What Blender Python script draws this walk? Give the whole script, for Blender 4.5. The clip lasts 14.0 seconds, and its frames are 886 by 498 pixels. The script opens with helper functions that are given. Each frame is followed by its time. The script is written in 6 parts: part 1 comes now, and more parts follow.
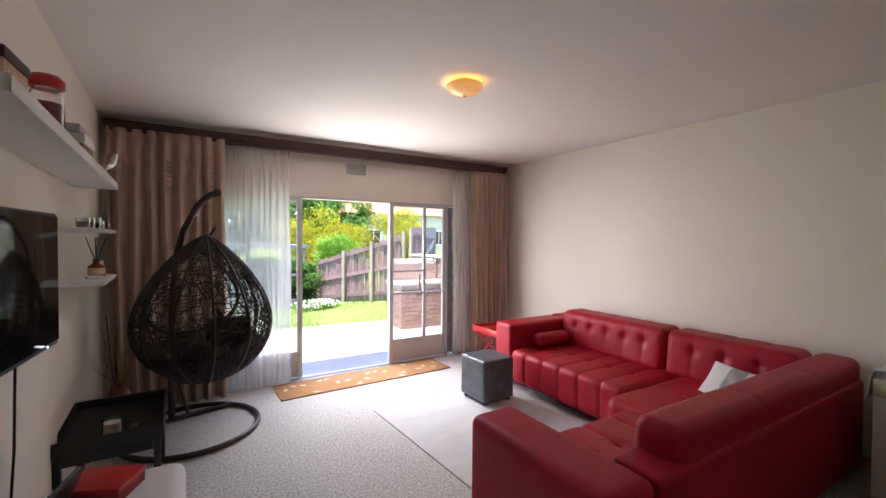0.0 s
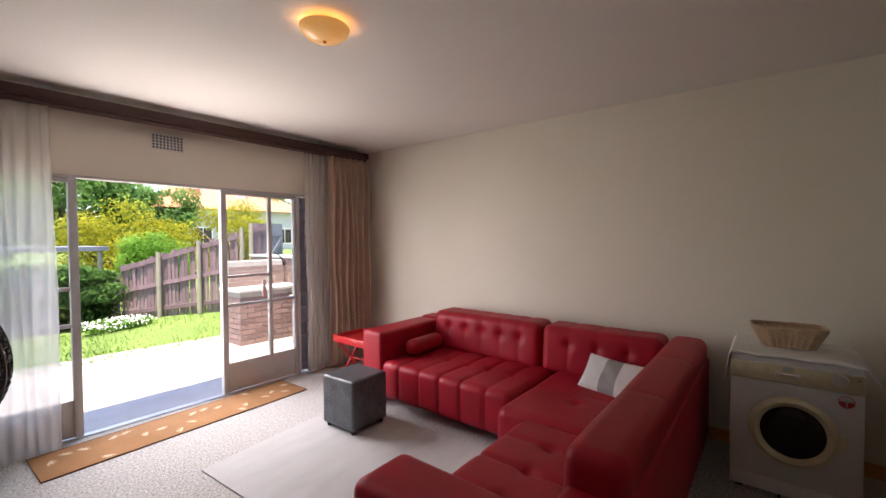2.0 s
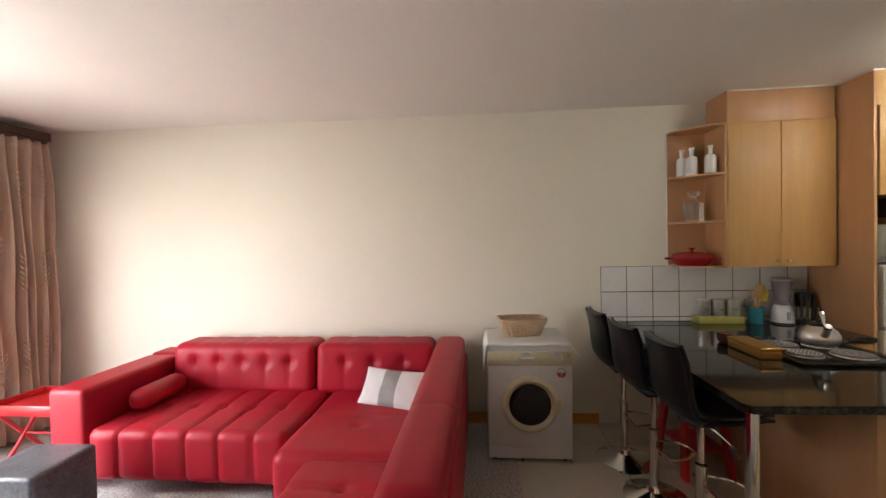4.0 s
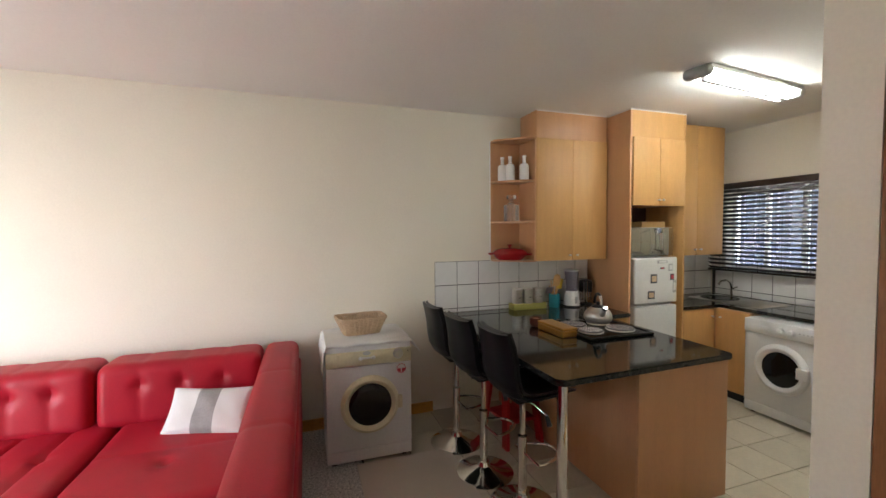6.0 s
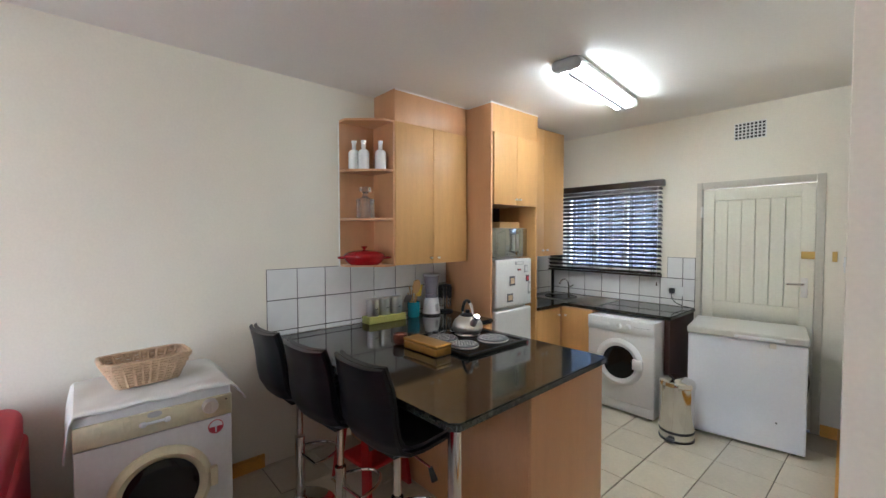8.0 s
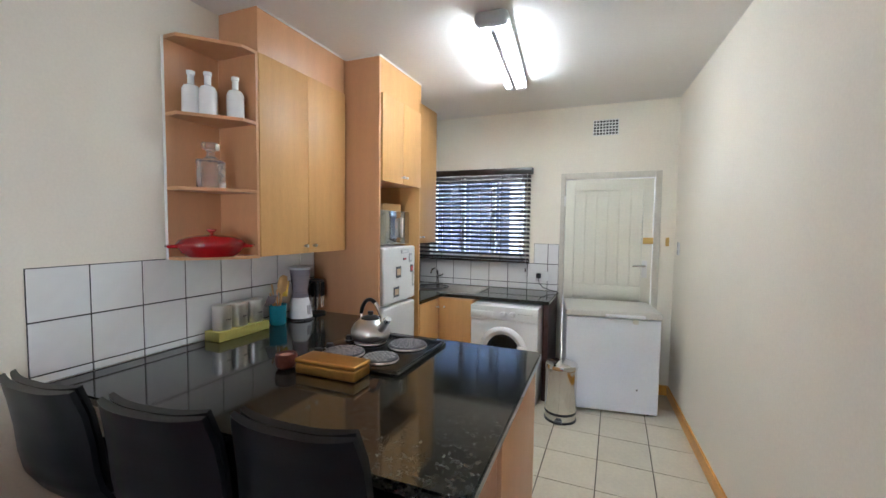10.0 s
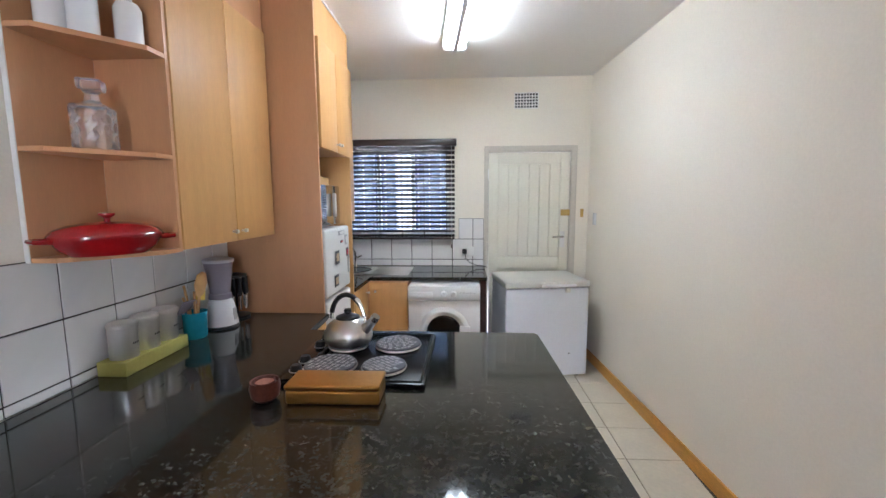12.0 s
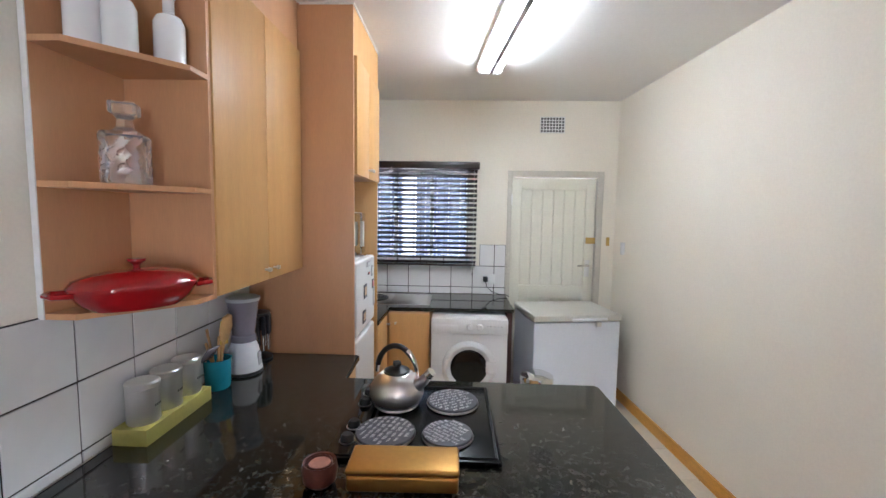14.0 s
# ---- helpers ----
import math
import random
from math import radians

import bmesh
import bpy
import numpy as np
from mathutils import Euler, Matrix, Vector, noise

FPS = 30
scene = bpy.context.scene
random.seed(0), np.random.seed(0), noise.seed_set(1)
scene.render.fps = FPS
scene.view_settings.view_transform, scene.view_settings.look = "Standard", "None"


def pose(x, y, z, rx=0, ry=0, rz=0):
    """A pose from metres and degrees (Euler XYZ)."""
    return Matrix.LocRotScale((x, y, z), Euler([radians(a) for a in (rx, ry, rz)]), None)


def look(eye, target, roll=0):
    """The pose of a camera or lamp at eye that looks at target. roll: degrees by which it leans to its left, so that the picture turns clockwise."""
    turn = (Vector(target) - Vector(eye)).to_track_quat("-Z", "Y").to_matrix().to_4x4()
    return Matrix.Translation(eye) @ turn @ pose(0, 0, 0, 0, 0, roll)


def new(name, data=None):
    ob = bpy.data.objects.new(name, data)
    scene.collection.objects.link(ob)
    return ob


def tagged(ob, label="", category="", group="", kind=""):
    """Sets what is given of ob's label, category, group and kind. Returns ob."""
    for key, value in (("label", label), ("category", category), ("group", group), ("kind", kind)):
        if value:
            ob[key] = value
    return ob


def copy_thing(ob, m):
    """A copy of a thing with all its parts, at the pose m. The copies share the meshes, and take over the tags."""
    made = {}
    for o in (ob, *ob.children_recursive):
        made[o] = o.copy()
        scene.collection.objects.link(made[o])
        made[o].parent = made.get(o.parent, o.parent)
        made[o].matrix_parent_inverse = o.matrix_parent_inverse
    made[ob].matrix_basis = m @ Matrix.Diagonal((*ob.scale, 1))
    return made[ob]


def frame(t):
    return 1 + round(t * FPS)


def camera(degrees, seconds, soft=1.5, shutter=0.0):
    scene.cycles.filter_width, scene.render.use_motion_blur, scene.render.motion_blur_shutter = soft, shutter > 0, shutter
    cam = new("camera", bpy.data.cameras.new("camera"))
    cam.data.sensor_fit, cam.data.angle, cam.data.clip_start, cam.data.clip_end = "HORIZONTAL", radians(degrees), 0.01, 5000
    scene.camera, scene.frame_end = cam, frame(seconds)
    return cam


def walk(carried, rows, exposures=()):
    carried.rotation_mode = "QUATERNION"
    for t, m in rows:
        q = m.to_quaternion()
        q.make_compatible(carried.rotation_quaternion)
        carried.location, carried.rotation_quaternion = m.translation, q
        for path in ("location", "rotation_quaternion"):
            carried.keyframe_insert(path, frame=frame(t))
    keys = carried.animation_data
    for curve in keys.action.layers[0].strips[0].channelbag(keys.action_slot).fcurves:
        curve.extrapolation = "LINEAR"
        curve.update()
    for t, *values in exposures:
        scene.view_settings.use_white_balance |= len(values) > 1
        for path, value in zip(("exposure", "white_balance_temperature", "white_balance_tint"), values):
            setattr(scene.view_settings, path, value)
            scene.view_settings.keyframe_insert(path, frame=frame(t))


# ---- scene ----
cam = camera(94.6, 14.0)
PATH = [
    (0, (0.089, 0.176, 1.593), (1.107, 1.897, 1.551), 0.4),
    (0.5, (0.149, 0.31, 1.602), (1.282, 1.957, 1.54), 0.7),
    (1, (0.225, 0.462, 1.604), (1.482, 2.015, 1.534), 0.5),
    (1.5, (0.295, 0.621, 1.601), (1.694, 2.048, 1.531), 0.1),
    (2, (0.369, 0.746, 1.57), (1.927, 1.998, 1.516), -0.4),
    (2.5, (0.419, 0.834, 1.565), (2.141, 1.849, 1.52), -0.8),
    (3, (0.468, 0.887, 1.58), (2.324, 1.63, 1.54), -1.1),
    (3.5, (0.504, 0.931, 1.613), (2.451, 1.388, 1.566), -1.3),
    (4, (0.524, 0.974, 1.613), (2.515, 1.154, 1.572), -1.3),
    (4.2, (0.524, 0.971, 1.621), (2.522, 1.049, 1.575), -1.3),
    (6.3, (0.692, 1.059, 1.634), (2.55, 0.322, 1.558), -0.5),
    (6.5, (0.75, 1.032, 1.627), (2.582, 0.231, 1.561), -0.6),
    (7, (0.916, 0.981, 1.612), (2.659, 0.002, 1.558), -0.6),
    (7.5, (1.063, 0.927, 1.616), (2.696, -0.227, 1.56), -0.5),
    (8, (1.248, 0.89, 1.597), (2.744, -0.435, 1.526), -0.1),
    (8.5, (1.445, 0.867, 1.581), (2.794, -0.607, 1.493), 0.4),
    (9, (1.63, 0.842, 1.572), (2.817, -0.764, 1.468), 0.8),
    (9.2, (1.699, 0.823, 1.568), (2.818, -0.831, 1.46), 0.9),
    (11.3, (2.559, 0.692, 1.521), (2.805, -1.287, 1.367), -0.3),
    (11.5, (2.608, 0.674, 1.524), (2.814, -1.308, 1.348), -0.4),
    (12, (2.731, 0.622, 1.545), (2.842, -1.361, 1.311), -0.3),
    (12.5, (2.824, 0.573, 1.584), (2.873, -1.408, 1.309), 0.0),
    (13, (2.901, 0.543, 1.616), (2.925, -1.437, 1.337), 0.4),
    (13.5, (2.971, 0.509, 1.648), (3.002, -1.476, 1.406), 0.8),
    (14, (3.029, 0.439, 1.65), (3.091, -1.553, 1.482), 0.9),
]
EXPOSURES = [(0.0, 2.6, 6500, 18), (1.5, 2.3, 6600, 19), (2.5, 2.1, 7200, 21), (3.2, 2.85, 7000, 20), (4.0, 3.4, 6850, 17), (6.5, 3.68, 6250, 14), (7.5, 3.87, 5750, 13), (9.0, 3.98, 5700, 13), (11.5, 4.12, 5500, 17), (14.0, 4.1, 5600, 18)]
walk(cam, [(t, look(eye, target, roll)) for t, eye, target, roll in PATH], EXPOSURES)

# ---- light ----
world = bpy.data.worlds.new("world")
scene.world = world
world.use_nodes = True
sky = world.node_tree.nodes.new("ShaderNodeTexSky")
sky.sky_type = "NISHITA"
sky.sun_disc = False
sky.sun_elevation = radians(77)
sky.sun_rotation = radians(237)
world.node_tree.nodes["Background"].inputs["Strength"].default_value = 0.15
world.node_tree.links.new(sky.outputs[0], world.node_tree.nodes["Background"].inputs[0])
sun = new("sun", bpy.data.lights.new("sun", "SUN"))
sun.data.energy, sun.data.angle, sun.data.color = 4.2, radians(0.55), (1.0, 0.95, 0.86)
sun.matrix_world = look((-2.6, -1.7, 14.0), (0, 0, 0))
# area lamps added in the open garden door in place of skylight and terrace bounce
day = new("door_daylight", bpy.data.lights.new("door_daylight", "AREA"))
day.data.shape, day.data.size, day.data.size_y = "RECTANGLE", 0.5, 1.9
day.data.energy, day.data.color, day.data.spread = 2.8, (0.97, 0.98, 1.0), radians(84)
day.matrix_world = look((1.62, 5.2, 1.2), (4.1, 3.1, 0.70))
ter = new("terrace_bounce", bpy.data.lights.new("terrace_bounce", "AREA"))
ter.data.shape, ter.data.size, ter.data.size_y = "RECTANGLE", 1.5, 0.6
ter.data.energy, ter.data.color, ter.data.spread = 2.2, (1.0, 0.97, 0.92), radians(84)
ter.matrix_world = look((1.85, 5.22, 1.1), (1.75, 4.65, 1.1 + 0.57 * 1.33))
skyl = new("door_skylight", bpy.data.lights.new("door_skylight", "AREA"))
skyl.data.shape, skyl.data.size, skyl.data.size_y = "RECTANGLE", 1.5, 0.7
skyl.data.energy, skyl.data.color, skyl.data.spread = 5.0, (0.97, 0.98, 1.0), radians(84)
skyl.matrix_world = look((1.85, 5.22, 1.6), (1.8, 4.65, 1.6 - 0.57 * 1.2))


# ---- materials ----
def mat(name, color, rough=0.6, metal=0.0, var=0.12, scale=6.0, fine=60.0, bump=0.1, bump_d=0.002, color2=None, mix2=0.35, rnd=0.0,
        coat=0.0, trans=0.0, ior=1.45, spec=0.5, emit=None, stretch=None, alpha_trans=0.0, sheen=0.0, lo_in=0.65, hi_in=1.35):
    """A painted, woven or polished surface with broad stains and fine grain."""
    m = bpy.data.materials.new(name)
    m.use_nodes = True
    nt = m.node_tree
    b = nt.nodes["Principled BSDF"]
    b.inputs["Roughness"].default_value = rough
    b.inputs["Metallic"].default_value = metal
    b.inputs["IOR"].default_value = ior
    b.inputs["Specular IOR Level"].default_value = spec
    b.inputs["Coat Weight"].default_value = coat
    b.inputs["Coat Roughness"].default_value = 0.08
    b.inputs["Transmission Weight"].default_value = trans
    b.inputs["Sheen Weight"].default_value = sheen
    tc = nt.nodes.new("ShaderNodeTexCoord")
    mp = nt.nodes.new("ShaderNodeMapping")
    nt.links.new(tc.outputs["Object"], mp.inputs[0])
    if stretch:
        mp.inputs["Scale"].default_value = stretch
    big = nt.nodes.new("ShaderNodeTexNoise")
    big.inputs["Scale"].default_value = scale
    big.inputs["Detail"].default_value = 4
    small = nt.nodes.new("ShaderNodeTexNoise")
    small.inputs["Scale"].default_value = fine
    small.inputs["Detail"].default_value = 3
    nt.links.new(mp.outputs[0], big.inputs["Vector"])
    nt.links.new(mp.outputs[0], small.inputs["Vector"])
    add = nt.nodes.new("ShaderNodeMath")
    add.operation = "ADD"
    nt.links.new(big.outputs["Fac"], add.inputs[0])
    nt.links.new(small.outputs["Fac"], add.inputs[1])
    ramp = nt.nodes.new("ShaderNodeMapRange")
    ramp.inputs["From Min"].default_value = lo_in
    ramp.inputs["From Max"].default_value = hi_in
    nt.links.new(add.outputs[0], ramp.inputs["Value"])
    mix = nt.nodes.new("ShaderNodeMix")
    mix.data_type = "RGBA"
    nt.links.new(ramp.outputs[0], mix.inputs["Factor"])
    c = list(color)
    lo = [v * (1 - var) for v in c] if color2 is None else list(color2)
    hi = [min(0.95, v * (1 + var * 0.6)) for v in c]
    mix.inputs["A"].default_value = (*lo, 1)
    mix.inputs["B"].default_value = (*hi, 1)
    out = mix.outputs["Result"]
    if rnd:
        info = nt.nodes.new("ShaderNodeObjectInfo")
        hsv = nt.nodes.new("ShaderNodeHueSaturation")
        mr = nt.nodes.new("ShaderNodeMapRange")
        mr.inputs["To Min"].default_value = 1 - rnd
        mr.inputs["To Max"].default_value = 1 + rnd
        nt.links.new(info.outputs["Random"], mr.inputs["Value"])
        nt.links.new(mr.outputs[0], hsv.inputs["Value"])
        nt.links.new(out, hsv.inputs["Color"])
        out = hsv.outputs[0]
    nt.links.new(out, b.inputs["Base Color"])
    if bump:
        bn = nt.nodes.new("ShaderNodeBump")
        bn.inputs["Strength"].default_value = bump
        bn.inputs["Distance"].default_value = bump_d
        nt.links.new(small.outputs["Fac"], bn.inputs["Height"])
        nt.links.new(bn.outputs[0], b.inputs["Normal"])
    if emit:
        b.inputs["Emission Color"].default_value = (*emit[0], 1)
        b.inputs["Emission Strength"].default_value = emit[1]
    if alpha_trans:
        o = nt.nodes["Material Output"]
        tr = nt.nodes.new("ShaderNodeBsdfTranslucent")
        tp = nt.nodes.new("ShaderNodeBsdfTransparent")
        nt.links.new(out, tr.inputs["Color"])
        m1 = nt.nodes.new("ShaderNodeMixShader")
        m1.inputs[0].default_value = 0.7
        nt.links.new(b.outputs[0], m1.inputs[1])
        nt.links.new(tr.outputs[0], m1.inputs[2])
        m2 = nt.nodes.new("ShaderNodeMixShader")
        m2.inputs[0].default_value = alpha_trans
        nt.links.new(m1.outputs[0], m2.inputs[1])
        nt.links.new(tp.outputs[0], m2.inputs[2])
        nt.links.new(m2.outputs[0], o.inputs["Surface"])
    return m


M_wall = mat("cream wall paint", (0.80, 0.745, 0.64), 0.75, var=0.05, scale=1.3, fine=90, bump=0.12, spec=0.3)
M_ceil = mat("white ceiling paint", (0.80, 0.77, 0.73), 0.85, var=0.04, scale=0.9, fine=70, bump=0.1, spec=0.2)
M_white = mat("white gloss paint", (0.78, 0.77, 0.74), 0.35, var=0.05, scale=3, fine=50, bump=0.05)
M_steelframe = mat("grey-white painted steel", (0.55, 0.54, 0.53), 0.4, var=0.08, scale=5, fine=50, bump=0.05)
M_carpet = mat("beige loop carpet", (0.60, 0.575, 0.54), 0.95, var=0.6, scale=60.0, fine=130, bump=1.0, bump_d=0.010, lo_in=0.72, hi_in=1.28, spec=0.1, sheen=0.2)
M_rug = mat("cream wool rug", (0.57, 0.555, 0.54), 0.95, var=0.12, scale=3.0, fine=220, bump=0.6, bump_d=0.003, spec=0.1, stretch=(1, 3, 1))
M_doormat = mat("rust brown mat", (0.40, 0.21, 0.10), 0.9, var=0.25, scale=4, fine=200, bump=0.4, spec=0.1)
M_matleaf = mat("cream mat motif", (0.66, 0.52, 0.36), 0.9, var=0.15, scale=9, fine=200, bump=0.2)
M_cream_mat = mat("cream floor mat", (0.60, 0.54, 0.46), 0.9, var=0.1, scale=3, fine=180, bump=0.3)
M_tile = mat("beige floor tile", (0.62, 0.56, 0.44), 0.22, var=0.08, scale=5, fine=40, bump=0.04, rnd=0.05)
M_grout = mat("dark grout", (0.07, 0.055, 0.045), 0.9, var=0.2, scale=8, fine=120, bump=0.3)
M_walltile = mat("white glazed tile", (0.76, 0.75, 0.74), 0.12, var=0.03, scale=4, fine=20, bump=0.03, rnd=0.03)
M_grout2 = mat("dark wall grout", (0.045, 0.04, 0.038), 0.9, var=0.15, scale=8, fine=120)
M_leather = mat("red leather", (0.40, 0.010, 0.025), 0.46, var=0.15, scale=5, fine=160, bump=0.22, bump_d=0.0015, spec=0.32)
M_greyleather = mat("dark grey leather", (0.10, 0.108, 0.12), 0.3, var=0.6, scale=9, fine=70, bump=0.35, bump_d=0.002)
M_blackleather = mat("black leather", (0.006, 0.0065, 0.008), 0.3, var=0.3, scale=6, fine=150, bump=0.2, bump_d=0.001, spec=0.38)
M_chrome = mat("chrome", (0.72, 0.71, 0.69), 0.09, 1.0, var=0.03, scale=4, fine=30, bump=0.0)
M_steel = mat("brushed steel", (0.74, 0.72, 0.69), 0.28, 1.0, var=0.06, scale=4, fine=150, bump=0.08, stretch=(1, 1, 0.1))
M_polished = mat("polished steel", (0.76, 0.74, 0.71), 0.30, 0.92, var=0.05, scale=4, fine=120, bump=0.03, stretch=(1, 1, 0.1))
M_beech = mat("beech veneer", (0.59, 0.325, 0.115), 0.48, var=0.10, scale=3, fine=40, bump=0.04, stretch=(6, 6, 0.6), coat=0.04)
M_beech2 = mat("beech carcass", (0.57, 0.30, 0.145), 0.38, var=0.08, scale=3, fine=40, bump=0.04, stretch=(6, 6, 0.6))
M_granite = mat("dark green granite", (0.060, 0.059, 0.048), 0.07, var=0.0, scale=36, fine=120, bump=0.0, color2=(0.007, 0.008, 0.007), coat=0.2, lo_in=0.86, hi_in=1.36)
M_darkwood = mat("dark stained wood", (0.060, 0.022, 0.017), 0.5, var=0.3, scale=4, fine=60, bump=0.1, stretch=(0.5, 4, 4))
M_blind = mat("dark brown slat", (0.035, 0.022, 0.018), 0.3, var=0.2, scale=4, fine=60, bump=0.05, stretch=(0.4, 4, 4))
M_pine = mat("varnished yellow pine", (0.68, 0.33, 0.05), 0.3, var=0.25, scale=3, fine=50, bump=0.08, stretch=(5, 0.6, 5))
M_brownwood = mat("brown varnished wood", (0.27, 0.12, 0.05), 0.35, var=0.25, scale=3, fine=50, bump=0.08, stretch=(6, 6, 0.6))
M_curtain = mat("taupe curtain cloth", (0.49, 0.355, 0.27), 0.85, var=0.13, scale=5, fine=180, bump=0.25, spec=0.15, sheen=0.2)
M_embro = mat("brown leaf embroidery", (0.40, 0.28, 0.21), 0.8, var=0.15, scale=9, fine=200, bump=0.3)
M_sheer = mat("white sheer voile", (0.93, 0.92, 0.90), 0.9, var=0.04, scale=6, fine=250, bump=0.1, alpha_trans=0.58)
M_wicker = mat("dark brown wicker", (0.028, 0.018, 0.014), 0.45, var=0.35, scale=9, fine=130, bump=0.3)
M_bronze = mat("dark brown steel tube", (0.035, 0.020, 0.016), 0.35, var=0.2, scale=6, fine=80, bump=0.05)
M_cush = mat("black-brown cushion", (0.022, 0.017, 0.015), 0.9, var=0.3, scale=7, fine=160, bump=0.3)
M_appl = mat("white enamel", (0.74, 0.74, 0.74), 0.28, var=0.04, scale=3, fine=50, bump=0.02)
M_oldappl = mat("aged white enamel", (0.68, 0.67, 0.66), 0.35, var=0.06, scale=3, fine=50, bump=0.03)
M_yellowed = mat("yellowed plastic", (0.62, 0.555, 0.37), 0.4, var=0.12, scale=6, fine=50, bump=0.03)
M_darkglass = mat("dark smoked glass", (0.008, 0.008, 0.009), 0.08, var=0.1, scale=3, fine=20, bump=0.0)
M_black = mat("black plastic", (0.015, 0.015, 0.016), 0.35, var=0.2, scale=6, fine=90, bump=0.05)
M_blackmatt = mat("black stained wood", (0.014, 0.014, 0.016), 0.5, var=0.3, scale=5, fine=70, bump=0.15)
M_red = mat("red lacquer", (0.52, 0.02, 0.025), 0.3, var=0.1, scale=5, fine=60, bump=0.03)
M_redenamel = mat("red enamel", (0.30, 0.006, 0.008), 0.08, var=0.15, scale=5, fine=60, bump=0.0, coat=0.6)
M_redbox = mat("dark red box paper", (0.30, 0.03, 0.025), 0.6, var=0.3, scale=14, fine=90, bump=0.1)
M_plastic_red = mat("red plastic", (0.45, 0.012, 0.012), 0.35, var=0.08, scale=5, fine=60, bump=0.02)
M_cloth = mat("white cotton cloth", (0.76, 0.75, 0.73), 0.9, var=0.06, scale=8, fine=220, bump=0.25)
M_basket = mat("pale woven wicker", (0.60, 0.43, 0.28), 0.7, var=0.22, scale=12, fine=90, bump=0.3)
M_greyband = mat("grey satin band", (0.34, 0.32, 0.31), 0.5, var=0.18, scale=14, fine=120, bump=0.3)
M_ceramic = mat("white ceramic", (0.78, 0.78, 0.77), 0.12, var=0.03, scale=5, fine=30, bump=0.0)
M_blue = mat("turquoise glaze", (0.03, 0.27, 0.36), 0.12, var=0.12, scale=5, fine=40, bump=0.0)
M_lime = mat("olive lime paint", (0.42, 0.39, 0.10), 0.5, var=0.1, scale=6, fine=70, bump=0.1)
M_goldtin = mat("gold tin", (0.52, 0.28, 0.07), 0.34, 0.85, var=0.10, scale=5, fine=60, bump=0.03)
M_woodspoon = mat("spoon wood", (0.52, 0.30, 0.12), 0.55, var=0.15, scale=9, fine=80, bump=0.1)
M_yellow = mat("yellow plastic", (0.72, 0.50, 0.06), 0.4, var=0.08, scale=6, fine=60)
M_slate = mat("printed slate grey", (0.085, 0.085, 0.10), 0.35, var=0.35, scale=18, fine=70, bump=0.02)
M_print = mat("white print", (0.65, 0.64, 0.64), 0.4, var=0.05)
M_brownpot = mat("dark red-brown pot", (0.15, 0.045, 0.03), 0.35, var=0.4, scale=30, fine=90, bump=0.2)
M_wax = mat("cream wax", (0.75, 0.68, 0.55), 0.45, var=0.05, scale=6, fine=60)
M_amber = mat("amber glass", (0.16, 0.05, 0.008), 0.08, var=0.1, scale=6, fine=60, bump=0)
M_brass = mat("brass", (0.55, 0.36, 0.12), 0.3, 1.0, var=0.1, scale=6, fine=70, bump=0.02)
M_cordbrown = mat("dried twig", (0.30, 0.17, 0.08), 0.8, var=0.3, scale=20, fine=90, bump=0.3)
M_redmark = mat("red sticker", (0.55, 0.04, 0.06), 0.4, var=0.05)
M_greymark = mat("dark grey print", (0.10, 0.10, 0.11), 0.5, var=0.2, scale=20)
M_greyplastic = mat("grey plastic", (0.42, 0.42, 0.43), 0.4, var=0.06)
M_freezerlid = mat("greyed lid enamel", (0.55, 0.53, 0.48), 0.4, var=0.08, scale=4, fine=50)
M_doorpaint = mat("cream door paint", (0.74, 0.71, 0.60), 0.4, var=0.06, scale=3, fine=50, bump=0.05)
M_jamb = mat("greyed cream frame paint", (0.55, 0.51, 0.43), 0.45, var=0.08, scale=4, fine=50, bump=0.05)
M_smoke = mat("smoky plastic", (0.55, 0.50, 0.57), 0.15, var=0.05, trans=0.6, bump=0)


def glass(name, color=(1, 1, 1), rough=0.0, ior=1.45):
    m = bpy.data.materials.new(name)
    m.use_nodes = True
    b = m.node_tree.nodes["Principled BSDF"]
    b.inputs["Base Color"].default_value = (*color, 1)
    b.inputs["Transmission Weight"].default_value = 1
    b.inputs["Roughness"].default_value = rough
    b.inputs["IOR"].default_value = ior
    return m


M_glass = glass("window glass", (0.97, 0.98, 0.99), 0.0, 1.45)
M_crystal = glass("clear glass", (0.97, 0.98, 0.99), 0.02, 1.5)
M_cut = mat("cut glass", (0.96, 0.96, 0.96), 0.12, var=0.01, trans=0.92, bump=0.0)


def glow(name, color, strength):
    m = bpy.data.materials.new(name)
    m.use_nodes = True
    nt = m.node_tree
    nt.nodes.remove(nt.nodes["Principled BSDF"])
    e = nt.nodes.new("ShaderNodeEmission")
    e.inputs[0].default_value = (*color, 1)
    e.inputs[1].default_value = strength
    nt.links.new(e.outputs[0], nt.nodes["Material Output"].inputs[0])
    return m


M_tube = glow("fluorescent tube", (0.93, 1.0, 0.93), 4.0)
M_bowl = mat("lit frosted glass", (0.75, 0.55, 0.30), 0.25, var=0.05, emit=((1.0, 0.46, 0.10), 0.085))
M_led = glow("standby light", (0.8, 0.9, 1.0), 0.6)


# ---- building blocks ----
def mesh_of(name, bm, material, smooth=True):
    me = bpy.data.meshes.new(name)
    bmesh.ops.recalc_face_normals(bm, faces=bm.faces)
    bm.to_mesh(me)
    bm.free()
    for p in me.polygons:
        p.use_smooth = smooth
    if smooth:
        me.set_sharp_from_angle(angle=radians(35))
    me.materials.append(material)
    return me


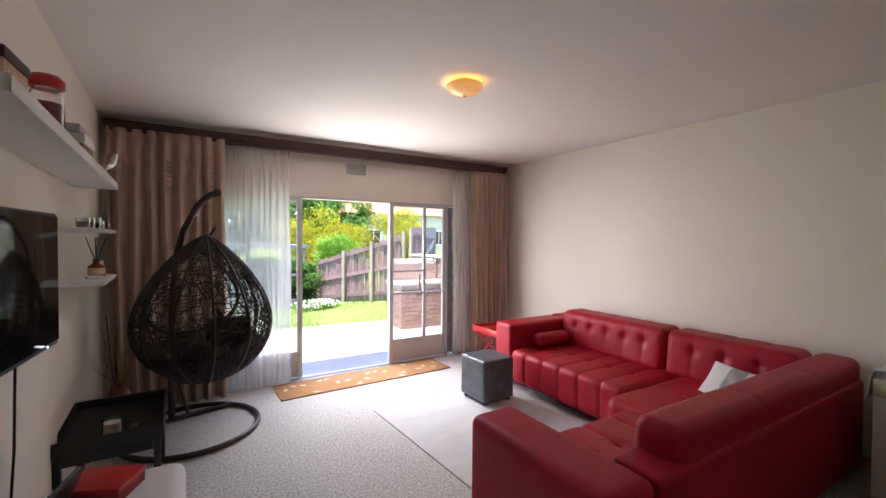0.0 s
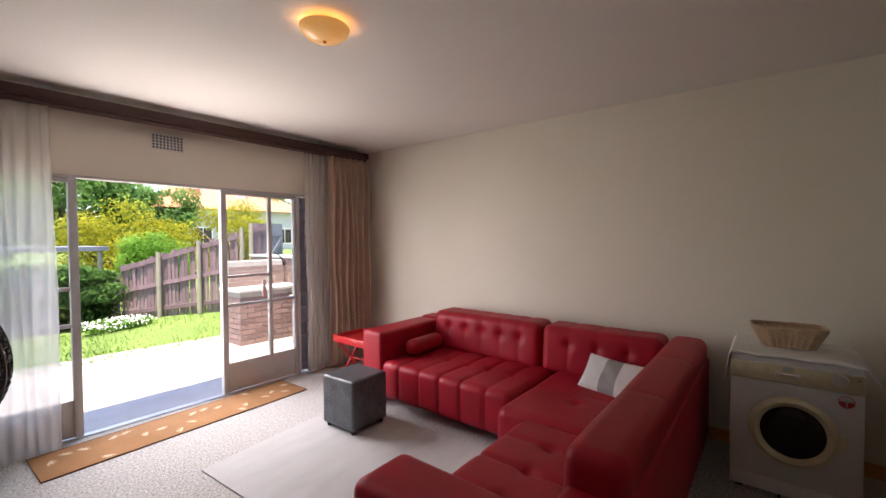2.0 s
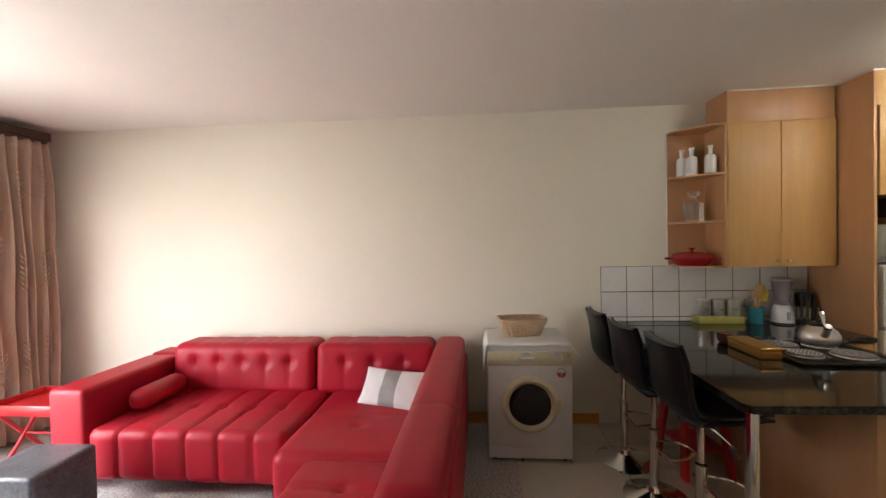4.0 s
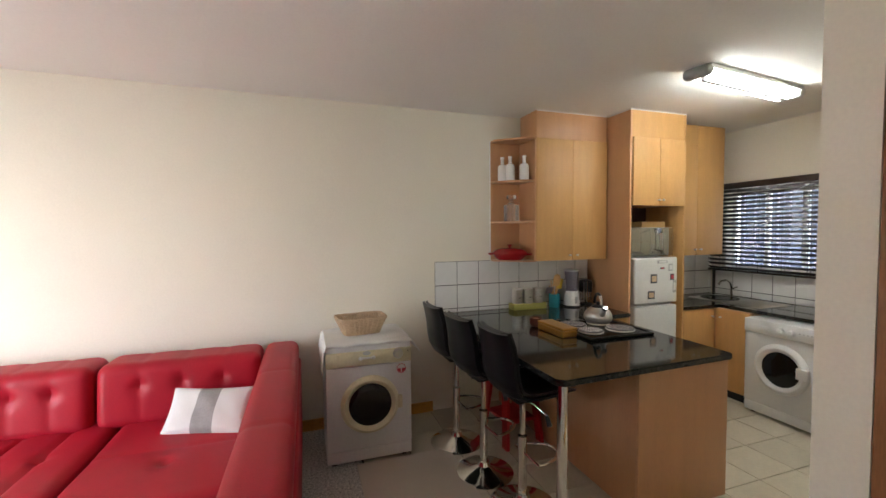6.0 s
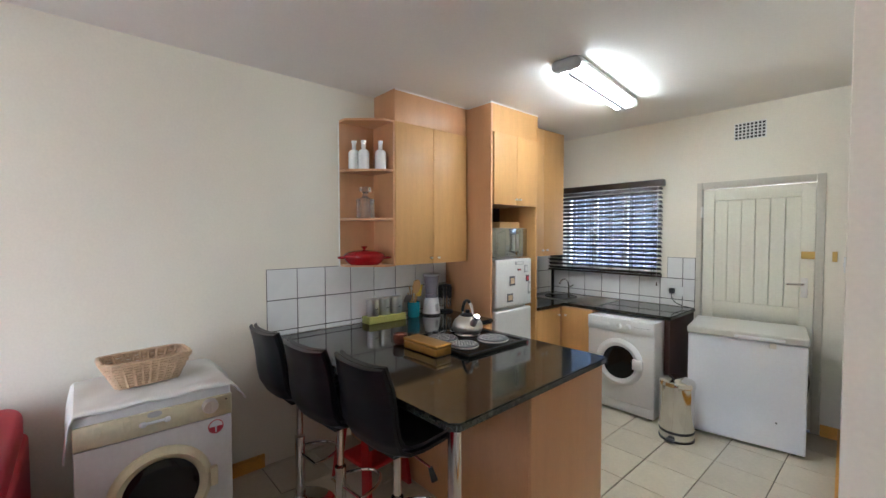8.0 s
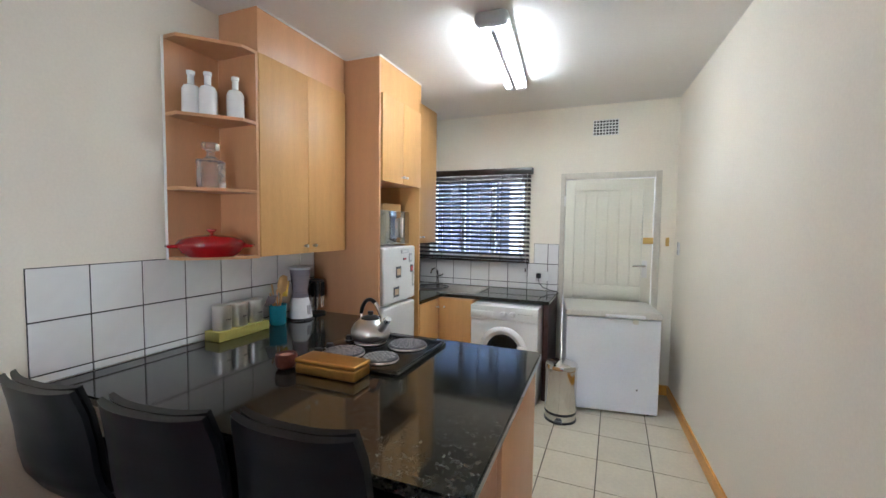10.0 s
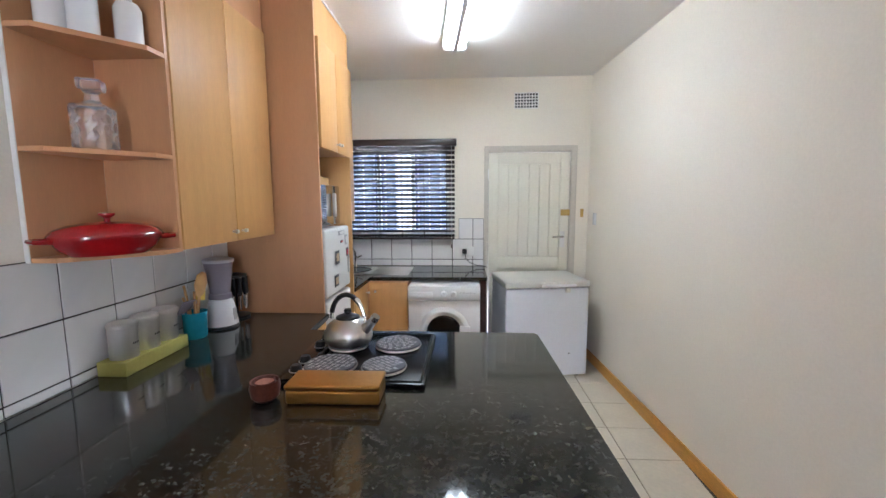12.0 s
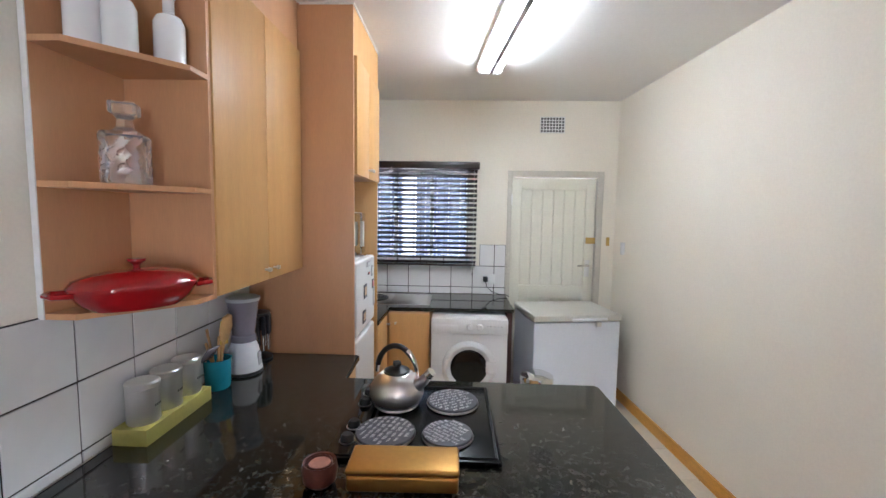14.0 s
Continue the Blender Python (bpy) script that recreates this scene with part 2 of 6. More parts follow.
def part(name, bm, material, parent=None, label="", smooth=True):
    ob = new(name, mesh_of(name, bm, material, smooth))
    if parent is not None:
        ob.parent = parent
    if label:
        ob["label"] = label
    return ob


def thing(name, at, label, category, group="", rz=0):
    ob = new(name)
    ob.empty_display_size = 0.1
    ob.matrix_world = pose(*at, 0, 0, rz)
    return tagged(ob, label, category, group)


def struct(name, bm, material, label="", smooth=False):
    return tagged(part(name, bm, material, None, "", smooth), label, "", "", "structure")


def box(bm, x0, x1, y0, y1, z0, z1, bev=0.0, seg=2):
    r = bmesh.ops.create_cube(bm, size=1.0)
    vs = r["verts"]
    for v in vs:
        v.co = Vector(((x0 + x1) / 2 + v.co.x * (x1 - x0), (y0 + y1) / 2 + v.co.y * (y1 - y0), (z0 + z1) / 2 + v.co.z * (z1 - z0)))
    if bev:
        es = {e for v in vs for e in v.link_edges}
        bmesh.ops.bevel(bm, geom=list(es), offset=bev, segments=seg, profile=0.5, affect="EDGES")
    return bm


def B(x0, x1, y0, y1, z0, z1, bev=0.0, seg=2):
    return box(bmesh.new(), x0, x1, y0, y1, z0, z1, bev, seg)


def cyl(bm, p0, p1, r0, r1=None, seg=20, caps=True):
    r1 = r0 if r1 is None else r1
    p0, p1 = Vector(p0), Vector(p1)
    d = (p1 - p0).normalized()
    a = d.orthogonal().normalized()
    b = d.cross(a)
    rings = []
    for p, r in ((p0, r0), (p1, r1)):
        rings.append([bm.verts.new(p + (a * math.cos(2 * math.pi * i / seg) + b * math.sin(2 * math.pi * i / seg)) * r) for i in range(seg)])
    for i in range(seg):
        j = (i + 1) % seg
        bm.faces.new((rings[0][i], rings[0][j], rings[1][j], rings[1][i]))
    if caps:
        bm.faces.new(rings[0][::-1])
        bm.faces.new(rings[1])
    return bm


def tube(bm, pts, r, seg=8, closed=False):
    pts = [Vector(p) for p in pts]
    n = len(pts)
    rings = []
    a = None
    for i, p in enumerate(pts):
        if closed:
            d = (pts[(i + 1) % n] - pts[i - 1]).normalized()
        else:
            d = (pts[min(i + 1, n - 1)] - pts[max(i - 1, 0)]).normalized()
        if a is None:
            a = d.orthogonal().normalized()
        a = (a - d * a.dot(d)).normalized()
        b = d.cross(a)
        rr = r[i] if isinstance(r, (list, tuple)) else r
        rings.append([bm.verts.new(p + (a * math.cos(2 * math.pi * k / seg) + b * math.sin(2 * math.pi * k / seg)) * rr) for k in range(seg)])
    for i in range(n if closed else n - 1):
        r0, r1 = rings[i], rings[(i + 1) % n]
        for k in range(seg):
            j = (k + 1) % seg
            bm.faces.new((r0[k], r0[j], r1[j], r1[k]))
    if not closed:
        bm.faces.new(rings[0][::-1])
        bm.faces.new(rings[-1])
    return bm


def lathe(bm, profile, seg=28, at=(0, 0, 0), sx=1.0, sy=1.0):
    """Turns a profile of (radius, height) round z."""
    rings = []
    for r, z in profile:
        if r < 1e-5:
            rings.append([bm.verts.new((at[0], at[1], at[2] + z))])
        else:
            rings.append([bm.verts.new((at[0] + sx * r * math.cos(2 * math.pi * i / seg), at[1] + sy * r * math.sin(2 * math.pi * i / seg), at[2] + z)) for i in range(seg)])
    for a, b in zip(rings, rings[1:]):
        for i in range(seg):
            j = (i + 1) % seg
            if len(a) == 1 and len(b) == 1:
                continue
            if len(a) == 1:
                bm.faces.new((a[0], b[i], b[j]))
            elif len(b) == 1:
                bm.faces.new((a[i], a[j], b[0]))
            else:
                bm.faces.new((a[i], a[j], b[j], b[i]))
    return bm


def prism(bm, poly, z0, z1):
    """An upright prism over a plan polygon."""
    lo = [bm.verts.new((x, y, z0)) for x, y in poly]
    hi = [bm.verts.new((x, y, z1)) for x, y in poly]
    n = len(poly)
    for i in range(n):
        j = (i + 1) % n
        bm.faces.new((lo[i], lo[j], hi[j], hi[i]))
    bm.faces.new(lo[::-1])
    bm.faces.new(hi)
    return bm


def soft(bm, x0, x1, y0, y1, z0, z1, r, step=0.03, shape=None):
    """A padded block with round edges; shape(p, normal) returns a moved point."""
    lo, hi = Vector((x0, y0, z0)), Vector((x1, y1, z1))
    axes = []
    for k in range(3):
        n = max(2, int(round((hi[k] - lo[k]) / step)))
        inner = [lo[k] + r + (hi[k] - lo[k] - 2 * r) * i / n for i in range(n + 1)]
        ts = [0.0, 0.25, 0.5, 0.75]
        axes.append([lo[k] + r * t for t in ts] + inner + [hi[k] - r * t for t in reversed(ts)])
    seen = {}

    def vert(p):
        key = (round(p[0], 5), round(p[1], 5), round(p[2], 5))
        if key not in seen:
            q = Vector(p)
            c = Vector([min(max(q[k], lo[k] + r), hi[k] - r) for k in range(3)])
            d = q - c
            if d.length > 1e-9:
                m = max(abs(d[0]), abs(d[1]), abs(d[2]))
                nrm = d.normalized()
                q = c + nrm * (r if m > 0 else 0)
            else:
                nrm = Vector((0, 0, 1))
            if shape:
                q = shape(q, nrm)
            seen[key] = bm.verts.new(q)
        return seen[key]

    for k in range(3):
        u, v = [i for i in range(3) if i != k]
        for side in (lo[k], hi[k]):
            for i in range(len(axes[u]) - 1):
                for j in range(len(axes[v]) - 1):
                    quad = []
                    for a, b in ((i, j), (i + 1, j), (i + 1, j + 1), (i, j + 1)):
                        p = [0, 0, 0]
                        p[k], p[u], p[v] = side, axes[u][a], axes[v][b]
                        quad.append(vert(p))
                    if len(set(quad)) == 4:
                        try:
                            bm.faces.new(quad)
                        except ValueError:
                            pass
    return bm


def move(bm, m):
    bmesh.ops.transform(bm, matrix=m, verts=bm.verts)
    return bm


def wall_with_holes(bm, u0, u1, z0, z1, holes, place):
    """Blocks of a wall round its openings; place(u0, u1, z0, z1) adds a block."""
    us = sorted({u0, u1, *[h[0] for h in holes], *[h[1] for h in holes]})
    for a, b in zip(us, us[1:]):
        inside = sorted([(h[2], h[3]) for h in holes if h[0] <= a + 1e-6 and h[1] >= b - 1e-6])
        z = z0
        for lo_, hi_ in inside:
            if lo_ > z + 1e-6:
                place(a, b, z, lo_)
            z = hi_
        if z < z1 - 1e-6:
            place(a, b, z, z1)

# ---- the rooms ----
CEIL, EAST, KEAST, NORTH, SOUTH = 2.71, 4.145, 4.145, 5.0, -3.46

bm = bmesh.new()
wall_with_holes(bm, -0.95, 4.4, -0.2, CEIL + 0.02, [(0.15, 3.12, -0.02, 2.08)], lambda a, b, c, d: box(bm, a, b, NORTH, NORTH + 0.23, c, d))
struct("wall_north", bm, M_wall, "cream painted wall over the garden doors")
struct("wall_east", prism(bmesh.new(), [(4.05, NORTH), (KEAST, 0.0), (KEAST, SOUTH - 0.23), (4.4, SOUTH - 0.23), (4.4, NORTH)], -0.2, CEIL + 0.02), M_wall, "long cream painted wall")
bm = bmesh.new()
wall_with_holes(bm, 1.3, EAST, -0.2, CEIL + 0.02, [(2.9, 3.98, 1.2, 2.06), (1.66, 2.55, -0.02, 2.07)], lambda a, b, c, d: box(bm, a, b, SOUTH - 0.23, SOUTH, c, d))
struct("wall_south", bm, M_wall, "cream painted kitchen wall")
# the two west walls run a few degrees out of square
bm = prism(bmesh.new(), [(1.54, SOUTH), (1.32, -0.2), (1.2, -0.2), (1.42, SOUTH)], -0.2, CEIL + 0.02)
struct("wall_west_kitchen", bm, M_wall, "cream painted side wall of the kitchen")
bm = prism(bmesh.new(), [(-0.70, NORTH), (-0.40, -0.62), (-0.62, -0.62), (-0.92, NORTH)], -0.2, CEIL + 0.02)
struct("wall_west", bm, M_wall, "cream painted wall behind the television")
bm = B(-0.62, 1.23, -0.85, -0.62, -0.2, CEIL + 0.02)
struct("wall_hall", bm, M_wall, "plain cream wall behind the walker")
struct("ceiling", B(-0.95, 4.38, SOUTH - 0.23, NORTH + 0.23, CEIL, CEIL + 0.15), M_ceil, "white painted ceiling")
struct("floor", B(-0.95, 4.38, SOUTH - 0.23, NORTH + 0.1, -0.25, -0.012), M_grout, "screed under carpet and tiles")
struct("carpet", prism(bmesh.new(), [(-0.72, NORTH - 0.002), (-0.36, -0.61), (1.19, -0.61), (1.19, 0.7), (EAST - 0.002, 0.7), (EAST - 0.002, NORTH - 0.002)], -0.012, 0.0), M_carpet, "grey-beige loop pile carpet")
struct("roof", B(-1.4, 4.7, SOUTH - 0.6, NORTH + 0.30, CEIL + 0.16, CEIL + 0.26), M_white, "plain roof slab with a short eave")

# skirting boards of varnished pine
def skirting(name, pts, h=0.09, t=0.018):
    (x0, y0), (x1, y1) = pts
    d = Vector((x1 - x0, y1 - y0, 0))
    n = Vector((-d.y, d.x, 0)).normalized()
    bm = prism(bmesh.new(), [(x0, y0), (x1, y1), (x1 + n.x * t, y1 + n.y * t), (x0 + n.x * t, y0 + n.y * t)], 0.0, h)
    struct(name, bm, M_pine, "varnished yellow pine skirting board")

skirting("baseboard_kitchen", ((1.318, -0.21), (1.535, SOUTH + 0.02)))
skirting("baseboard_east", ((KEAST - 0.002, -0.02), (4.05, NORTH - 0.02)))
skirting("baseboard_west", ((-0.69, NORTH - 0.1), (-0.40, -0.55)))
skirting("baseboard_south", ((1.545, SOUTH + 0.002), (1.655, SOUTH + 0.002)))

# brown door frame at the end of the kitchen side wall
dt = thing("door_frame", (1.09, -0.28, 0), "brown varnished wooden door frame beside the kitchen", "door frame")
dt["kind"] = "structure"
part("jamb", B(-0.02, 0.1, -0.06, 0.1, 0, 2.16, 0.004), M_brownwood, dt)
part("jamb", B(-0.9, -0.78, -0.06, 0.1, 0, 2.16, 0.004), M_brownwood, dt)
part("head", B(-0.78, -0.02, -0.06, 0.1, 2.06, 2.16, 0.004), M_brownwood, dt)
struct("wall_over_door", B(0.2, 1.19, -0.36, -0.2, 2.16, CEIL), M_wall, "cream wall above the doorway")

# ---- garden doors ----
def pane(parent, x0, x1, y, z0, z1):
    ob = part("pane", B(x0, x1, y - 0.002, y + 0.002, z0, z1), M_glass, parent, "clear glass pane", False)
    ob.visible_shadow = False
    return ob


def leaf(name, x0, xm, x1, label):
    """A glazed steel leaf: stile, mullion, bars and a low kick panel."""
    d = thing(name, (0, NORTH + 0.02, 0), label, "glass door")
    d["kind"] = "structure"
    part("stile", B(min(x0, x0 + 0.055 * (1 if x1 > x0 else -1)), max(x0, x0 + 0.055 * (1 if x1 > x0 else -1)), -0.03, 0.03, 0.02, 2.06, 0.004), M_steelframe, d)
    a, b = sorted((x0, x1))
    part("mullion", B(xm - 0.02, xm + 0.02, -0.02, 0.02, 0.3, 2.02, 0.003), M_steelframe, d)
    part("top_rail", B(a + 0.001, b, -0.02, 0.02, 2.02, 2.058, 0.003), M_steelframe, d)
    part("bottom_panel", B(a + 0.056, b - 0.036, -0.012, 0.012, 0.022, 0.31, 0.004), M_steelframe, d)
    end = b if x1 > x0 else a
    part("stile", B(end - 0.035 if x1 > x0 else end, end if x1 > x0 else end + 0.035, -0.025, 0.025, 0.02, 2.019, 0.003), M_steelframe, d)
    lo, hi = sorted((x0, xm))
    part("glazing_bar", B(lo + 0.056, hi - 0.02, -0.015, 0.015, 1.175, 1.205, 0.002), M_steelframe, d)
    part("glazing_bar", B(lo + 0.056, hi - 0.02, -0.015, 0.015, 0.885, 0.915, 0.002), M_steelframe, d)
    lo2, hi2 = sorted((xm, x1))
    part("glazing_bar", B(lo2 + 0.02, hi2 - 0.036, -0.015, 0.015, 0.885, 0.915, 0.002), M_steelframe, d)
    for z0, z1 in ((0.31, 0.885), (0.915, 1.175), (1.205, 2.02)):
        pane(d, lo + 0.04, hi - 0.015, 0.0, z0, z1)
    for z0, z1 in ((0.31, 0.885), (0.915, 2.02)):
        pane(d, lo2 + 0.015, hi2 - 0.03, 0.0, z0, z1)
    return d


right = leaf("door_1", 2.15, 2.66, 2.975, "grey-white steel glass door with bars and kick panel")
h = part("handle_plate", B(2.565, 2.60, -0.028, -0.02, 0.95, 1.13, 0.003), M_steel, right, "steel handle plate")
part("handle", tube(bmesh.new(), [(2.58, -0.03, 1.06), (2.58, -0.06, 1.06), (2.5, -0.06, 1.055)], 0.008), M_steel, h)
part("stay_bar", tube(bmesh.new(), [(2.69, -0.03, 1.42), (2.72, -0.07, 1.40), (2.76, -0.08, 1.36), (2.785, -0.07, 1.28)], 0.007), M_black, right, "black curved casement stay")
part("knob", lathe(bmesh.new(), [(0, 0), (0.014, 0), (0.016, 0.01), (0, 0.02)], 12, (2.86, -0.035, 0.96)), M_black, right)
leaf("door_2", 1.08, 0.52, 0.19, "grey-white steel glass door behind the sheer curtain")
fr = thing("door_3", (0, NORTH + 0.02, 0), "grey-white steel frame of the garden doors", "door frame")
fr["kind"] = "structure"
part("head", B(0.15, 3.12, -0.035, 0.05, 2.06, 2.08, 0.003), M_steelframe, fr)
part("jamb", B(0.152, 0.188, -0.035, 0.05, 0.0, 2.06, 0.003), M_steelframe, fr)
part("jamb", B(2.978, 3.01, -0.035, 0.05, 0.0, 2.06, 0.003), M_steelframe, fr)
part("sill", B(0.15, 3.12, -0.04, 0.62, -0.10, -0.004, 0.004), mat("grey cement sill", (0.36, 0.36, 0.37), 0.7, var=0.15, scale=4, fine=60, bump=0.2), fr)
part("track", B(0.19, 2.98, -0.03, 0.03, -0.003, 0.016, 0.003), M_steel, fr)
M_gatesteel = mat("mauve-grey painted steel", (0.24, 0.22, 0.27), 0.45, var=0.12, scale=6, fine=60)
g = thing("security_gate", (3.02, NORTH + 0.04, 0), "folded mauve-grey lattice security gate", "gate")
for i in range(4):
    part("upright", B(i * 0.026, i * 0.026 + 0.014, -0.02, 0.02, 0.03, 2.05, 0.002), M_gatesteel, g)
for i in range(12):
    bm = bmesh.new()
    box(bm, -0.004, 0.098, -0.028, -0.021, 0.1 + i * 0.165, 0.125 + i * 0.165)
    part("lattice_bar", bm, M_gatesteel, g)


def air_vent(name, x0, x1, y, z0, z1, nx, nz, face):
    """A cast grating with square holes."""
    v = thing(name, (0, y, 0), "white wall vent with square holes", "air vent")
    # no real holes: a black sheet paints the shade between the bars
    part("backing", B(x0 + 0.004, x1 - 0.004, min(0, face * 0.003) + 0.0005, max(0, face * 0.003) + 0.0005, z0 + 0.004, z1 - 0.004), M_black, v, "black sheet painting the shade in the vent holes")
    w, hgt = (x1 - x0) / nx, (z1 - z0) / nz
    y0, y1 = sorted((face * 0.0015, face * 0.012))
    for i in range(nx + 1):
        part("bar", B(x0 + i * w - w * 0.14, x0 + i * w + w * 0.14, y0, y1, z0 - 0.005, z1 + 0.005), M_white, v)
    for k in range(nz + 1):
        part("bar", B(x0, x1, y0, y1 - 0.0005 * face if face > 0 else y1, z0 + k * hgt - hgt * 0.14, z0 + k * hgt + hgt * 0.14), M_white, v)


air_vent("wall_vent", 1.585, 1.832, NORTH - 0.002, 2.378, 2.507, 9, 5, -1)
air_vent("wall_vent", 2.045, 2.266, SOUTH + 0.002, 2.42, 2.56, 8, 5, 1)

# ---- curtains ----
def curtain(name, x0, x1, y, z0, z1, folds, amp, material, label, gather=0.0, seed=1, taper=0.0):
    rng = random.Random(seed)
    t = thing(name, ((x0 + x1) / 2, y, z0), label, "curtain")
    bm = bmesh.new()
    n, m = folds * 10, 26
    ph = [rng.uniform(-0.6, 0.6) for _ in range(folds + 2)]
    am = [rng.uniform(0.6, 1.25) for _ in range(folds + 2)]
    rows = []
    for k in range(m + 1):
        w = k / m
        row = []
        for i in range(n + 1):
            u = i / n
            f = u * folds
            j = int(f)
            a = am[j] * (1 - (f - j)) + am[j + 1] * (f - j)
            p = ph[j] * (1 - (f - j)) + ph[j + 1] * (f - j)
            s = math.sin(2 * math.pi * f + p * (0.4 + 0.6 * (1 - w)))
            top = 0.45 + 0.55 * min(1, (1 - w) * 6 + 0.1)
            yy = amp * a * s * top + 0.012 * math.sin(3.1 * w * 4 + f)
            xx = (u - 0.5) * (x1 - x0) * (1 - taper * math.sin(math.pi * min(1, w * 1.1)) * 0.5) + 0.010 * math.sin(f * 1.7 + w * 5)
            row.append(bm.verts.new((xx, yy, w * (z1 - z0))))
        rows.append(row)
    for k in range(m):
        for i in range(n):
            bm.faces.new((rows[k][i], rows[k][i + 1], rows[k + 1][i + 1], rows[k + 1][i]))
    ob = part("cloth", bm, material, t)
    sol = ob.modifiers.new("thickness", "SOLIDIFY")
    sol.thickness = 0.002
    return t


def sprigs(parent, x0, x1, y, z0, cols, rowz, seed):
    """Embroidered leaf sprigs: pairs of small slanting stitches up a stem."""
    rng = random.Random(seed)
    bm = bmesh.new()
    for c in range(cols):
        x = x0 + (x1 - x0) * (c + 0.5) / cols
        for z in rowz:
            zz = z + rng.uniform(-0.08, 0.08)
            for k in range(7):
                for s in (-1, 1):
                    a = Vector((x + s * 0.004, y, zz + k * 0.045))
                    b = a + Vector((s * 0.026, 0.0, 0.034))
                    tube(bm, [a, (a + b) / 2 + Vector((0, -0.002, -0.003)), b], [0.002, 0.007, 0.002], 5)
    tagged(part("embroidery", bm, M_embro, parent, "brown embroidered leaf sprigs"), kind="stuff")


c1 = curtain("curtain", -0.62, 0.30, 4.80, 0.01, 2.58, 8, 0.045, M_curtain, "taupe pleated curtain with brown leaf sprigs", seed=3)
sprigs(c1, -0.40, 0.40, -0.058, 0, 5, [0.35, 1.2, 2.05], 3)
c2 = curtain("curtain", 3.30, 3.90, 4.83, 0.04, 2.56, 7, 0.05, M_curtain, "taupe pleated curtain drawn to the wall", seed=7)
sprigs(c2, -0.26, 0.26, -0.068, 0, 3, [0.5, 1.3, 2.0], 8)
curtain("sheer_curtain", 0.22, 0.93, 4.90, 0.0, 2.56, 11, 0.018, M_sheer, "white translucent sheer curtain with dotted pattern", seed=11)
curtain("sheer_curtain", 3.04, 3.34, 4.90, 0.03, 2.56, 6, 0.020, M_sheer, "narrow white sheer curtain gathered aside", seed=12)
rail = thing("curtain_rail", (1.6, 4.83, 2.58), "dark stained wooden curtain rail under the ceiling", "curtain rail")
part("board", B(-2.26, 2.30, -0.03, 0.03, 0.0, 0.075, 0.008), M_darkwood, rail)
part("runner", B(-2.24, 2.28, -0.012, 0.09, -0.025, -0.002, 0.004), M_darkwood, rail)
for x in (-2.1, -0.6, 0.9, 2.25):
    part("bracket", B(x - 0.03, x + 0.03, 0.031, 0.168, 0.02, 0.09, 0.004), M_white, rail, "white wall bracket")

# ---- ceiling lamps ----
lamp = thing("ceiling_lamp", (1.69, 2.60, CEIL), "lit warm frosted glass bowl ceiling lamp", "ceiling lamp")
part("plate", lathe(bmesh.new(), [(0, 0), (0.07, 0), (0.07, -0.025), (0.012, -0.03), (0.010, -0.091), (0, -0.091)], 32, (0, 0, -0.001)), M_brass, lamp, "brass fixing plate and stem")
part("shade", lathe(bmesh.new(), [(0.130, -0.028), (0.122, -0.05), (0.095, -0.077), (0.05, -0.093), (0.014, -0.098), (0.014, -0.092), (0.05, -0.087), (0.091, -0.071), (0.117, -0.046), (0.125, -0.028), (0.130, -0.028)], 40), M_bowl, lamp, "glowing frosted glass bowl")
part("finial", lathe(bmesh.new(), [(0, -0.110), (0.008, -0.106), (0.011, -0.099), (0, -0.094)], 16), M_brass, lamp)
bulb = new("bulb", bpy.data.lights.new("bulb", "POINT"))
bulb.data.energy, bulb.data.color, bulb.data.shadow_soft_size = 0.5, (1.0, 0.56, 0.22), 0.05
bulb.location = (1.69, 2.60, CEIL - 0.05)

tl = thing("ceiling_light", (2.757, -1.99, CEIL), "lit fluorescent kitchen light with grey end caps", "ceiling light", rz=6)
L2 = 0.55
part("backplate", B(-0.09, 0.09, -L2, L2, -0.03, -0.001, 0.004), M_appl, tl)
part("spine", B(-0.016, 0.016, -L2 + 0.05, L2 - 0.05, -0.088, -0.031, 0.004), M_appl, tl, "white centre spine")
for x in (-0.048, 0.048):
    part("tube", cyl(bmesh.new(), (x, -L2 + 0.06, -0.058), (x, L2 - 0.06, -0.058), 0.022, seg=20), M_tube, tl, "glowing fluorescent tube")
for s in (-1, 1):
    part("end_cap", soft(bmesh.new(), -0.092, 0.092, s * L2 - 0.04, s * L2 + 0.04, -0.075, -0.002, 0.03, 0.05), M_greyplastic if s > 0 else M_appl, tl, "rounded end cap")

# ---- corner sofa ----
sofa = thing("corner_sofa", (0, 0, 0), "red leather tufted corner sofa with low arms", "sofa")


def channels(axis, c0, c1, n, tops, lo, hi, depth=0.015, width=0.015, buttons=(), face=None, sag=0.004):
    """Soft ridges across a cushion with sewn grooves and deep buttons."""
    step = (c1 - c0) / n

    def shape(p, nrm):
        q = p.copy()
        k = (p[axis] - c0) / step
        g = min(abs(k - round(k)) * step, 1.0)
        groove = math.exp(-(g / width) ** 2) if 0.4 < k < n - 0.4 else 0.0
        d = depth * groove
        for bpos in buttons:
            r2 = (p - Vector(bpos)).length
            d += 0.026 * math.exp(-(r2 / 0.04) ** 2)
        bulge = sag * math.sin(math.pi * (k - math.floor(k))) if 0 <= k <= n else 0
        return q + nrm * (bulge - d) if nrm[tops] * (1 if face is None else face) > 0.2 or abs(nrm[lo]) > 0.5 else q
    return shape


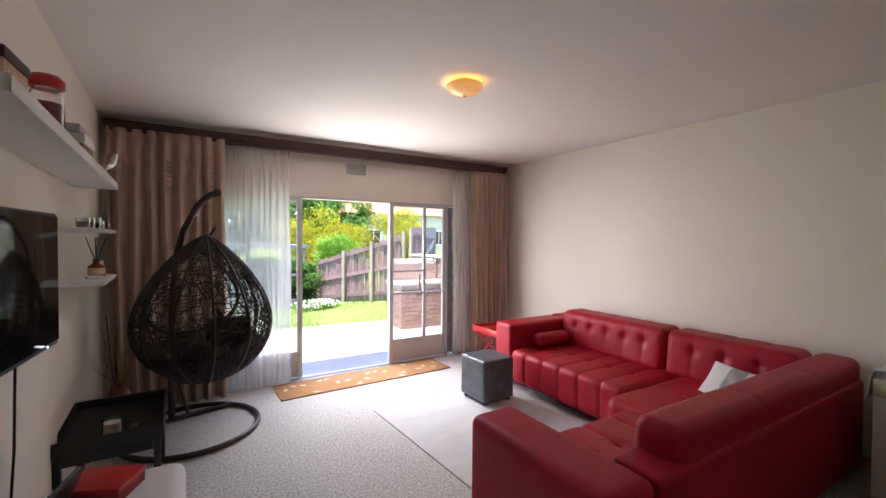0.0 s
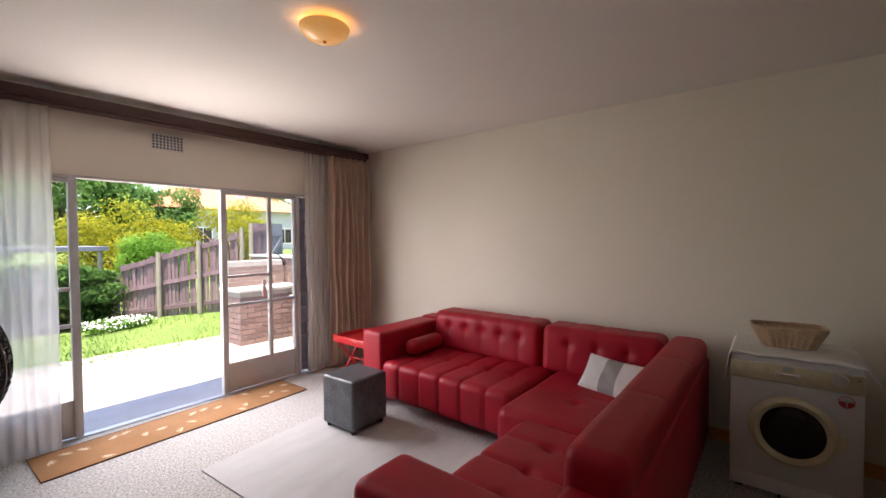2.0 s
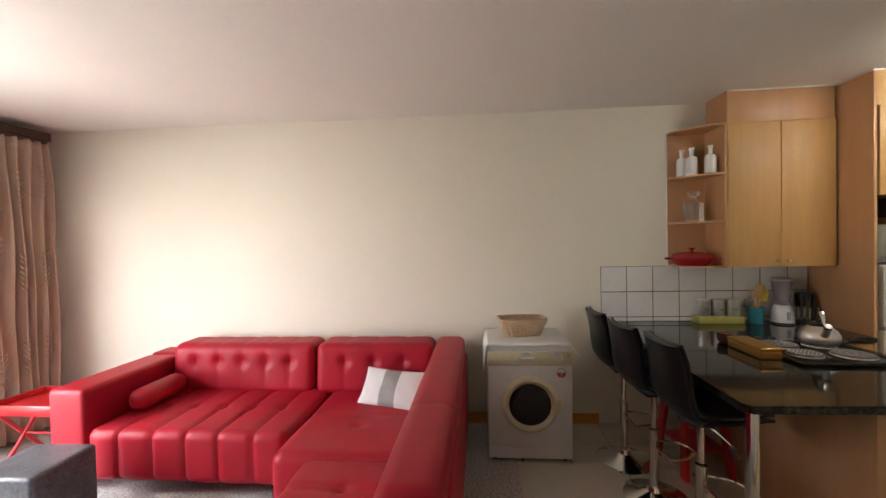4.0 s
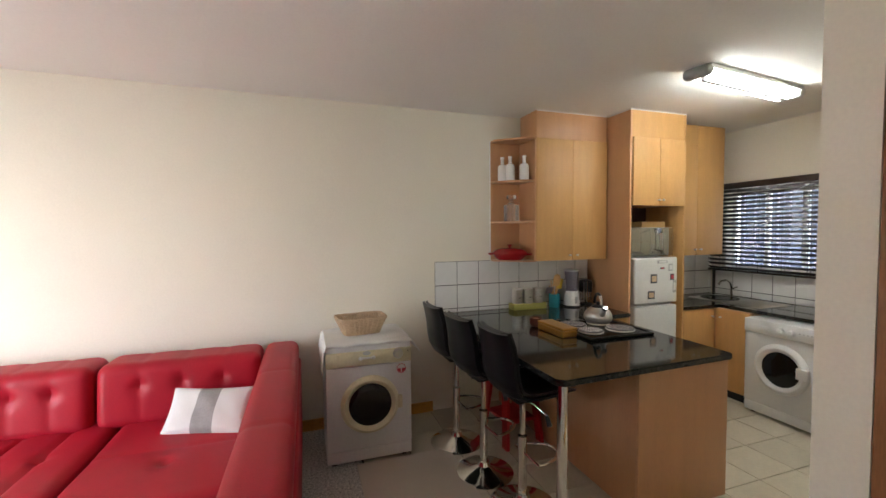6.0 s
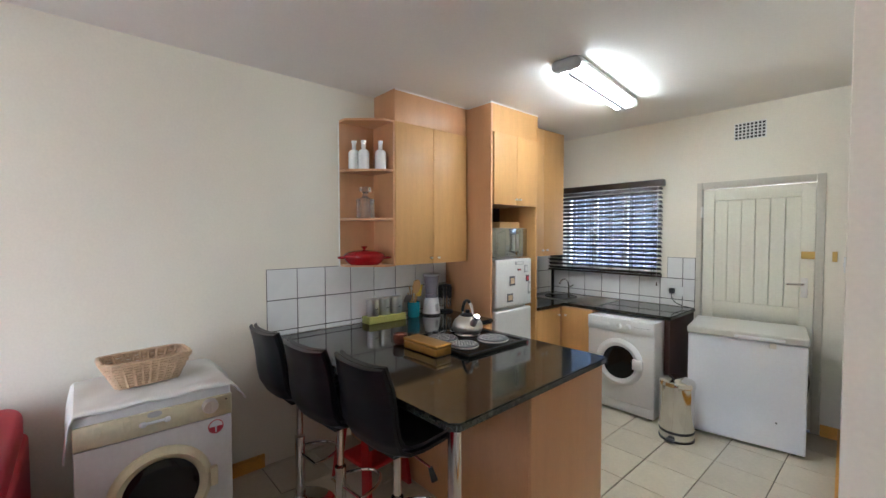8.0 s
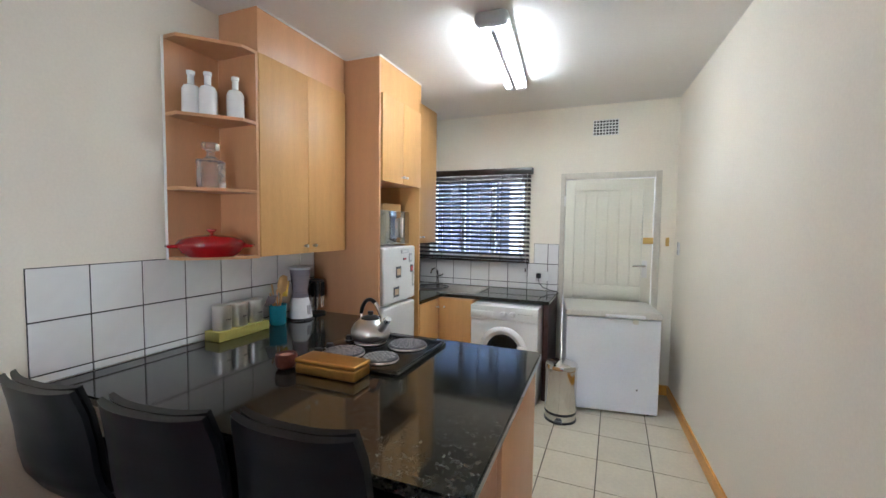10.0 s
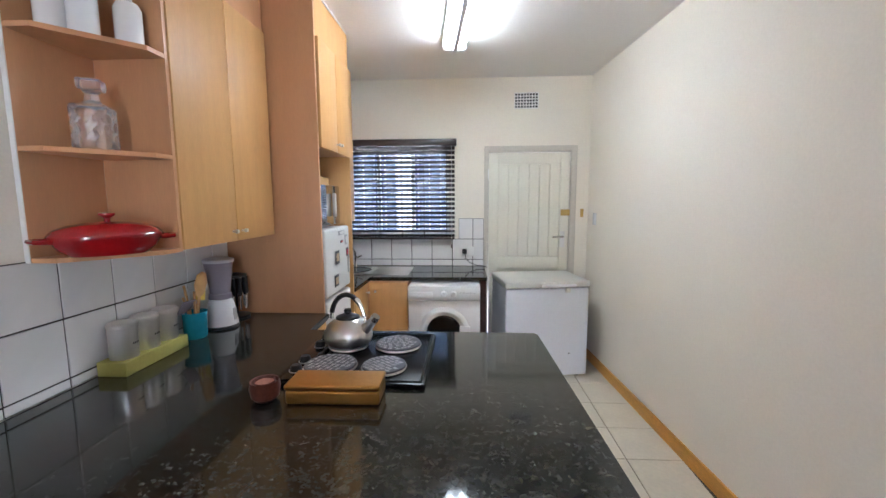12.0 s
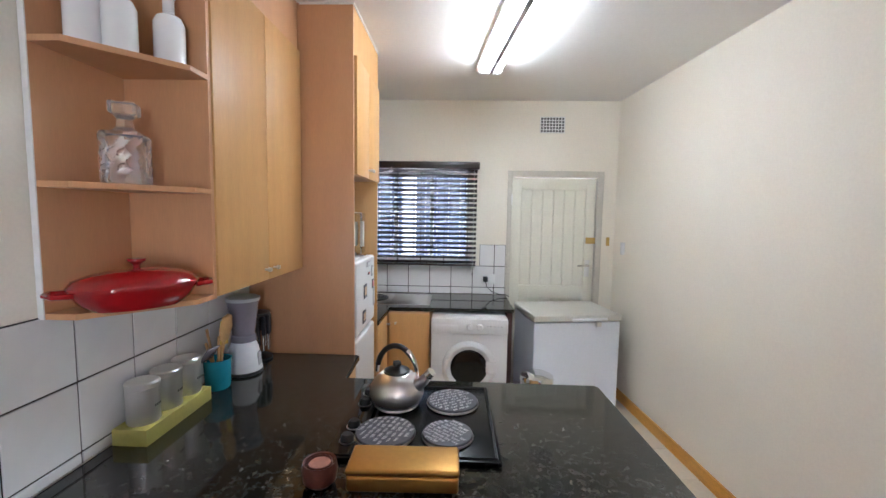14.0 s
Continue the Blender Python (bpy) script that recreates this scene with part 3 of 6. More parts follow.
def seat(x0, x1, y0, y1, n, axis, front, buttons):
    c0, c1 = ((y0, y1) if axis == 1 else (x0, x1))
    return soft(bmesh.new(), x0, x1, y0, y1, 0.09, 0.43, 0.06, 0.022, channels(axis, c0, c1, n, 2, front, front, buttons=buttons))


part("seat", seat(2.94, 3.80, 2.20, 3.565, 6, 1, 0, [(3.36, 2.20 + 1.365 * k / 6, 0.43) for k in range(1, 6)]), M_leather, sofa)
part("seat", soft(bmesh.new(), 2.70, 3.80, 1.34, 2.19, 0.09, 0.43, 0.075, 0.022,
                  channels(0, 2.7, 3.8, 2, 2, 1, 1, depth=0.004, buttons=[(3.1, 1.78, 0.43), (3.5, 1.78, 0.43)])), M_leather, sofa)
part("seat", seat(1.638, 2.69, 1.34, 1.97, 4, 0, 1, [(1.638 + 1.052 * k / 4, 1.66, 0.43) for k in range(1, 4)]), M_leather, sofa)


def lean(dx, dy, z0):
    def f(p):
        w = max(0.0, p.z - z0)
        return Vector((p.x + dx * w, p.y + dy * w, p.z))
    return f


def backrest(x0, x1, y0, y1, axis, n, lo_axis, face, z0=0.40, z1=0.80, buttons=True, tilt=(0, 0)):
    c0, c1 = ((y0, y1) if axis == 1 else (x0, x1))
    bt = []
    if buttons:
        for k in range(1, n):
            c = c0 + (c1 - c0) * k / n
            bt.append(((x0 if face < 0 else x1), c, 0.66) if axis == 1 else (c, (y0 if face < 0 else y1), 0.66))
    sh = channels(axis, c0, c1, n, lo_axis, 2, 2, depth=0.005, buttons=bt, face=face, sag=0.002)
    bm = soft(bmesh.new(), x0, x1, y0, y1, z0, z1, 0.065, 0.022, sh)
    f = lean(tilt[0], tilt[1], z0)
    for v in bm.verts:
        v.co = f(v.co)
    return bm


part("backrest", backrest(3.66, 3.98, 2.33, 3.55, 1, 6, 0, -1, tilt=(0.10, 0)), M_leather, sofa)
part("backrest", backrest(3.66, 3.98, 1.36, 2.315, 1, 4, 0, -1, tilt=(0.10, 0)), M_leather, sofa)
part("backrest", backrest(1.80, 4.02, 1.12, 1.36, 0, 3, 1, 1, z0=0.36, buttons=False, tilt=(0, -0.02)), M_leather, sofa)
part("back_frame", soft(bmesh.new(), 1.635, 4.03, 1.10, 1.335, 0.06, 0.66, 0.035, 0.08), M_leather, sofa)
part("back_frame", soft(bmesh.new(), 3.80, 4.03, 1.34, 3.84, 0.06, 0.70, 0.035, 0.08), M_leather, sofa)
part("armrest", soft(bmesh.new(), 2.95, 3.80, 3.57, 3.84, 0.06, 0.69, 0.035, 0.05), M_leather, sofa)
part("armrest", soft(bmesh.new(), 1.33, 1.632, 1.10, 1.99, 0.06, 0.66, 0.055, 0.05), M_leather, sofa)
for x, y in ((1.4, 1.9), (1.4, 1.2), (3.9, 1.2), (3.0, 3.74), (3.9, 3.74), (2.99, 2.3), (2.75, 1.9)):
    part("foot", cyl(bmesh.new(), (x, y, 0.0), (x, y, 0.075), 0.022, 0.028), M_black, sofa, "black plastic foot")
bol = thing("bolster_cushion", (3.42, 3.45, 0.52), "small red leather bolster cushion against the arm", "cushion")
part("cover", soft(bmesh.new(), -0.24, 0.22, -0.10, 0.06, -0.075, 0.075, 0.07, 0.04), M_leather, bol)

# pillow: three bands
pil = thing("throw_pillow", (3.46, 1.64, 0.535), "white throw pillow with a grey satin band", "pillow")


def pillow_piece(u0, u1, lx, ly, thick):
    bm = bmesh.new()
    for s in (1, -1):
        rows = []
        for i in range(13):
            u = u0 + (u1 - u0) * i / 12
            row = []
            for j in range(17):
                v = -1 + j / 8
                pu = max(0.0, 1 - abs(u) ** 2.6) * max(0.0, 1 - abs(v) ** 2.6)
                pinch = 1 - 0.07 * (1 - u * u) if abs(v) > 0.99 else 1 - 0.05 * (1 - u * u) * abs(v)
                z = s * (thick * pu ** 0.55 + 0.004 * math.sin(9 * u + 5 * v) * pu)
                row.append(bm.verts.new((u * lx * (1 - 0.05 * (1 - v * v)), v * ly * pinch, z)))
            rows.append(row)
        for a, b in zip(rows, rows[1:]):
            for j in range(16):
                bm.faces.new((a[j], a[j + 1], b[j + 1], b[j]))
    bmesh.ops.remove_doubles(bm, verts=bm.verts, dist=0.0006)
    return move(bm, pose(0, 0, 0, 52, 0, -106))


part("cover", pillow_piece(-1, -0.28, 0.25, 0.145, 0.05), M_cloth, pil)
part("band", pillow_piece(-0.28, 0.24, 0.25, 0.145, 0.051), M_greyband, pil, "grey satin band")
part("cover", pillow_piece(0.24, 1, 0.25, 0.145, 0.05), M_cloth, pil)

# ---- ottoman, rug, mats ----
ott = thing("ottoman", (2.57, 3.48, 0.011), "dark grey leather cube ottoman with worn scuffs", "ottoman", rz=2)
part("body", soft(bmesh.new(), -0.19, 0.19, -0.19, 0.19, 0.03, 0.43, 0.022, 0.04, lambda p, n: p - n * 0.006 * (1 if abs(p.z - 0.40) < 0.006 else 0)), M_greyleather, ott)
for x in (-0.15, 0.15):
    for y in (-0.15, 0.15):
        part("foot", cyl(bmesh.new(), (x, y, 0), (x, y, 0.04), 0.018), M_black, ott)
bm = prism(bmesh.new(), [(1.465, 3.74), (1.60, 1.92), (2.93, 2.02), (2.78, 3.88)], 0.0, 0.011)
tagged(part("rug", bm, M_rug, None, "", False), "cream flat-woven wool rug before the sofa", "rug")
dm = thing("door_mat", (1.75, 4.68, 0.0), "rust brown runner mat with cream floral motifs", "door mat", rz=2.5)
part("carpeting", B(-1.0, 1.0, -0.23, 0.23, 0.0, 0.008, 0.003), M_doormat, dm)
part("edging", tube(bmesh.new(), [(-1.0, -0.23, 0.006), (1.0, -0.23, 0.006), (1.0, 0.23, 0.006), (-1.0, 0.23, 0.006)], 0.005, 6, True), mat("dark mat edging", (0.12, 0.06, 0.03), 0.8), dm)
rng = random.Random(5)
for i in range(20):
    bm = bmesh.new()
    x, y, a0 = -0.92 + i * 0.097, rng.uniform(-0.17, 0.17), rng.uniform(0, 6.3)
    for k in range(5):
        a = a0 + k * 0.62
        p0 = Vector((x, y, 0.0085))
        p1 = p0 + Vector((math.cos(a) * 0.05, math.sin(a) * 0.05, 0))
        tube(bm, [p0, (p0 + p1) / 2, p1], [0.002, 0.009, 0.002], 6)
    for v in bm.verts:
        v.co.z = 0.0085 + (v.co.z - 0.0085) * 0.12
    part("motif", bm, M_matleaf, dm)
bm = soft(bmesh.new(), 2.35, 3.47, 0.06, 0.74, 0.0, 0.012, 0.005, 0.2)
tagged(part("floor_mat", bm, M_cream_mat), "cream mat on the floor before the dryer", "floor mat")

# ---- egg chair ----
egg = thing("hanging_egg_chair", (0.12, 4.10, 0.0), "dark brown wicker hanging egg chair on a ring stand", "hanging chair")
ZB, ZT, RX = 0.40, 1.62, 0.53


def egg_r(w):
    """Radius of the basket at height share w."""
    return RX * math.sin(math.pi * min(1.0, max(0.0, w)) ** 0.78) ** 0.72 * (1 - 0.10 * w)


def egg_p(a, w, k=1.0):
    r = egg_r(w) * k
    return Vector((r * math.cos(a), r * 0.92 * math.sin(a), ZB + (ZT - ZB) * w))


OPEN = radians(105)


def in_mouth(a, w):
    d = (a - OPEN + math.pi) % (2 * math.pi) - math.pi
    return 0.30 < w < 0.90 and (d / 0.85) ** 2 + ((w - 0.58) / 0.30) ** 2 < 1


for i in range(12):
    a = i * math.pi / 6 + 0.1
    pts = [egg_p(a, w / 24) for w in range(0, 25)]
    run = []
    for w, p in enumerate(pts):
        if in_mouth(a, w / 24):
            if len(run) > 1:
                part("rib", tube(bmesh.new(), run, 0.012, 7), M_wicker, egg)
            run = []
        else:
            run.append(p)
    if len(run) > 1:
        part("rib", tube(bmesh.new(), run, 0.012, 7), M_wicker, egg)
part("mouth_rim", tube(bmesh.new(), [egg_p(OPEN + 0.85 * math.cos(t * 0.1745), 0.58 + 0.30 * math.sin(t * 0.1745), 1.01) for t in range(36)], 0.017, 8, True), M_wicker, egg)
rng = random.Random(21)
bm = bmesh.new()
for i in range(3500):
    row = rng.randrange(46)
    a, w = rng.uniform(0, 2 * math.pi), 0.02 + 0.96 * row / 46
    da, dw = rng.choice([(0.12, 0.004), (0.12, -0.006), (0.13, 0.012), (0.012, 0.040), (-0.015, 0.038), (0.07, 0.035), (-0.07, 0.035)])
    pts = []
    for k in range(4):
        if w < 0.02 or w > 0.99 or in_mouth(a, w):
            break
        pts.append(egg_p(a, w, 1.0 + rng.uniform(-0.006, 0.006)))
        a += da * (0.5 / max(0.2, egg_r(w) * 2)) + 0.008 * math.sin(k * 1.3 + i)
        w += dw * 0.7
    if len(pts) > 2:
        tube(bm, pts, 0.0040, 4)
tagged(part("weave", bm, M_wicker, egg, "open random wicker weave"), kind="stuff")
bm = bmesh.new()
lathe(bm, [(0, 0.0)] + [(egg_r(w / 20) * 0.975, (ZT - ZB) * w / 20) for w in range(1, 6)] + [(egg_r(0.25) * 0.9, (ZT - ZB) * 0.27), (0, (ZT - ZB) * 0.25)], 36, (0, 0, ZB), 1, 0.92)
part("seat_cushion", bm, M_cush, egg, "dark brown seat cushion")
part("pillow", soft(bmesh.new(), 0.0, 0.34, -0.1, 0.08, 0.70, 0.93, 0.07, 0.05), M_cush, egg, "dark pillow inside the basket")
ring = [Vector((-0.10 + 0.50 * math.cos(t * 0.1571), 0.03 + 0.50 * math.sin(t * 0.1571), 0.022)) for t in range(40)]
part("base_ring", tube(bmesh.new(), ring, 0.021, 10, True), M_bronze, egg, "brown steel base ring")
part("cross_bar", tube(bmesh.new(), [(-0.52, 0.22, 0.024), (0.20, 0.42, 0.024)], 0.019, 10), M_bronze, egg)
pole = [(-0.26, 0.31, 0.03), (-0.26, 0.30, 0.5), (-0.25, 0.28, 1.0), (-0.22, 0.22, 1.4), (-0.16, 0.13, 1.66), (-0.06, 0.05, 1.86), (0.03, 0.0, 1.955), (0.09, -0.01, 1.975)]
part("pole", tube(bmesh.new(), pole, 0.027, 12), M_bronze, egg, "curved brown steel pole")
part("brace", tube(bmesh.new(), [(-0.14, 0.34, 0.04), (-0.24, 0.30, 0.5)], 0.014, 8), M_bronze, egg)
part("cap", lathe(bmesh.new(), [(0, -0.03), (0.026, -0.03), (0.03, 0), (0.026, 0.03), (0, 0.03)], 16, (0.09, -0.01, 1.975)), M_bronze, egg)
for i in range(9):
    zc = 1.94 - i * 0.036
    lk = []
    for t in range(10):
        a = 2 * math.pi * t / 10
        dx, dz = 0.009 * math.cos(a), 0.022 * math.sin(a)
        lk.append((0.075 + (dx if i % 2 else 0), -0.01 + (0 if i % 2 else dx), zc + dz))
    part("chain_link", tube(bmesh.new(), lk, 0.0035, 5, True), M_brass, egg, "brass chain link")
part("spring", tube(bmesh.new(), [(0.03 + 0.045 * k / 6, -0.005, ZT + 0.0 + 0.012 * k) for k in range(7)], 0.011, 8), M_wicker, egg)

# ---- west wall: television, shelves, tables ----
tv = thing("television", (-0.50, 2.05, 1.41), "black flat-screen television on the wall", "television", rz=-3)
tv.scale = (1.0, 1.0, 0.89)
part("screen", B(0.005, 0.012, -0.56, 0.56, -0.30, 0.31, 0.001), M_darkglass, tv, "dark glossy screen")
part("casing", B(-0.035, 0.004, -0.575, 0.575, -0.325, 0.325, 0.006), M_black, tv)
part("wall_mount", B(-0.075, -0.036, -0.15, 0.15, -0.12, 0.12, 0.004), M_black, tv)
part("standby_light", B(0.0121, 0.0135, 0.42, 0.432, -0.312, -0.304), M_led, tv)
part("cable", tube(bmesh.new(), [(-0.03, 0.26, -0.32), (-0.04, 0.27, -0.7), (-0.05, 0.24, -1.1), (-0.05, 0.26, -1.4)], 0.005, 6), M_black, tv, "black power cable")


def west_x(y):
    return -0.70 + (5.0 - y) * 0.3 / 5.62


def wall_shelf(y0, y1, z, d, label, t=0.022):
    s = thing("wall_shelf", (west_x((y0 + y1) / 2), (y0 + y1) / 2, z), label, "shelf", rz=3.05)
    h2 = (y1 - y0) / 2
    part("board", B(0.002, d - 0.004, -h2, h2, 0, t, 0.002), M_white, s)
    part("front_edging", B(d - 0.0035, d, -h2, h2, 0.0005, t - 0.0005, 0.001), M_white, s, "white edging strip")
    for e in (-1, 1):
        part("end_edging", B(0.003, d - 0.005, min(e * h2, e * (h2 + 0.003)), max(e * h2, e * (h2 + 0.003)), 0.0005, t - 0.0005), M_white, s)
    return s


wall_shelf(1.5, 3.80, 1.93, 0.225, "long white floating wall shelf", 0.045)
wall_shelf(3.15, 3.78, 1.625, 0.215, "short white floating wall shelf holding glasses")
wall_shelf(3.14, 3.77, 1.322, 0.215, "short white floating wall shelf holding a diffuser")


def vessel(name, at, prof, material, label, category, seg=24):
    t = thing(name, at, label, category)
    part("body", lathe(bmesh.new(), prof, seg), material, t)
    return t


SH = 1.976
jar = vessel("storage_jar", (-0.45, 2.44, SH), [(0, 0), (0.055, 0), (0.062, 0.02), (0.062, 0.15), (0.05, 0.175), (0.046, 0.17), (0.056, 0.15), (0.056, 0.015), (0, 0.012)], M_crystal, "glass jar of red sweets with a red lid", "jar")
part("lid", lathe(bmesh.new(), [(0, 0.178), (0.062, 0.178), (0.066, 0.185), (0.066, 0.205), (0.05, 0.218), (0, 0.22)], 24), M_red, jar, "red lid")
part("filling", lathe(bmesh.new(), [(0, 0.016), (0.052, 0.016), (0.054, 0.13), (0, 0.14)], 18), M_redbox, jar, "dark red filling")
jar.scale = (0.9, 0.9, 1.25)
b1 = thing("book_stack", (-0.44, 2.71, SH), "small stack of pale books lying flat", "books")
part("book", B(-0.07, 0.07, -0.10, 0.10, 0, 0.024, 0.003), M_brownwood, b1)
part("book", B(-0.065, 0.075, -0.09, 0.11, 0.0245, 0.05, 0.003), M_cloth, b1)
part("book", B(-0.07, 0.06, -0.10, 0.09, 0.0505, 0.07, 0.003), M_greyplastic, b1)
b1.scale = (1.0, 1.0, 1.9)
vessel("glass_vase", (-0.45, 3.0, SH), [(0, 0), (0.04, 0), (0.045, 0.1), (0.04, 0.13), (0.037, 0.13), (0.041, 0.1), (0.037, 0.006), (0, 0.006)], M_crystal, "small clear glass vase", "vase")
gb = vessel("glass_bowl", (-0.45, 3.40, SH), [(0, 0), (0.045, 0), (0.04, 0.015), (0.075, 0.05), (0.085, 0.10), (0.081, 0.10), (0.07, 0.053), (0.035, 0.02), (0, 0.018)], M_crystal, "clear glass bowl on the shelf end", "bowl")
gb.scale = (1.25, 1.25, 1.3)
bx = thing("storage_box", (-0.48, 1.95, SH), "beige cardboard box with a dark lid", "box")
part("body", B(-0.08, 0.08, -0.10, 0.10, 0, 0.14, 0.004), M_basket, bx)
part("lid", B(-0.084, 0.084, -0.104, 0.104, 0.141, 0.175, 0.004), M_darkwood, bx, "dark lid")
for y, r, hh in ((3.28, 0.033, 0.065), (3.40, 0.033, 0.065), (3.53, 0.043, 0.075), (3.67, 0.036, 0.06)):
    t = vessel("glass_jar", (-0.50, y, 1.648), [(0, 0), (r, 0), (r * 1.05, hh), (r * 0.97, hh), (r * 0.93, 0.006), (0, 0.006)], M_crystal, "small glass jar with dark contents", "jar")
    part("contents", lathe(bmesh.new(), [(0, 0.008), (r * 0.9, 0.008), (r * 0.94, hh * 0.6), (0, hh * 0.62)], 18), M_brownpot, t)
dif = vessel("reed_diffuser", (-0.48, 3.50, 1.346), [(0, 0), (0.04, 0), (0.043, 0.01), (0.043, 0.07), (0.016, 0.09), (0.016, 0.115), (0, 0.115)], M_amber, "amber glass reed diffuser with dark sticks", "diffuser")
part("label", cyl(bmesh.new(), (0, 0, 0.02), (0, 0, 0.06), 0.0437, caps=False), M_basket, dif, "orange paper label")
for k in range(4):
    a = k * 1.6
    part("reed", tube(bmesh.new(), [(0, 0, 0.09), (0.05 * math.cos(a), 0.05 * math.sin(a), 0.25)], 0.003, 5), M_black, dif)
vessel("candle_jar", (-0.50, 3.66, 1.346), [(0, 0), (0.03, 0), (0.03, 0.10), (0, 0.10)], M_ceramic, "slim white pillar candle on the shelf", "candle")
vessel("trinket_dish", (-0.46, 3.34, 1.346), [(0, 0), (0.04, 0), (0.05, 0.02), (0.046, 0.02), (0.03, 0.006), (0, 0.006)], M_ceramic, "small round white trinket dish", "dish")

tray = thing("tray_table", (-0.37, 3.38, 0), "black wooden tray-top side table", "side table", rz=2)
part("tray", B(-0.24, 0.24, -0.32, 0.33, 0.44, 0.455), M_blackmatt, tray)
for a in ((-0.255, -0.24, -0.335, 0.345), (0.24, 0.255, -0.335, 0.345)):
    part("rim", B(*a, 0.42, 0.505, 0.003), M_blackmatt, tray)
for a in ((-0.239, 0.239, -0.335, -0.32), (-0.239, 0.239, 0.33, 0.345)):
    part("rim", B(*a, 0.42, 0.505, 0.003), M_blackmatt, tray)
for x in (-0.22, 0.22):
    for y in (-0.30, 0.31):
        part("leg", B(x - 0.018, x + 0.018, y - 0.018, y + 0.018, 0, 0.439, 0.003), M_blackmatt, tray)
part("apron", B(-0.2, 0.2, -0.31, -0.295, 0.36, 0.438), M_blackmatt, tray)
part("apron", B(-0.2, 0.2, 0.30, 0.315, 0.36, 0.438), M_blackmatt, tray)
can = vessel("candle", (-0.36, 3.17, 0.456), [(0, 0), (0.042, 0), (0.045, 0.01), (0.045, 0.10), (0.042, 0.10), (0.041, 0.012), (0, 0.012)], M_crystal, "cream candle in a clear glass jar", "candle")
part("wax", lathe(bmesh.new(), [(0, 0.013), (0.04, 0.013), (0.04, 0.072), (0, 0.070)], 24), M_wax, can, "cream wax")
lid = thing("jar_top", (-0.27, 3.22, 0.456), "small glass jar top lying on its side", "jar top")
part("body", cyl(bmesh.new(), (-0.02, 0, 0.028), (0.02, 0.01, 0.028), 0.027), M_crystal, lid)

ct = thing("cloth_covered_table", (-0.22, 2.24, 0), "low table under a white cotton cloth", "table")
bm = soft(bmesh.new(), -0.30, 0.24, -0.42, 0.34, 0.05, 0.50, 0.06, 0.05, lambda p, n: p + Vector((n.x, n.y, 0)) * (0.014 * math.sin(p.y * 42) * (0.5 - p.z) + 0.014 * math.sin(p.x * 38) * (0.5 - p.z)))
part("cloth", bm, M_cloth, ct, "white cotton cloth hanging in folds")
for x in (-0.25, 0.19):
    for y in (-0.36, 0.28):
        part("leg", cyl(bmesh.new(), (x, y, 0), (x, y, 0.06), 0.018), M_blackmatt, ct)
rb = thing("gift_box", (-0.28, 2.40, 0.502), "dark red patterned flat gift box", "box", rz=-24)
part("base", B(-0.12, 0.12, -0.09, 0.09, 0, 0.05, 0.003), M_redbox, rb)
part("lid", B(-0.124, 0.124, -0.094, 0.094, 0.0505, 0.068, 0.003), M_red, rb, "red lid with a paler band")
lp = thing("laptop", (-0.42, 2.22, 0.502), "dark folded laptop standing on edge", "laptop", rz=-12)
part("base", move(B(-0.012, 0.0, -0.16, 0.16, 0, 0.16, 0.004), pose(0, 0, 0, 0, 18, 0)), M_greyleather, lp)
part("lid", move(B(0.001, 0.010, -0.16, 0.16, 0, 0.16, 0.004), pose(0, 0, 0, 0, 18, 0)), M_black, lp)

vase = vessel("floor_vase", (-0.50, 4.48, 0), [(0, 0), (0.08, 0), (0.10, 0.1), (0.085, 0.28), (0.06, 0.36), (0.055, 0.36), (0.08, 0.27), (0.09, 0.1), (0, 0.02)], M_brownpot, "brown floor vase with dried twigs", "vase")
rng = random.Random(4)
for k in range(22):
    a, r, hh = rng.uniform(0, 6.28), rng.uniform(0.03, 0.20), rng.uniform(0.5, 0.95)
    bm = bmesh.new()
    tube(bm, [(0.02 * math.cos(a), 0.02 * math.sin(a), 0.1), (0.05 * math.cos(a), 0.05 * math.sin(a), 0.4), (r * math.cos(a), r * math.sin(a), hh)], [0.005, 0.004, 0.002], 5)
    part("twig", bm, M_cordbrown, vase)
part("twig", tube(bmesh.new(), [(0, 0, 0.1), (-0.04, -0.1, 0.5), (-0.04, -0.32, 1.0)], [0.007, 0.006, 0.004], 6), M_darkwood, vase, "long dark stick")

# red butler's tray table
rt = thing("red_tray_table", (3.30, 4.23, 0), "red lacquered folding tray table beside the curtain", "side table")
part("tray", B(-0.19, 0.19, -0.26, 0.26, 0.46, 0.472), M_red, rt)
for a in ((-0.20, -0.19, -0.27, 0.27), (0.19, 0.20, -0.27, 0.27), (-0.19, 0.19, -0.27, -0.26), (-0.19, 0.19, 0.26, 0.27)):
    part("rim", B(*a, 0.44, 0.515, 0.002), M_red, rt)
for y in (-0.22, 0.22):
    for s in (-1, 1):
        part("leg", tube(bmesh.new(), [(s * 0.18, y + s * 0.012, 0.0), (-s * 0.17, y + s * 0.012, 0.455)], 0.016, 6), M_red, rt)
part("crossbar", cyl(bmesh.new(), (0, -0.22, 0.23), (0, 0.22, 0.23), 0.009), M_red, rt)
ro = thing("red_ornament", (3.34, 4.02, 0.473), "small shiny red ornament", "ornament")
part("body", lathe(bmesh.new(), [(0, 0), (0.03, 0), (0.045, 0.03), (0.035, 0.07), (0.012, 0.085), (0.016, 0.10), (0, 0.105)], 20), M_redenamel, ro)

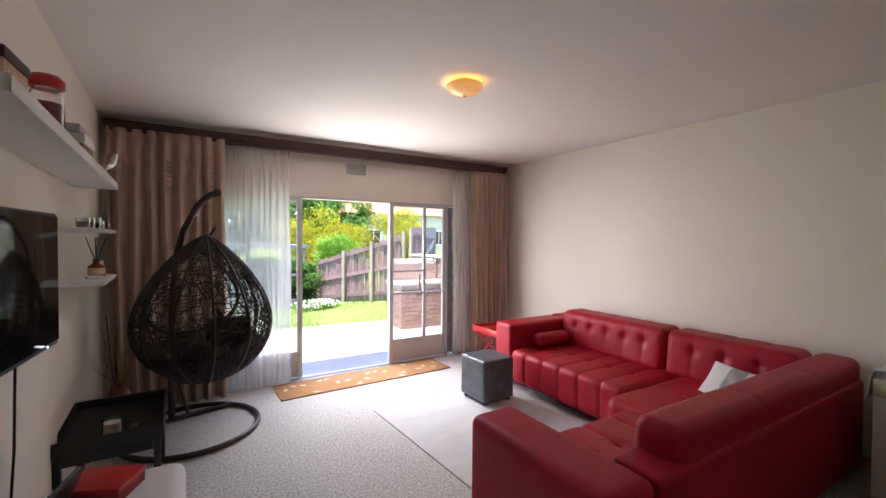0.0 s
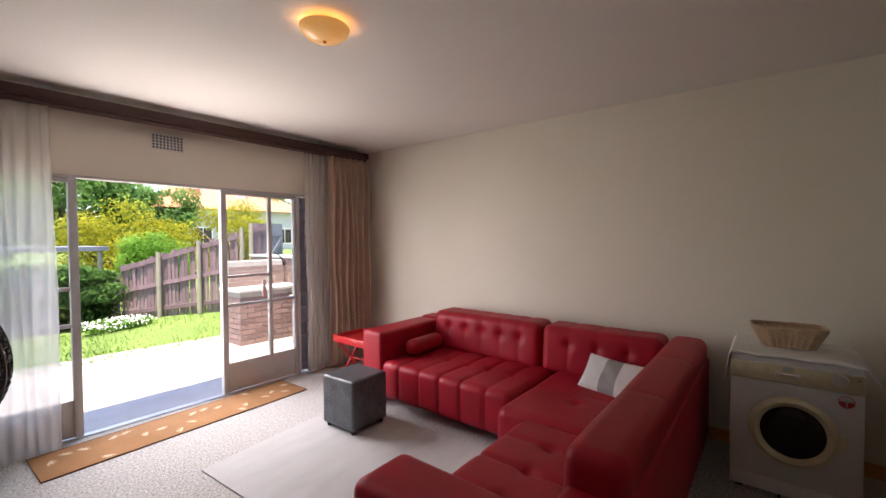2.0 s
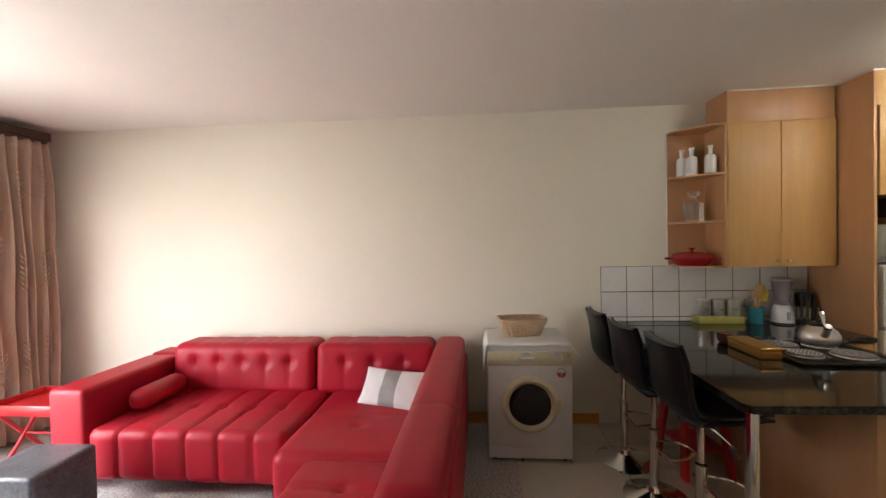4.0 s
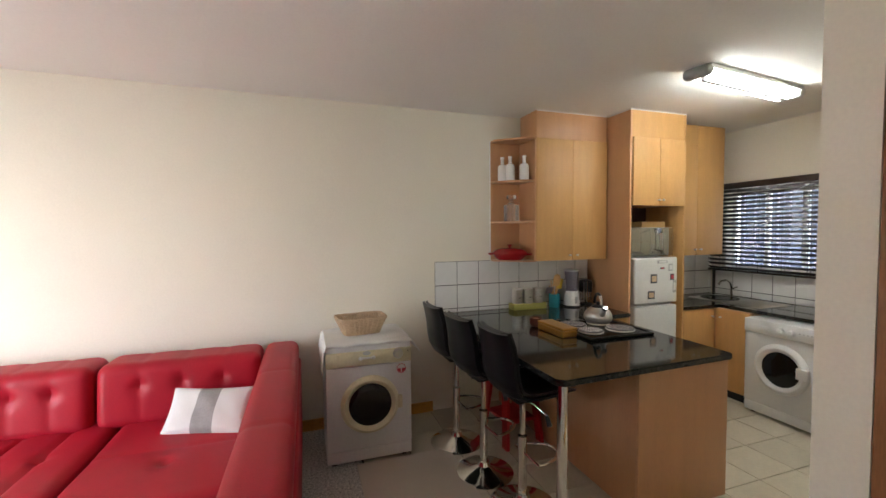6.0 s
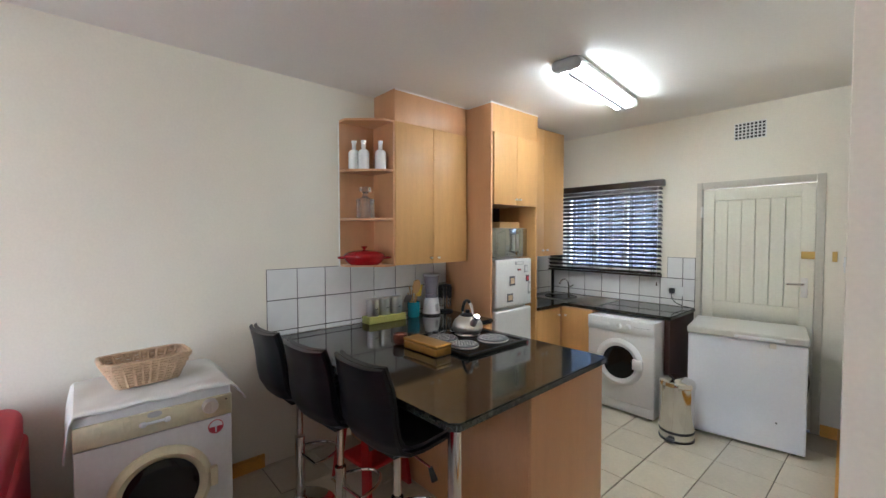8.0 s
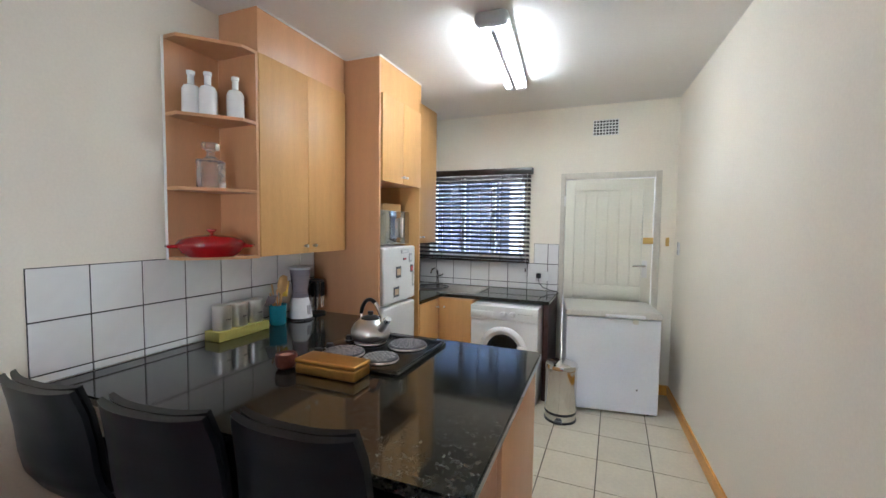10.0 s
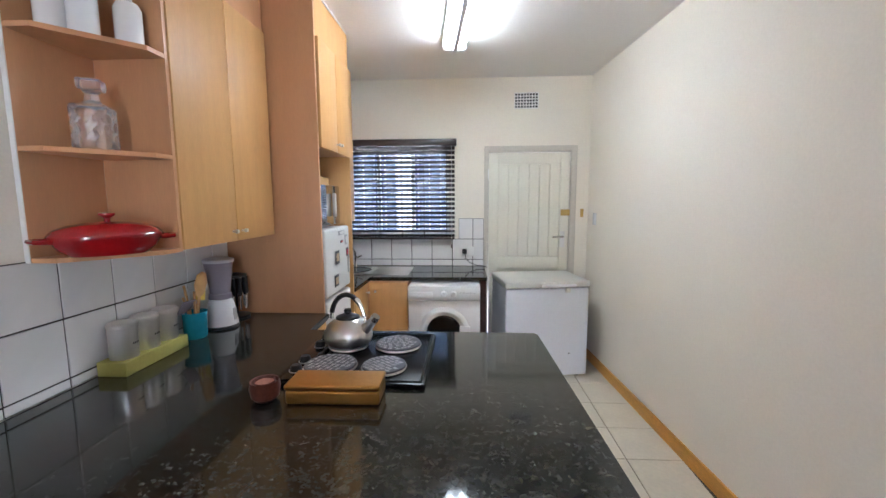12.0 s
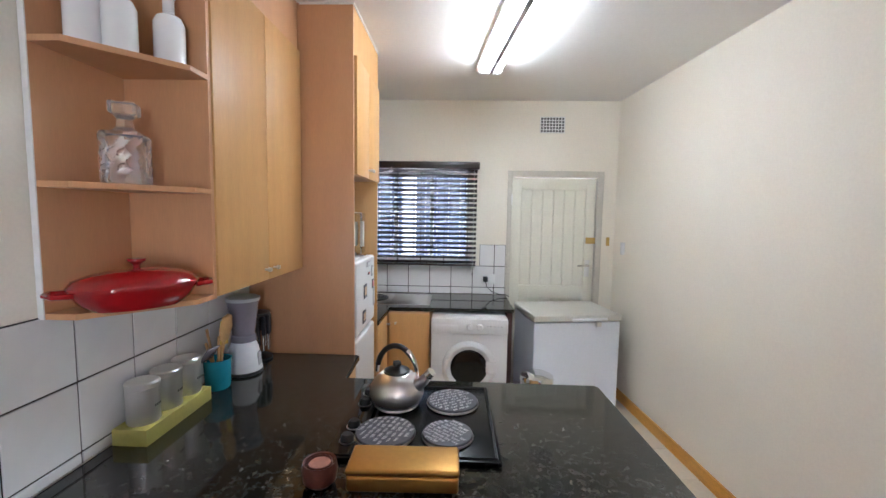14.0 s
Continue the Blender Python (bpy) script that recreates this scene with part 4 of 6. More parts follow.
# ---- kitchen: worktop and cabinets ----
TOP = 0.886
wt = thing("worktop", (0, 0, 0), "polished dark green granite worktop with peninsula", "worktop")
bm = prism(bmesh.new(), [(4.141, -0.10), (2.37, -0.125), (2.335, -0.16), (2.372, -1.365), (2.39, -1.385), (3.54, -1.385), (3.54, -1.705), (4.141, -1.705)], TOP - 0.036, TOP)
bmesh.ops.bevel(bm, geom=[e for e in bm.edges if abs(e.verts[0].co.z - e.verts[1].co.z) < 1e-5], offset=0.006, segments=2, affect="EDGES")
part("slab", bm, M_granite, wt)
part("leg", cyl(bmesh.new(), (2.40, -0.19, 0.0), (2.40, -0.19, TOP - 0.037), 0.028, seg=28), M_chrome, wt, "chrome tube leg")
part("leg_foot", cyl(bmesh.new(), (2.40, -0.19, 0.0), (2.40, -0.19, 0.012), 0.04, seg=28), M_chrome, wt)

pc = thing("peninsula_cabinet", (0, 0, 0), "beech cabinet carrying the peninsula worktop", "cabinet")
part("end_panel", B(2.40, 2.42, -1.37, -0.69, 0.0, TOP - 0.037, 0.001), M_beech2, pc)
part("back_panel", B(2.421, 4.141, -0.71, -0.69, 0.0, TOP - 0.037, 0.001), M_beech2, pc)
part("body", B(2.43, 3.53, -1.345, -0.715, 0.09, TOP - 0.037), M_beech2, pc)
part("door", B(2.44, 2.97, -1.364, -1.346, 0.1, TOP - 0.05, 0.002), M_beech, pc)
part("door", B(2.975, 3.52, -1.364, -1.346, 0.1, TOP - 0.05, 0.002), M_beech, pc)
wc = thing("base_cabinet", (0, 0, 0), "beech base cabinet under the granite by the wall", "cabinet")
part("body", B(3.575, 4.135, -1.69, -0.72, 0.0, TOP - 0.037), M_beech2, wc)
part("drawer_front", B(3.556, 3.574, -1.69, -1.39, 0.70, TOP - 0.045, 0.002), M_beech, wc)
part("door", B(3.556, 3.574, -1.69, -1.39, 0.1, 0.69, 0.002), M_beech, wc)


def knob(parent, p, axis=0, s=-1):
    d = [0, 0, 0]
    d[axis] = s
    p, d = Vector(p), Vector(d)
    bm = cyl(bmesh.new(), p, p + d * 0.016, 0.005, seg=12)
    cyl(bm, p + d * 0.016, p + d * 0.028, 0.010, 0.009, seg=16)
    return part("knob", bm, M_steel, parent, "small steel knob")


# wall cabinet with two doors
uc = thing("wall_cabinet", (0, 0, 0), "beech wall cabinet with two plain doors", "cabinet")
part("body", B(3.858, 4.141, -1.688, -0.925, 1.36, 2.463), M_beech2, uc)
for a, b in ((-1.302, -0.922), (-1.688, -1.306)):
    d = part("door", B(3.838, 3.857, a, b, 1.358, 2.463, 0.0015), M_beech, uc)
    knob(d, (3.838, -1.265 if b > -1.0 else -1.345, 1.405))
part("bulkhead", B(3.85, 4.141, -1.688, -0.925, 2.466, CEIL - 0.001, 0.001), M_beech2, uc, "beech filler panel to the ceiling")
part("top_bead", B(3.842, 3.8495, -1.688, -0.925, CEIL - 0.009, CEIL - 0.001), M_white, uc, "white sealant bead under the ceiling")

# open corner shelf
sh = thing("corner_shelf_unit", (0, 0, 0), "open beech end shelf unit with angled shelves", "shelf unit")
part("back_panel", B(4.125, 4.141, -0.905, -0.603, 1.352, 2.465), M_beech2, sh)
part("side_panel", B(3.845, 4.124, -0.921, -0.905, 1.352, 2.465), M_beech2, sh)
part("edge_strip", B(4.125, 4.142, -0.6025, -0.599, 1.352, 2.465), M_white, sh, "white edge strip")
for z in (1.352, 1.706, 2.074, 2.449):
    part("shelf", prism(bmesh.new(), [(4.1245, -0.603), (4.04, -0.603), (3.845, -0.82), (3.845, -0.9045), (4.1245, -0.9045)], z, z + 0.016), M_beech2, sh)

# tall fridge housing
tu = thing("fridge_housing", (0, 0, 0), "tall beech housing round the fridge", "cabinet")
part("side_panel", B(3.57, 4.141, -1.728, -1.708, 0.0, CEIL - 0.001, 0.001), M_beech2, tu)
part("side_panel", B(3.57, 4.141, -2.365, -2.345, 0.0, CEIL - 0.001, 0.001), M_beech, tu)
part("body", B(3.60, 4.141, -2.344, -1.729, 1.862, 2.463), M_beech2, tu)
for a, b in ((-2.038, -1.735), (-2.344, -2.042)):
    d = part("door", B(3.556, 3.575, a, b, 1.855, 2.463, 0.0015), M_beech, tu)
    knob(d, (3.556, -2.015 if b > -2 else -2.065, 1.905))
part("bulkhead", B(3.572, 3.60, -2.344, -1.729, 2.466, CEIL - 0.001), M_beech, tu)
part("top_bead", B(3.563, 3.5695, -2.365, -1.708, CEIL - 0.009, CEIL - 0.001), M_white, tu, "white sealant bead under the ceiling")
part("top_bead", B(3.563, 3.845, -1.7075, -1.70, CEIL - 0.009, CEIL - 0.001), M_white, tu, "white sealant bead under the ceiling")
part("back_board", B(4.02, 4.141, -2.344, -1.729, 0.0, 1.861), M_darkwood, tu)

# fridge
fg = thing("fridge", (0, 0, 0), "cream two-door fridge freezer with magnets", "fridge")
part("body", B(3.64, 4.0, -2.285, -1.785, 0.02, 1.372, 0.01), M_oldappl, fg)
for z0, z1 in ((0.06, 0.925), (0.945, 1.375)):
    part("door", soft(bmesh.new(), 3.575, 3.638, -2.29, -1.78, z0, z1, 0.018, 0.08), M_oldappl, fg)
part("plinth", B(3.62, 3.66, -2.28, -1.79, 0.0, 0.055), M_black, fg)
for k, (y, z, w, hh) in enumerate(((-2.10, 1.335, 0.12, 0.03), (-2.10, 1.275, 0.05, 0.016), (-2.0, 1.18, 0.075, 0.085), (-2.2, 1.28, 0.05, 0.07), (-2.22, 1.19, 0.045, 0.06), (-1.97, 1.03, 0.08, 0.075), (-2.25, 1.10, 0.04, 0.12))):
    t = thing("fridge_magnet", (3.5735, y, z), "small printed fridge magnet", "magnet", "magnets on the fridge")
    part("plate", B(-0.003, 0.001, -w / 2, w / 2, -hh / 2, hh / 2, 0.001), M_greymark if k % 3 else M_greyplastic, t)
    part("picture", B(-0.0042, -0.0031, -w * 0.36, w * 0.36, -hh * 0.3, hh * 0.3), (M_print, M_redmark, M_basket)[k % 3], t)

# microwave on the fridge
M_mirror = mat("mirrored oven front", (0.42, 0.42, 0.38), 0.05, 0.95, var=0.03, bump=0.0)
mw = thing("microwave", (0, 0, 0), "grey microwave oven on top of the fridge", "microwave")
part("body", B(3.66, 4.0, -2.30, -1.77, 1.385, 1.655, 0.006), M_greyplastic, mw)
part("door", B(3.638, 3.659, -2.15, -1.77, 1.388, 1.652, 0.004), M_mirror, mw, "dark glossy oven door")
part("control_panel", B(3.640, 3.659, -2.30, -2.155, 1.388, 1.652, 0.004), M_mirror, mw)
part("door_handle", B(3.612, 3.637, -2.146, -2.13, 1.44, 1.60, 0.004), M_steel, mw, "slim steel handle")
bb = thing("cardboard_box", (3.82, -2.12, 1.656), "flat yellowish box on the microwave", "box")
part("body", B(-0.12, 0.12, -0.14, 0.14, 0, 0.055, 0.003), M_woodspoon, bb)

# far wall cabinet
fc = thing("wall_cabinet", (0, 0, 0), "beech wall cabinet beside the kitchen window", "cabinet")
part("body", B(3.769, 4.141, -3.10, -2.367, 1.372, 2.68), M_beech2, fc)
for a, b in ((-2.735, -2.37), (-3.10, -2.739)):
    d = part("door", B(3.75, 3.768, a, b, 1.37, 2.68, 0.0015), M_beech, fc)
    knob(d, (3.75, -2.70 if b > -2.5 else -2.775, 1.43))

# sink run
sc = thing("sink_worktop", (0, 0, 0), "dark granite worktop with a steel sink", "worktop")
bm = prism(bmesh.new(), [(4.141, SOUTH + 0.002), (2.545, SOUTH + 0.002), (2.545, -2.84), (2.56, -2.825), (3.56, -2.825), (3.56, -2.368), (4.141, -2.368)], 0.862, 0.893)
bmesh.ops.bevel(bm, geom=[e for e in bm.edges if abs(e.verts[0].co.z - e.verts[1].co.z) < 1e-5], offset=0.005, segments=2, affect="EDGES")
part("slab", bm, M_granite, sc)
part("end_panel", B(2.555, 2.60, -3.44, -2.85, 0.0, 0.861, 0.001), M_darkwood, sc, "dark end panel")
sk = thing("sink", (3.6, -3.12, 0.8935), "stainless steel sink with drainer", "sink")
part("drainer", B(-0.36, 0.40, -0.24, 0.20, 0.0, 0.006, 0.002), M_steel, sk)
for k in range(8):
    part("rib", B(-0.33, -0.02, -0.20 + k * 0.05, -0.185 + k * 0.05, 0.006, 0.010, 0.001), M_steel, sk)
# basin isn't hollow: its inner shade is a near-black disc on the drainer
part("basin", lathe(bmesh.new(), [(0, 0.007), (0.13, 0.007), (0.16, 0.0085), (0.175, 0.013), (0.18, 0.0075)], 32, (0.2, -0.02, 0), 1.0, 0.95), M_darkglass, sk, "flat dark disc painting the shaded hollow of the basin")
part("tap", tube(bmesh.new(), [(0.22, -0.22, 0.0), (0.22, -0.22, 0.10), (0.22, -0.20, 0.16), (0.22, -0.14, 0.19), (0.22, -0.06, 0.18), (0.22, -0.03, 0.15)], 0.010, 10), M_chrome, sk, "chrome swan-neck tap")
part("tap_handle", cyl(bmesh.new(), (0.22, -0.225, 0.09), (0.16, -0.225, 0.12), 0.008), M_chrome, sk)
s1 = thing("base_cabinet", (0, 0, 0), "beech sink cabinet with plain door", "cabinet")
part("body", B(3.225, 4.135, -3.44, -2.79, 0.08, 0.861), M_beech2, s1)
d = part("door", B(3.228, 3.553, -2.789, -2.772, 0.09, 0.855, 0.002), M_beech, s1)
knob(d, (3.50, -2.772, 0.78), 1, 1)
part("plinth", B(3.225, 3.6, -2.84, -2.82, 0.0, 0.078), M_black, s1)
s2 = thing("base_cabinet", (0, 0, 0), "beech base cabinet beside the fridge", "cabinet")
part("body", B(3.585, 4.135, -2.785, -2.37, 0.08, 0.861), M_beech2, s2)
d = part("door", B(3.566, 3.584, -2.765, -2.37, 0.09, 0.855, 0.002), M_beech, s2)
knob(d, (3.566, -2.72, 0.78), 0, -1)


# ---- appliances ----
def ring_door(parent, at, axis_m, r_out, r_in, mat_ring, mat_in):
    bm = lathe(bmesh.new(), [(r_in, 0.0), (r_in, 0.012), (r_in + 0.012, 0.026), ((r_in + r_out) / 2, 0.034), (r_out - 0.012, 0.024), (r_out, 0.006), (r_out, 0.0)], 48)
    d = part("door", move(bm, axis_m), mat_ring, parent, "round porthole door")
    bm = lathe(bmesh.new(), [(0, 0.020), (r_in * 0.6, 0.022), (r_in * 0.9, 0.018), (r_in - 0.001, 0.012), (r_in - 0.001, 0.0)], 48)
    part("door_glass", move(bm, axis_m), mat_in, d, "dark door glass")
    return d


# tumble dryer: its front faces the living room
dr = thing("tumble_dryer", (3.475, 0.64, 0.0), "aged white tumble dryer with round black door", "tumble dryer")
part("body", soft(bmesh.new(), 0.012, 0.55, -0.298, 0.298, 0.025, 0.845, 0.012, 0.12), M_oldappl, dr)
part("front_panel", B(0.0, 0.011, -0.296, 0.296, 0.115, 0.70, 0.003), M_oldappl, dr)
part("kick_panel", B(0.002, 0.011, -0.296, 0.296, 0.03, 0.112, 0.003), M_oldappl, dr)
part("control_panel", B(-0.006, 0.011, -0.298, 0.298, 0.704, 0.805, 0.005), M_yellowed, dr, "yellowed plastic control panel")
ring_door(dr, None, pose(0.0, 0.0, 0.425, 0, -90, 0), 0.205, 0.150, M_yellowed, M_darkglass)
part("door_catch", B(-0.034, -0.004, -0.225, -0.19, 0.38, 0.47, 0.006), M_yellowed, dr)
kn = part("dial", move(lathe(bmesh.new(), [(0, 0.03), (0.03, 0.03), (0.034, 0.02), (0.036, 0.0)], 28), pose(-0.006, -0.20, 0.768, 0, -90, 0)), M_steel, dr, "silver timer dial")
part("pointer", B(-0.042, -0.036, -0.204, -0.196, 0.745, 0.79, 0.002), M_steel, kn)
part("handle_recess", tube(bmesh.new(), [(-0.008, 0.075, 0.755), (-0.022, 0.06, 0.76), (-0.022, -0.02, 0.76), (-0.008, -0.035, 0.755)], 0.007, 8), M_oldappl, dr)
for y in (0.065, -0.025):
    part("handle_knob", soft(bmesh.new(), -0.034, -0.016, y - 0.012, y + 0.012, 0.748, 0.772, 0.008, 0.02), M_oldappl, dr)
part("badge", move(lathe(bmesh.new(), [(0, 0.003), (0.028, 0.003), (0.028, 0)], 24, (0, 0, 0), 0.5, 1.0), pose(-0.0062, 0.02, 0.79, 0, -90, 0)), M_greyplastic, dr)
for y in (0.22, 0.12):
    part("button", B(-0.009, -0.005, y - 0.012, y + 0.012, 0.74, 0.79, 0.002), M_yellowed, dr)
st = part("sticker", move(lathe(bmesh.new(), [(0, 0.0012), (0.034, 0.0012), (0.034, 0)], 28), pose(-0.0004, -0.225, 0.655, 0, -90, 0)), M_print, dr, "round red and white sticker")
ringm = lathe(bmesh.new(), [(0.030, 0.0013), (0.030, 0.0019), (0.034, 0.0019), (0.034, 0.0013)], 28)
part("sticker_ring", move(ringm, pose(-0.0004, -0.225, 0.655, 0, -90, 0)), M_redmark, st, "red printed ring")
half = [(-0.225 + 0.0295 * math.cos(a), 0.655 + 0.0295 * math.sin(a)) for a in [math.pi * (1 + k / 14) for k in range(15)]]
bm = bmesh.new()
lo_v = [bm.verts.new((-0.0018, y, z)) for y, z in half]
hi_v = [bm.verts.new((-0.0026, y, z)) for y, z in half]
bm.faces.new(lo_v)
bm.faces.new(hi_v)
for k in range(15):
    bm.faces.new((lo_v[k], lo_v[(k + 1) % 15], hi_v[(k + 1) % 15], hi_v[k]))
part("sticker_mark", bm, M_redmark, st, "red lower half", False)
part("sticker_bar", B(-0.0032, -0.0027, -0.2285, -0.2215, 0.628, 0.655), M_print, st, "white upright bar")
part("indicator", cyl(bmesh.new(), (-0.009, -0.272, 0.782), (-0.006, -0.272, 0.782), 0.004, seg=12), M_black, dr)
for y in (-0.25, 0.25):
    part("foot", cyl(bmesh.new(), (0.06, y, 0), (0.06, y, 0.03), 0.02), M_black, dr)
    part("foot", cyl(bmesh.new(), (0.5, y, 0), (0.5, y, 0.03), 0.02), M_black, dr)
# cloth over the dryer
tw = thing("cloth_cover", (3.475, 0.64, 0.846), "white cotton cloth draped over the dryer", "cloth")
bm = bmesh.new()
rows = []
for i in range(31):
    v = -0.40 + 0.80 * i / 30
    row = []
    for j in range(19):
        u = -0.006 + 0.53 * j / 18
        z = 0.012 + 0.004 * math.sin(v * 30 + u * 17) + 0.003 * math.sin(u * 41)
        y, x = v, u
        if abs(v) > 0.305:
            over = abs(v) - 0.305
            y = math.copysign(0.305 + over * (0.62 if v < 0 else 0.25), v)
            z -= over * (0.95 if v < 0 else 1.9) * (1.0 if u < 0.3 else 0.7)
            x += 0.02 * math.sin(u * 25)
        if u < 0.0:
            z -= (0.0 - u) * 0.7
        row.append(bm.verts.new((x, y, z)))
    rows.append(row)
for a, b in zip(rows, rows[1:]):
    for j in range(18):
        bm.faces.new((a[j], a[j + 1], b[j + 1], b[j]))
ob = part("sheet", bm, M_cloth, tw)
ob.modifiers.new("thickness", "SOLIDIFY").thickness = 0.006

# basket: woven strips
bk = thing("wicker_basket", (3.78, 0.66, 0.862), "small pale wicker basket on the dryer", "basket", rz=6)
bk.scale = (1.08, 1.08, 1.0)


def basket_loop(z, k, ph):
    sx, sy = 0.074 + 0.030 * k, 0.118 + 0.048 * k
    pts = []
    for t in range(64):
        a = 2 * math.pi * t / 64
        c, s = math.cos(a), math.sin(a)
        q = 1 / (abs(c) ** 6 + abs(s) ** 6) ** (1 / 6)
        w = 1 + 0.02 * math.sin(a * 16 + ph)
        pts.append((sx * c * q * w, sy * s * q * w, z))
    return pts


for k in range(9):
    bm = tube(bmesh.new(), basket_loop(0.008 + k * 0.0135, k / 8, math.pi * (k % 2)), 0.0072, 6, True)
    part("strip", bm, M_basket, bk)
part("rim", tube(bmesh.new(), basket_loop(0.128, 1.03, 0), 0.009, 6, True), M_basket, bk)
part("bottom", B(-0.066, 0.066, -0.108, 0.108, 0.002, 0.008), M_basket, bk)
lo_l, hi_l = basket_loop(0.004, 0, 0), basket_loop(0.126, 1.0, 0)
for k in range(0, 64, 2):
    part("stake", tube(bmesh.new(), [lo_l[k], hi_l[k]], 0.0085, 5), M_basket, bk)

# washing machine
wm = thing("washing_machine", (2.91, -2.68, 0.0), "white front-loading washing machine under the worktop", "washing machine")
part("body", soft(bmesh.new(), -0.298, 0.298, -0.56, -0.012, 0.02, 0.848, 0.012, 0.12), M_appl, wm)
part("front_panel", B(-0.296, 0.296, -0.011, 0.0, 0.11, 0.725, 0.004), M_appl, wm)
part("kick_panel", B(-0.296, 0.296, -0.011, -0.002, 0.025, 0.106, 0.004), M_appl, wm)
part("control_panel", B(-0.298, 0.298, -0.011, 0.012, 0.728, 0.846, 0.006), M_appl, wm)
part("drawer", B(0.09, 0.285, 0.0121, 0.02, 0.75, 0.80, 0.004), M_appl, wm, "white detergent drawer")
for x in (0.0, -0.08):
    part("dial", move(lathe(bmesh.new(), [(0, 0.025), (0.018, 0.025), (0.024, 0.018), (0.026, 0)], 24), pose(x, 0.012, 0.785, -90, 0, 0)), M_appl, wm)
for k in range(5):
    part("light", B(-0.14 - k * 0.028, -0.132 - k * 0.028, 0.0121, 0.014, 0.79, 0.795), M_greymark, wm)
ring_door(wm, None, pose(0.0, 0.0, 0.46, -90, 0, 0), 0.210, 0.145, M_appl, M_darkglass)
part("door_handle", B(-0.215, -0.13, 0.02, 0.045, 0.43, 0.52, 0.008), M_appl, wm)
for x in (-0.25, 0.25):
    part("foot", cyl(bmesh.new(), (x, -0.06, 0), (x, -0.06, 0.025), 0.02), M_black, wm)
    part("foot", cyl(bmesh.new(), (x, -0.5, 0), (x, -0.5, 0.025), 0.02), M_black, wm)

# chest freezer
fz = thing("chest_freezer", (2.075, -3.11, 0.0), "white chest freezer with a greyed lid", "freezer", rz=9)
part("body", soft(bmesh.new(), -0.365, 0.365, -0.25, 0.28, 0.02, 0.80, 0.012, 0.12), mat("bluish white enamel", (0.78, 0.80, 0.86), 0.3, var=0.04, scale=3, fine=50, bump=0.02), fz)
part("lid", soft(bmesh.new(), -0.372, 0.372, -0.255, 0.292, 0.806, 0.86, 0.014, 0.12), M_freezerlid, fz, "grey-beige lid")
part("handle", B(-0.24, 0.06, 0.2925, 0.312, 0.812, 0.838, 0.006), M_appl, fz, "white lid handle")
part("lock", B(-0.19, -0.15, 0.285, 0.306, 0.765, 0.805, 0.004), M_steel, fz)
part("drain_plug", cyl(bmesh.new(), (-0.2, 0.28, 0.22), (-0.2, 0.286, 0.22), 0.006), M_black, fz)
part("cable", tube(bmesh.new(), [(-0.366, -0.1, 0.6), (-0.39, -0.12, 0.45), (-0.38, -0.15, 0.3), (-0.366, -0.17, 0.2)], 0.005, 6), M_black, fz)
for x in (-0.3, 0.3):
    for y in (-0.2, 0.22):
        part("foot", cyl(bmesh.new(), (x, y, 0), (x, y, 0.025), 0.02), M_black, fz)

# pedal bin
bn = thing("pedal_bin", (2.40, -2.58, 0.0), "chrome pedal bin with a domed lid", "bin")
bn.scale = (1.0, 1.0, 1.12)
part("body", lathe(bmesh.new(), [(0, 0.012), (0.120, 0.012), (0.122, 0.05), (0.122, 0.37), (0.11, 0.37), (0, 0.36)], 40), M_chrome, bn)
part("base", lathe(bmesh.new(), [(0, 0), (0.125, 0), (0.125, 0.014), (0, 0.014)], 40), M_black, bn, "black plastic base")
part("band", lathe(bmesh.new(), [(0.1225, 0.055), (0.125, 0.06), (0.125, 0.068), (0.1225, 0.073)], 40), M_black, bn)
part("lid", lathe(bmesh.new(), [(0.126, 0.372), (0.128, 0.385), (0.12, 0.405), (0.07, 0.425), (0, 0.43)], 40), M_chrome, bn, "chrome domed lid")
part("pedal", B(-0.03, 0.03, 0.115, 0.165, 0.015, 0.028, 0.004), M_black, bn)

# ---- kitchen window, blind and door ----
w1 = thing("window_1", (0, SOUTH - 0.12, 0), "white steel kitchen window behind the blind", "window")
w1["kind"] = "structure"
part("window_frame", B(2.9, 3.98, -0.03, 0.03, 1.2, 1.235, 0.002), M_white, w1)
part("window_frame", B(2.9, 3.98, -0.03, 0.03, 2.025, 2.06, 0.002), M_white, w1)
for x in (2.9, 3.25, 3.6, 3.945):
    part("window_frame", B(x, x + 0.035, -0.028, 0.028, 1.236, 2.024, 0.002), M_white, w1)
for x in (2.935, 3.285, 3.635):
    ob = part("pane", B(x, x + 0.315, -0.002, 0.002, 1.23, 2.03), M_glass, w1, "", False)
    ob.visible_shadow = False
for k in range(9):
    part("burglar_bar", B(2.985 + k * 0.115, 2.999 + k * 0.115, -0.075, -0.061, 1.2, 2.06), M_gatesteel, w1)
part("window_sill", B(2.86, 4.02, 0.0, 0.135, 1.178, 1.198, 0.004), M_white, w1)
bl = thing("venetian_blind", (3.44, SOUTH + 0.055, 1.17), "dark brown wooden venetian blind, slats open", "blind")
part("headrail", B(-0.62, 0.695, -0.03, 0.04, 0.90, 0.965, 0.006), M_blind, bl)
NS = 20
for k in range(NS):
    bm = B(-0.60, 0.69, -0.024, 0.024, -0.0015, 0.0015)
    part("slat", move(bm, pose(0, 0, 0.035 + k * 0.0445, 32, 0, 0)), M_blind, bl)
part("bottom_rail", B(-0.60, 0.69, -0.025, 0.025, 0.0, 0.018, 0.003), M_blind, bl)
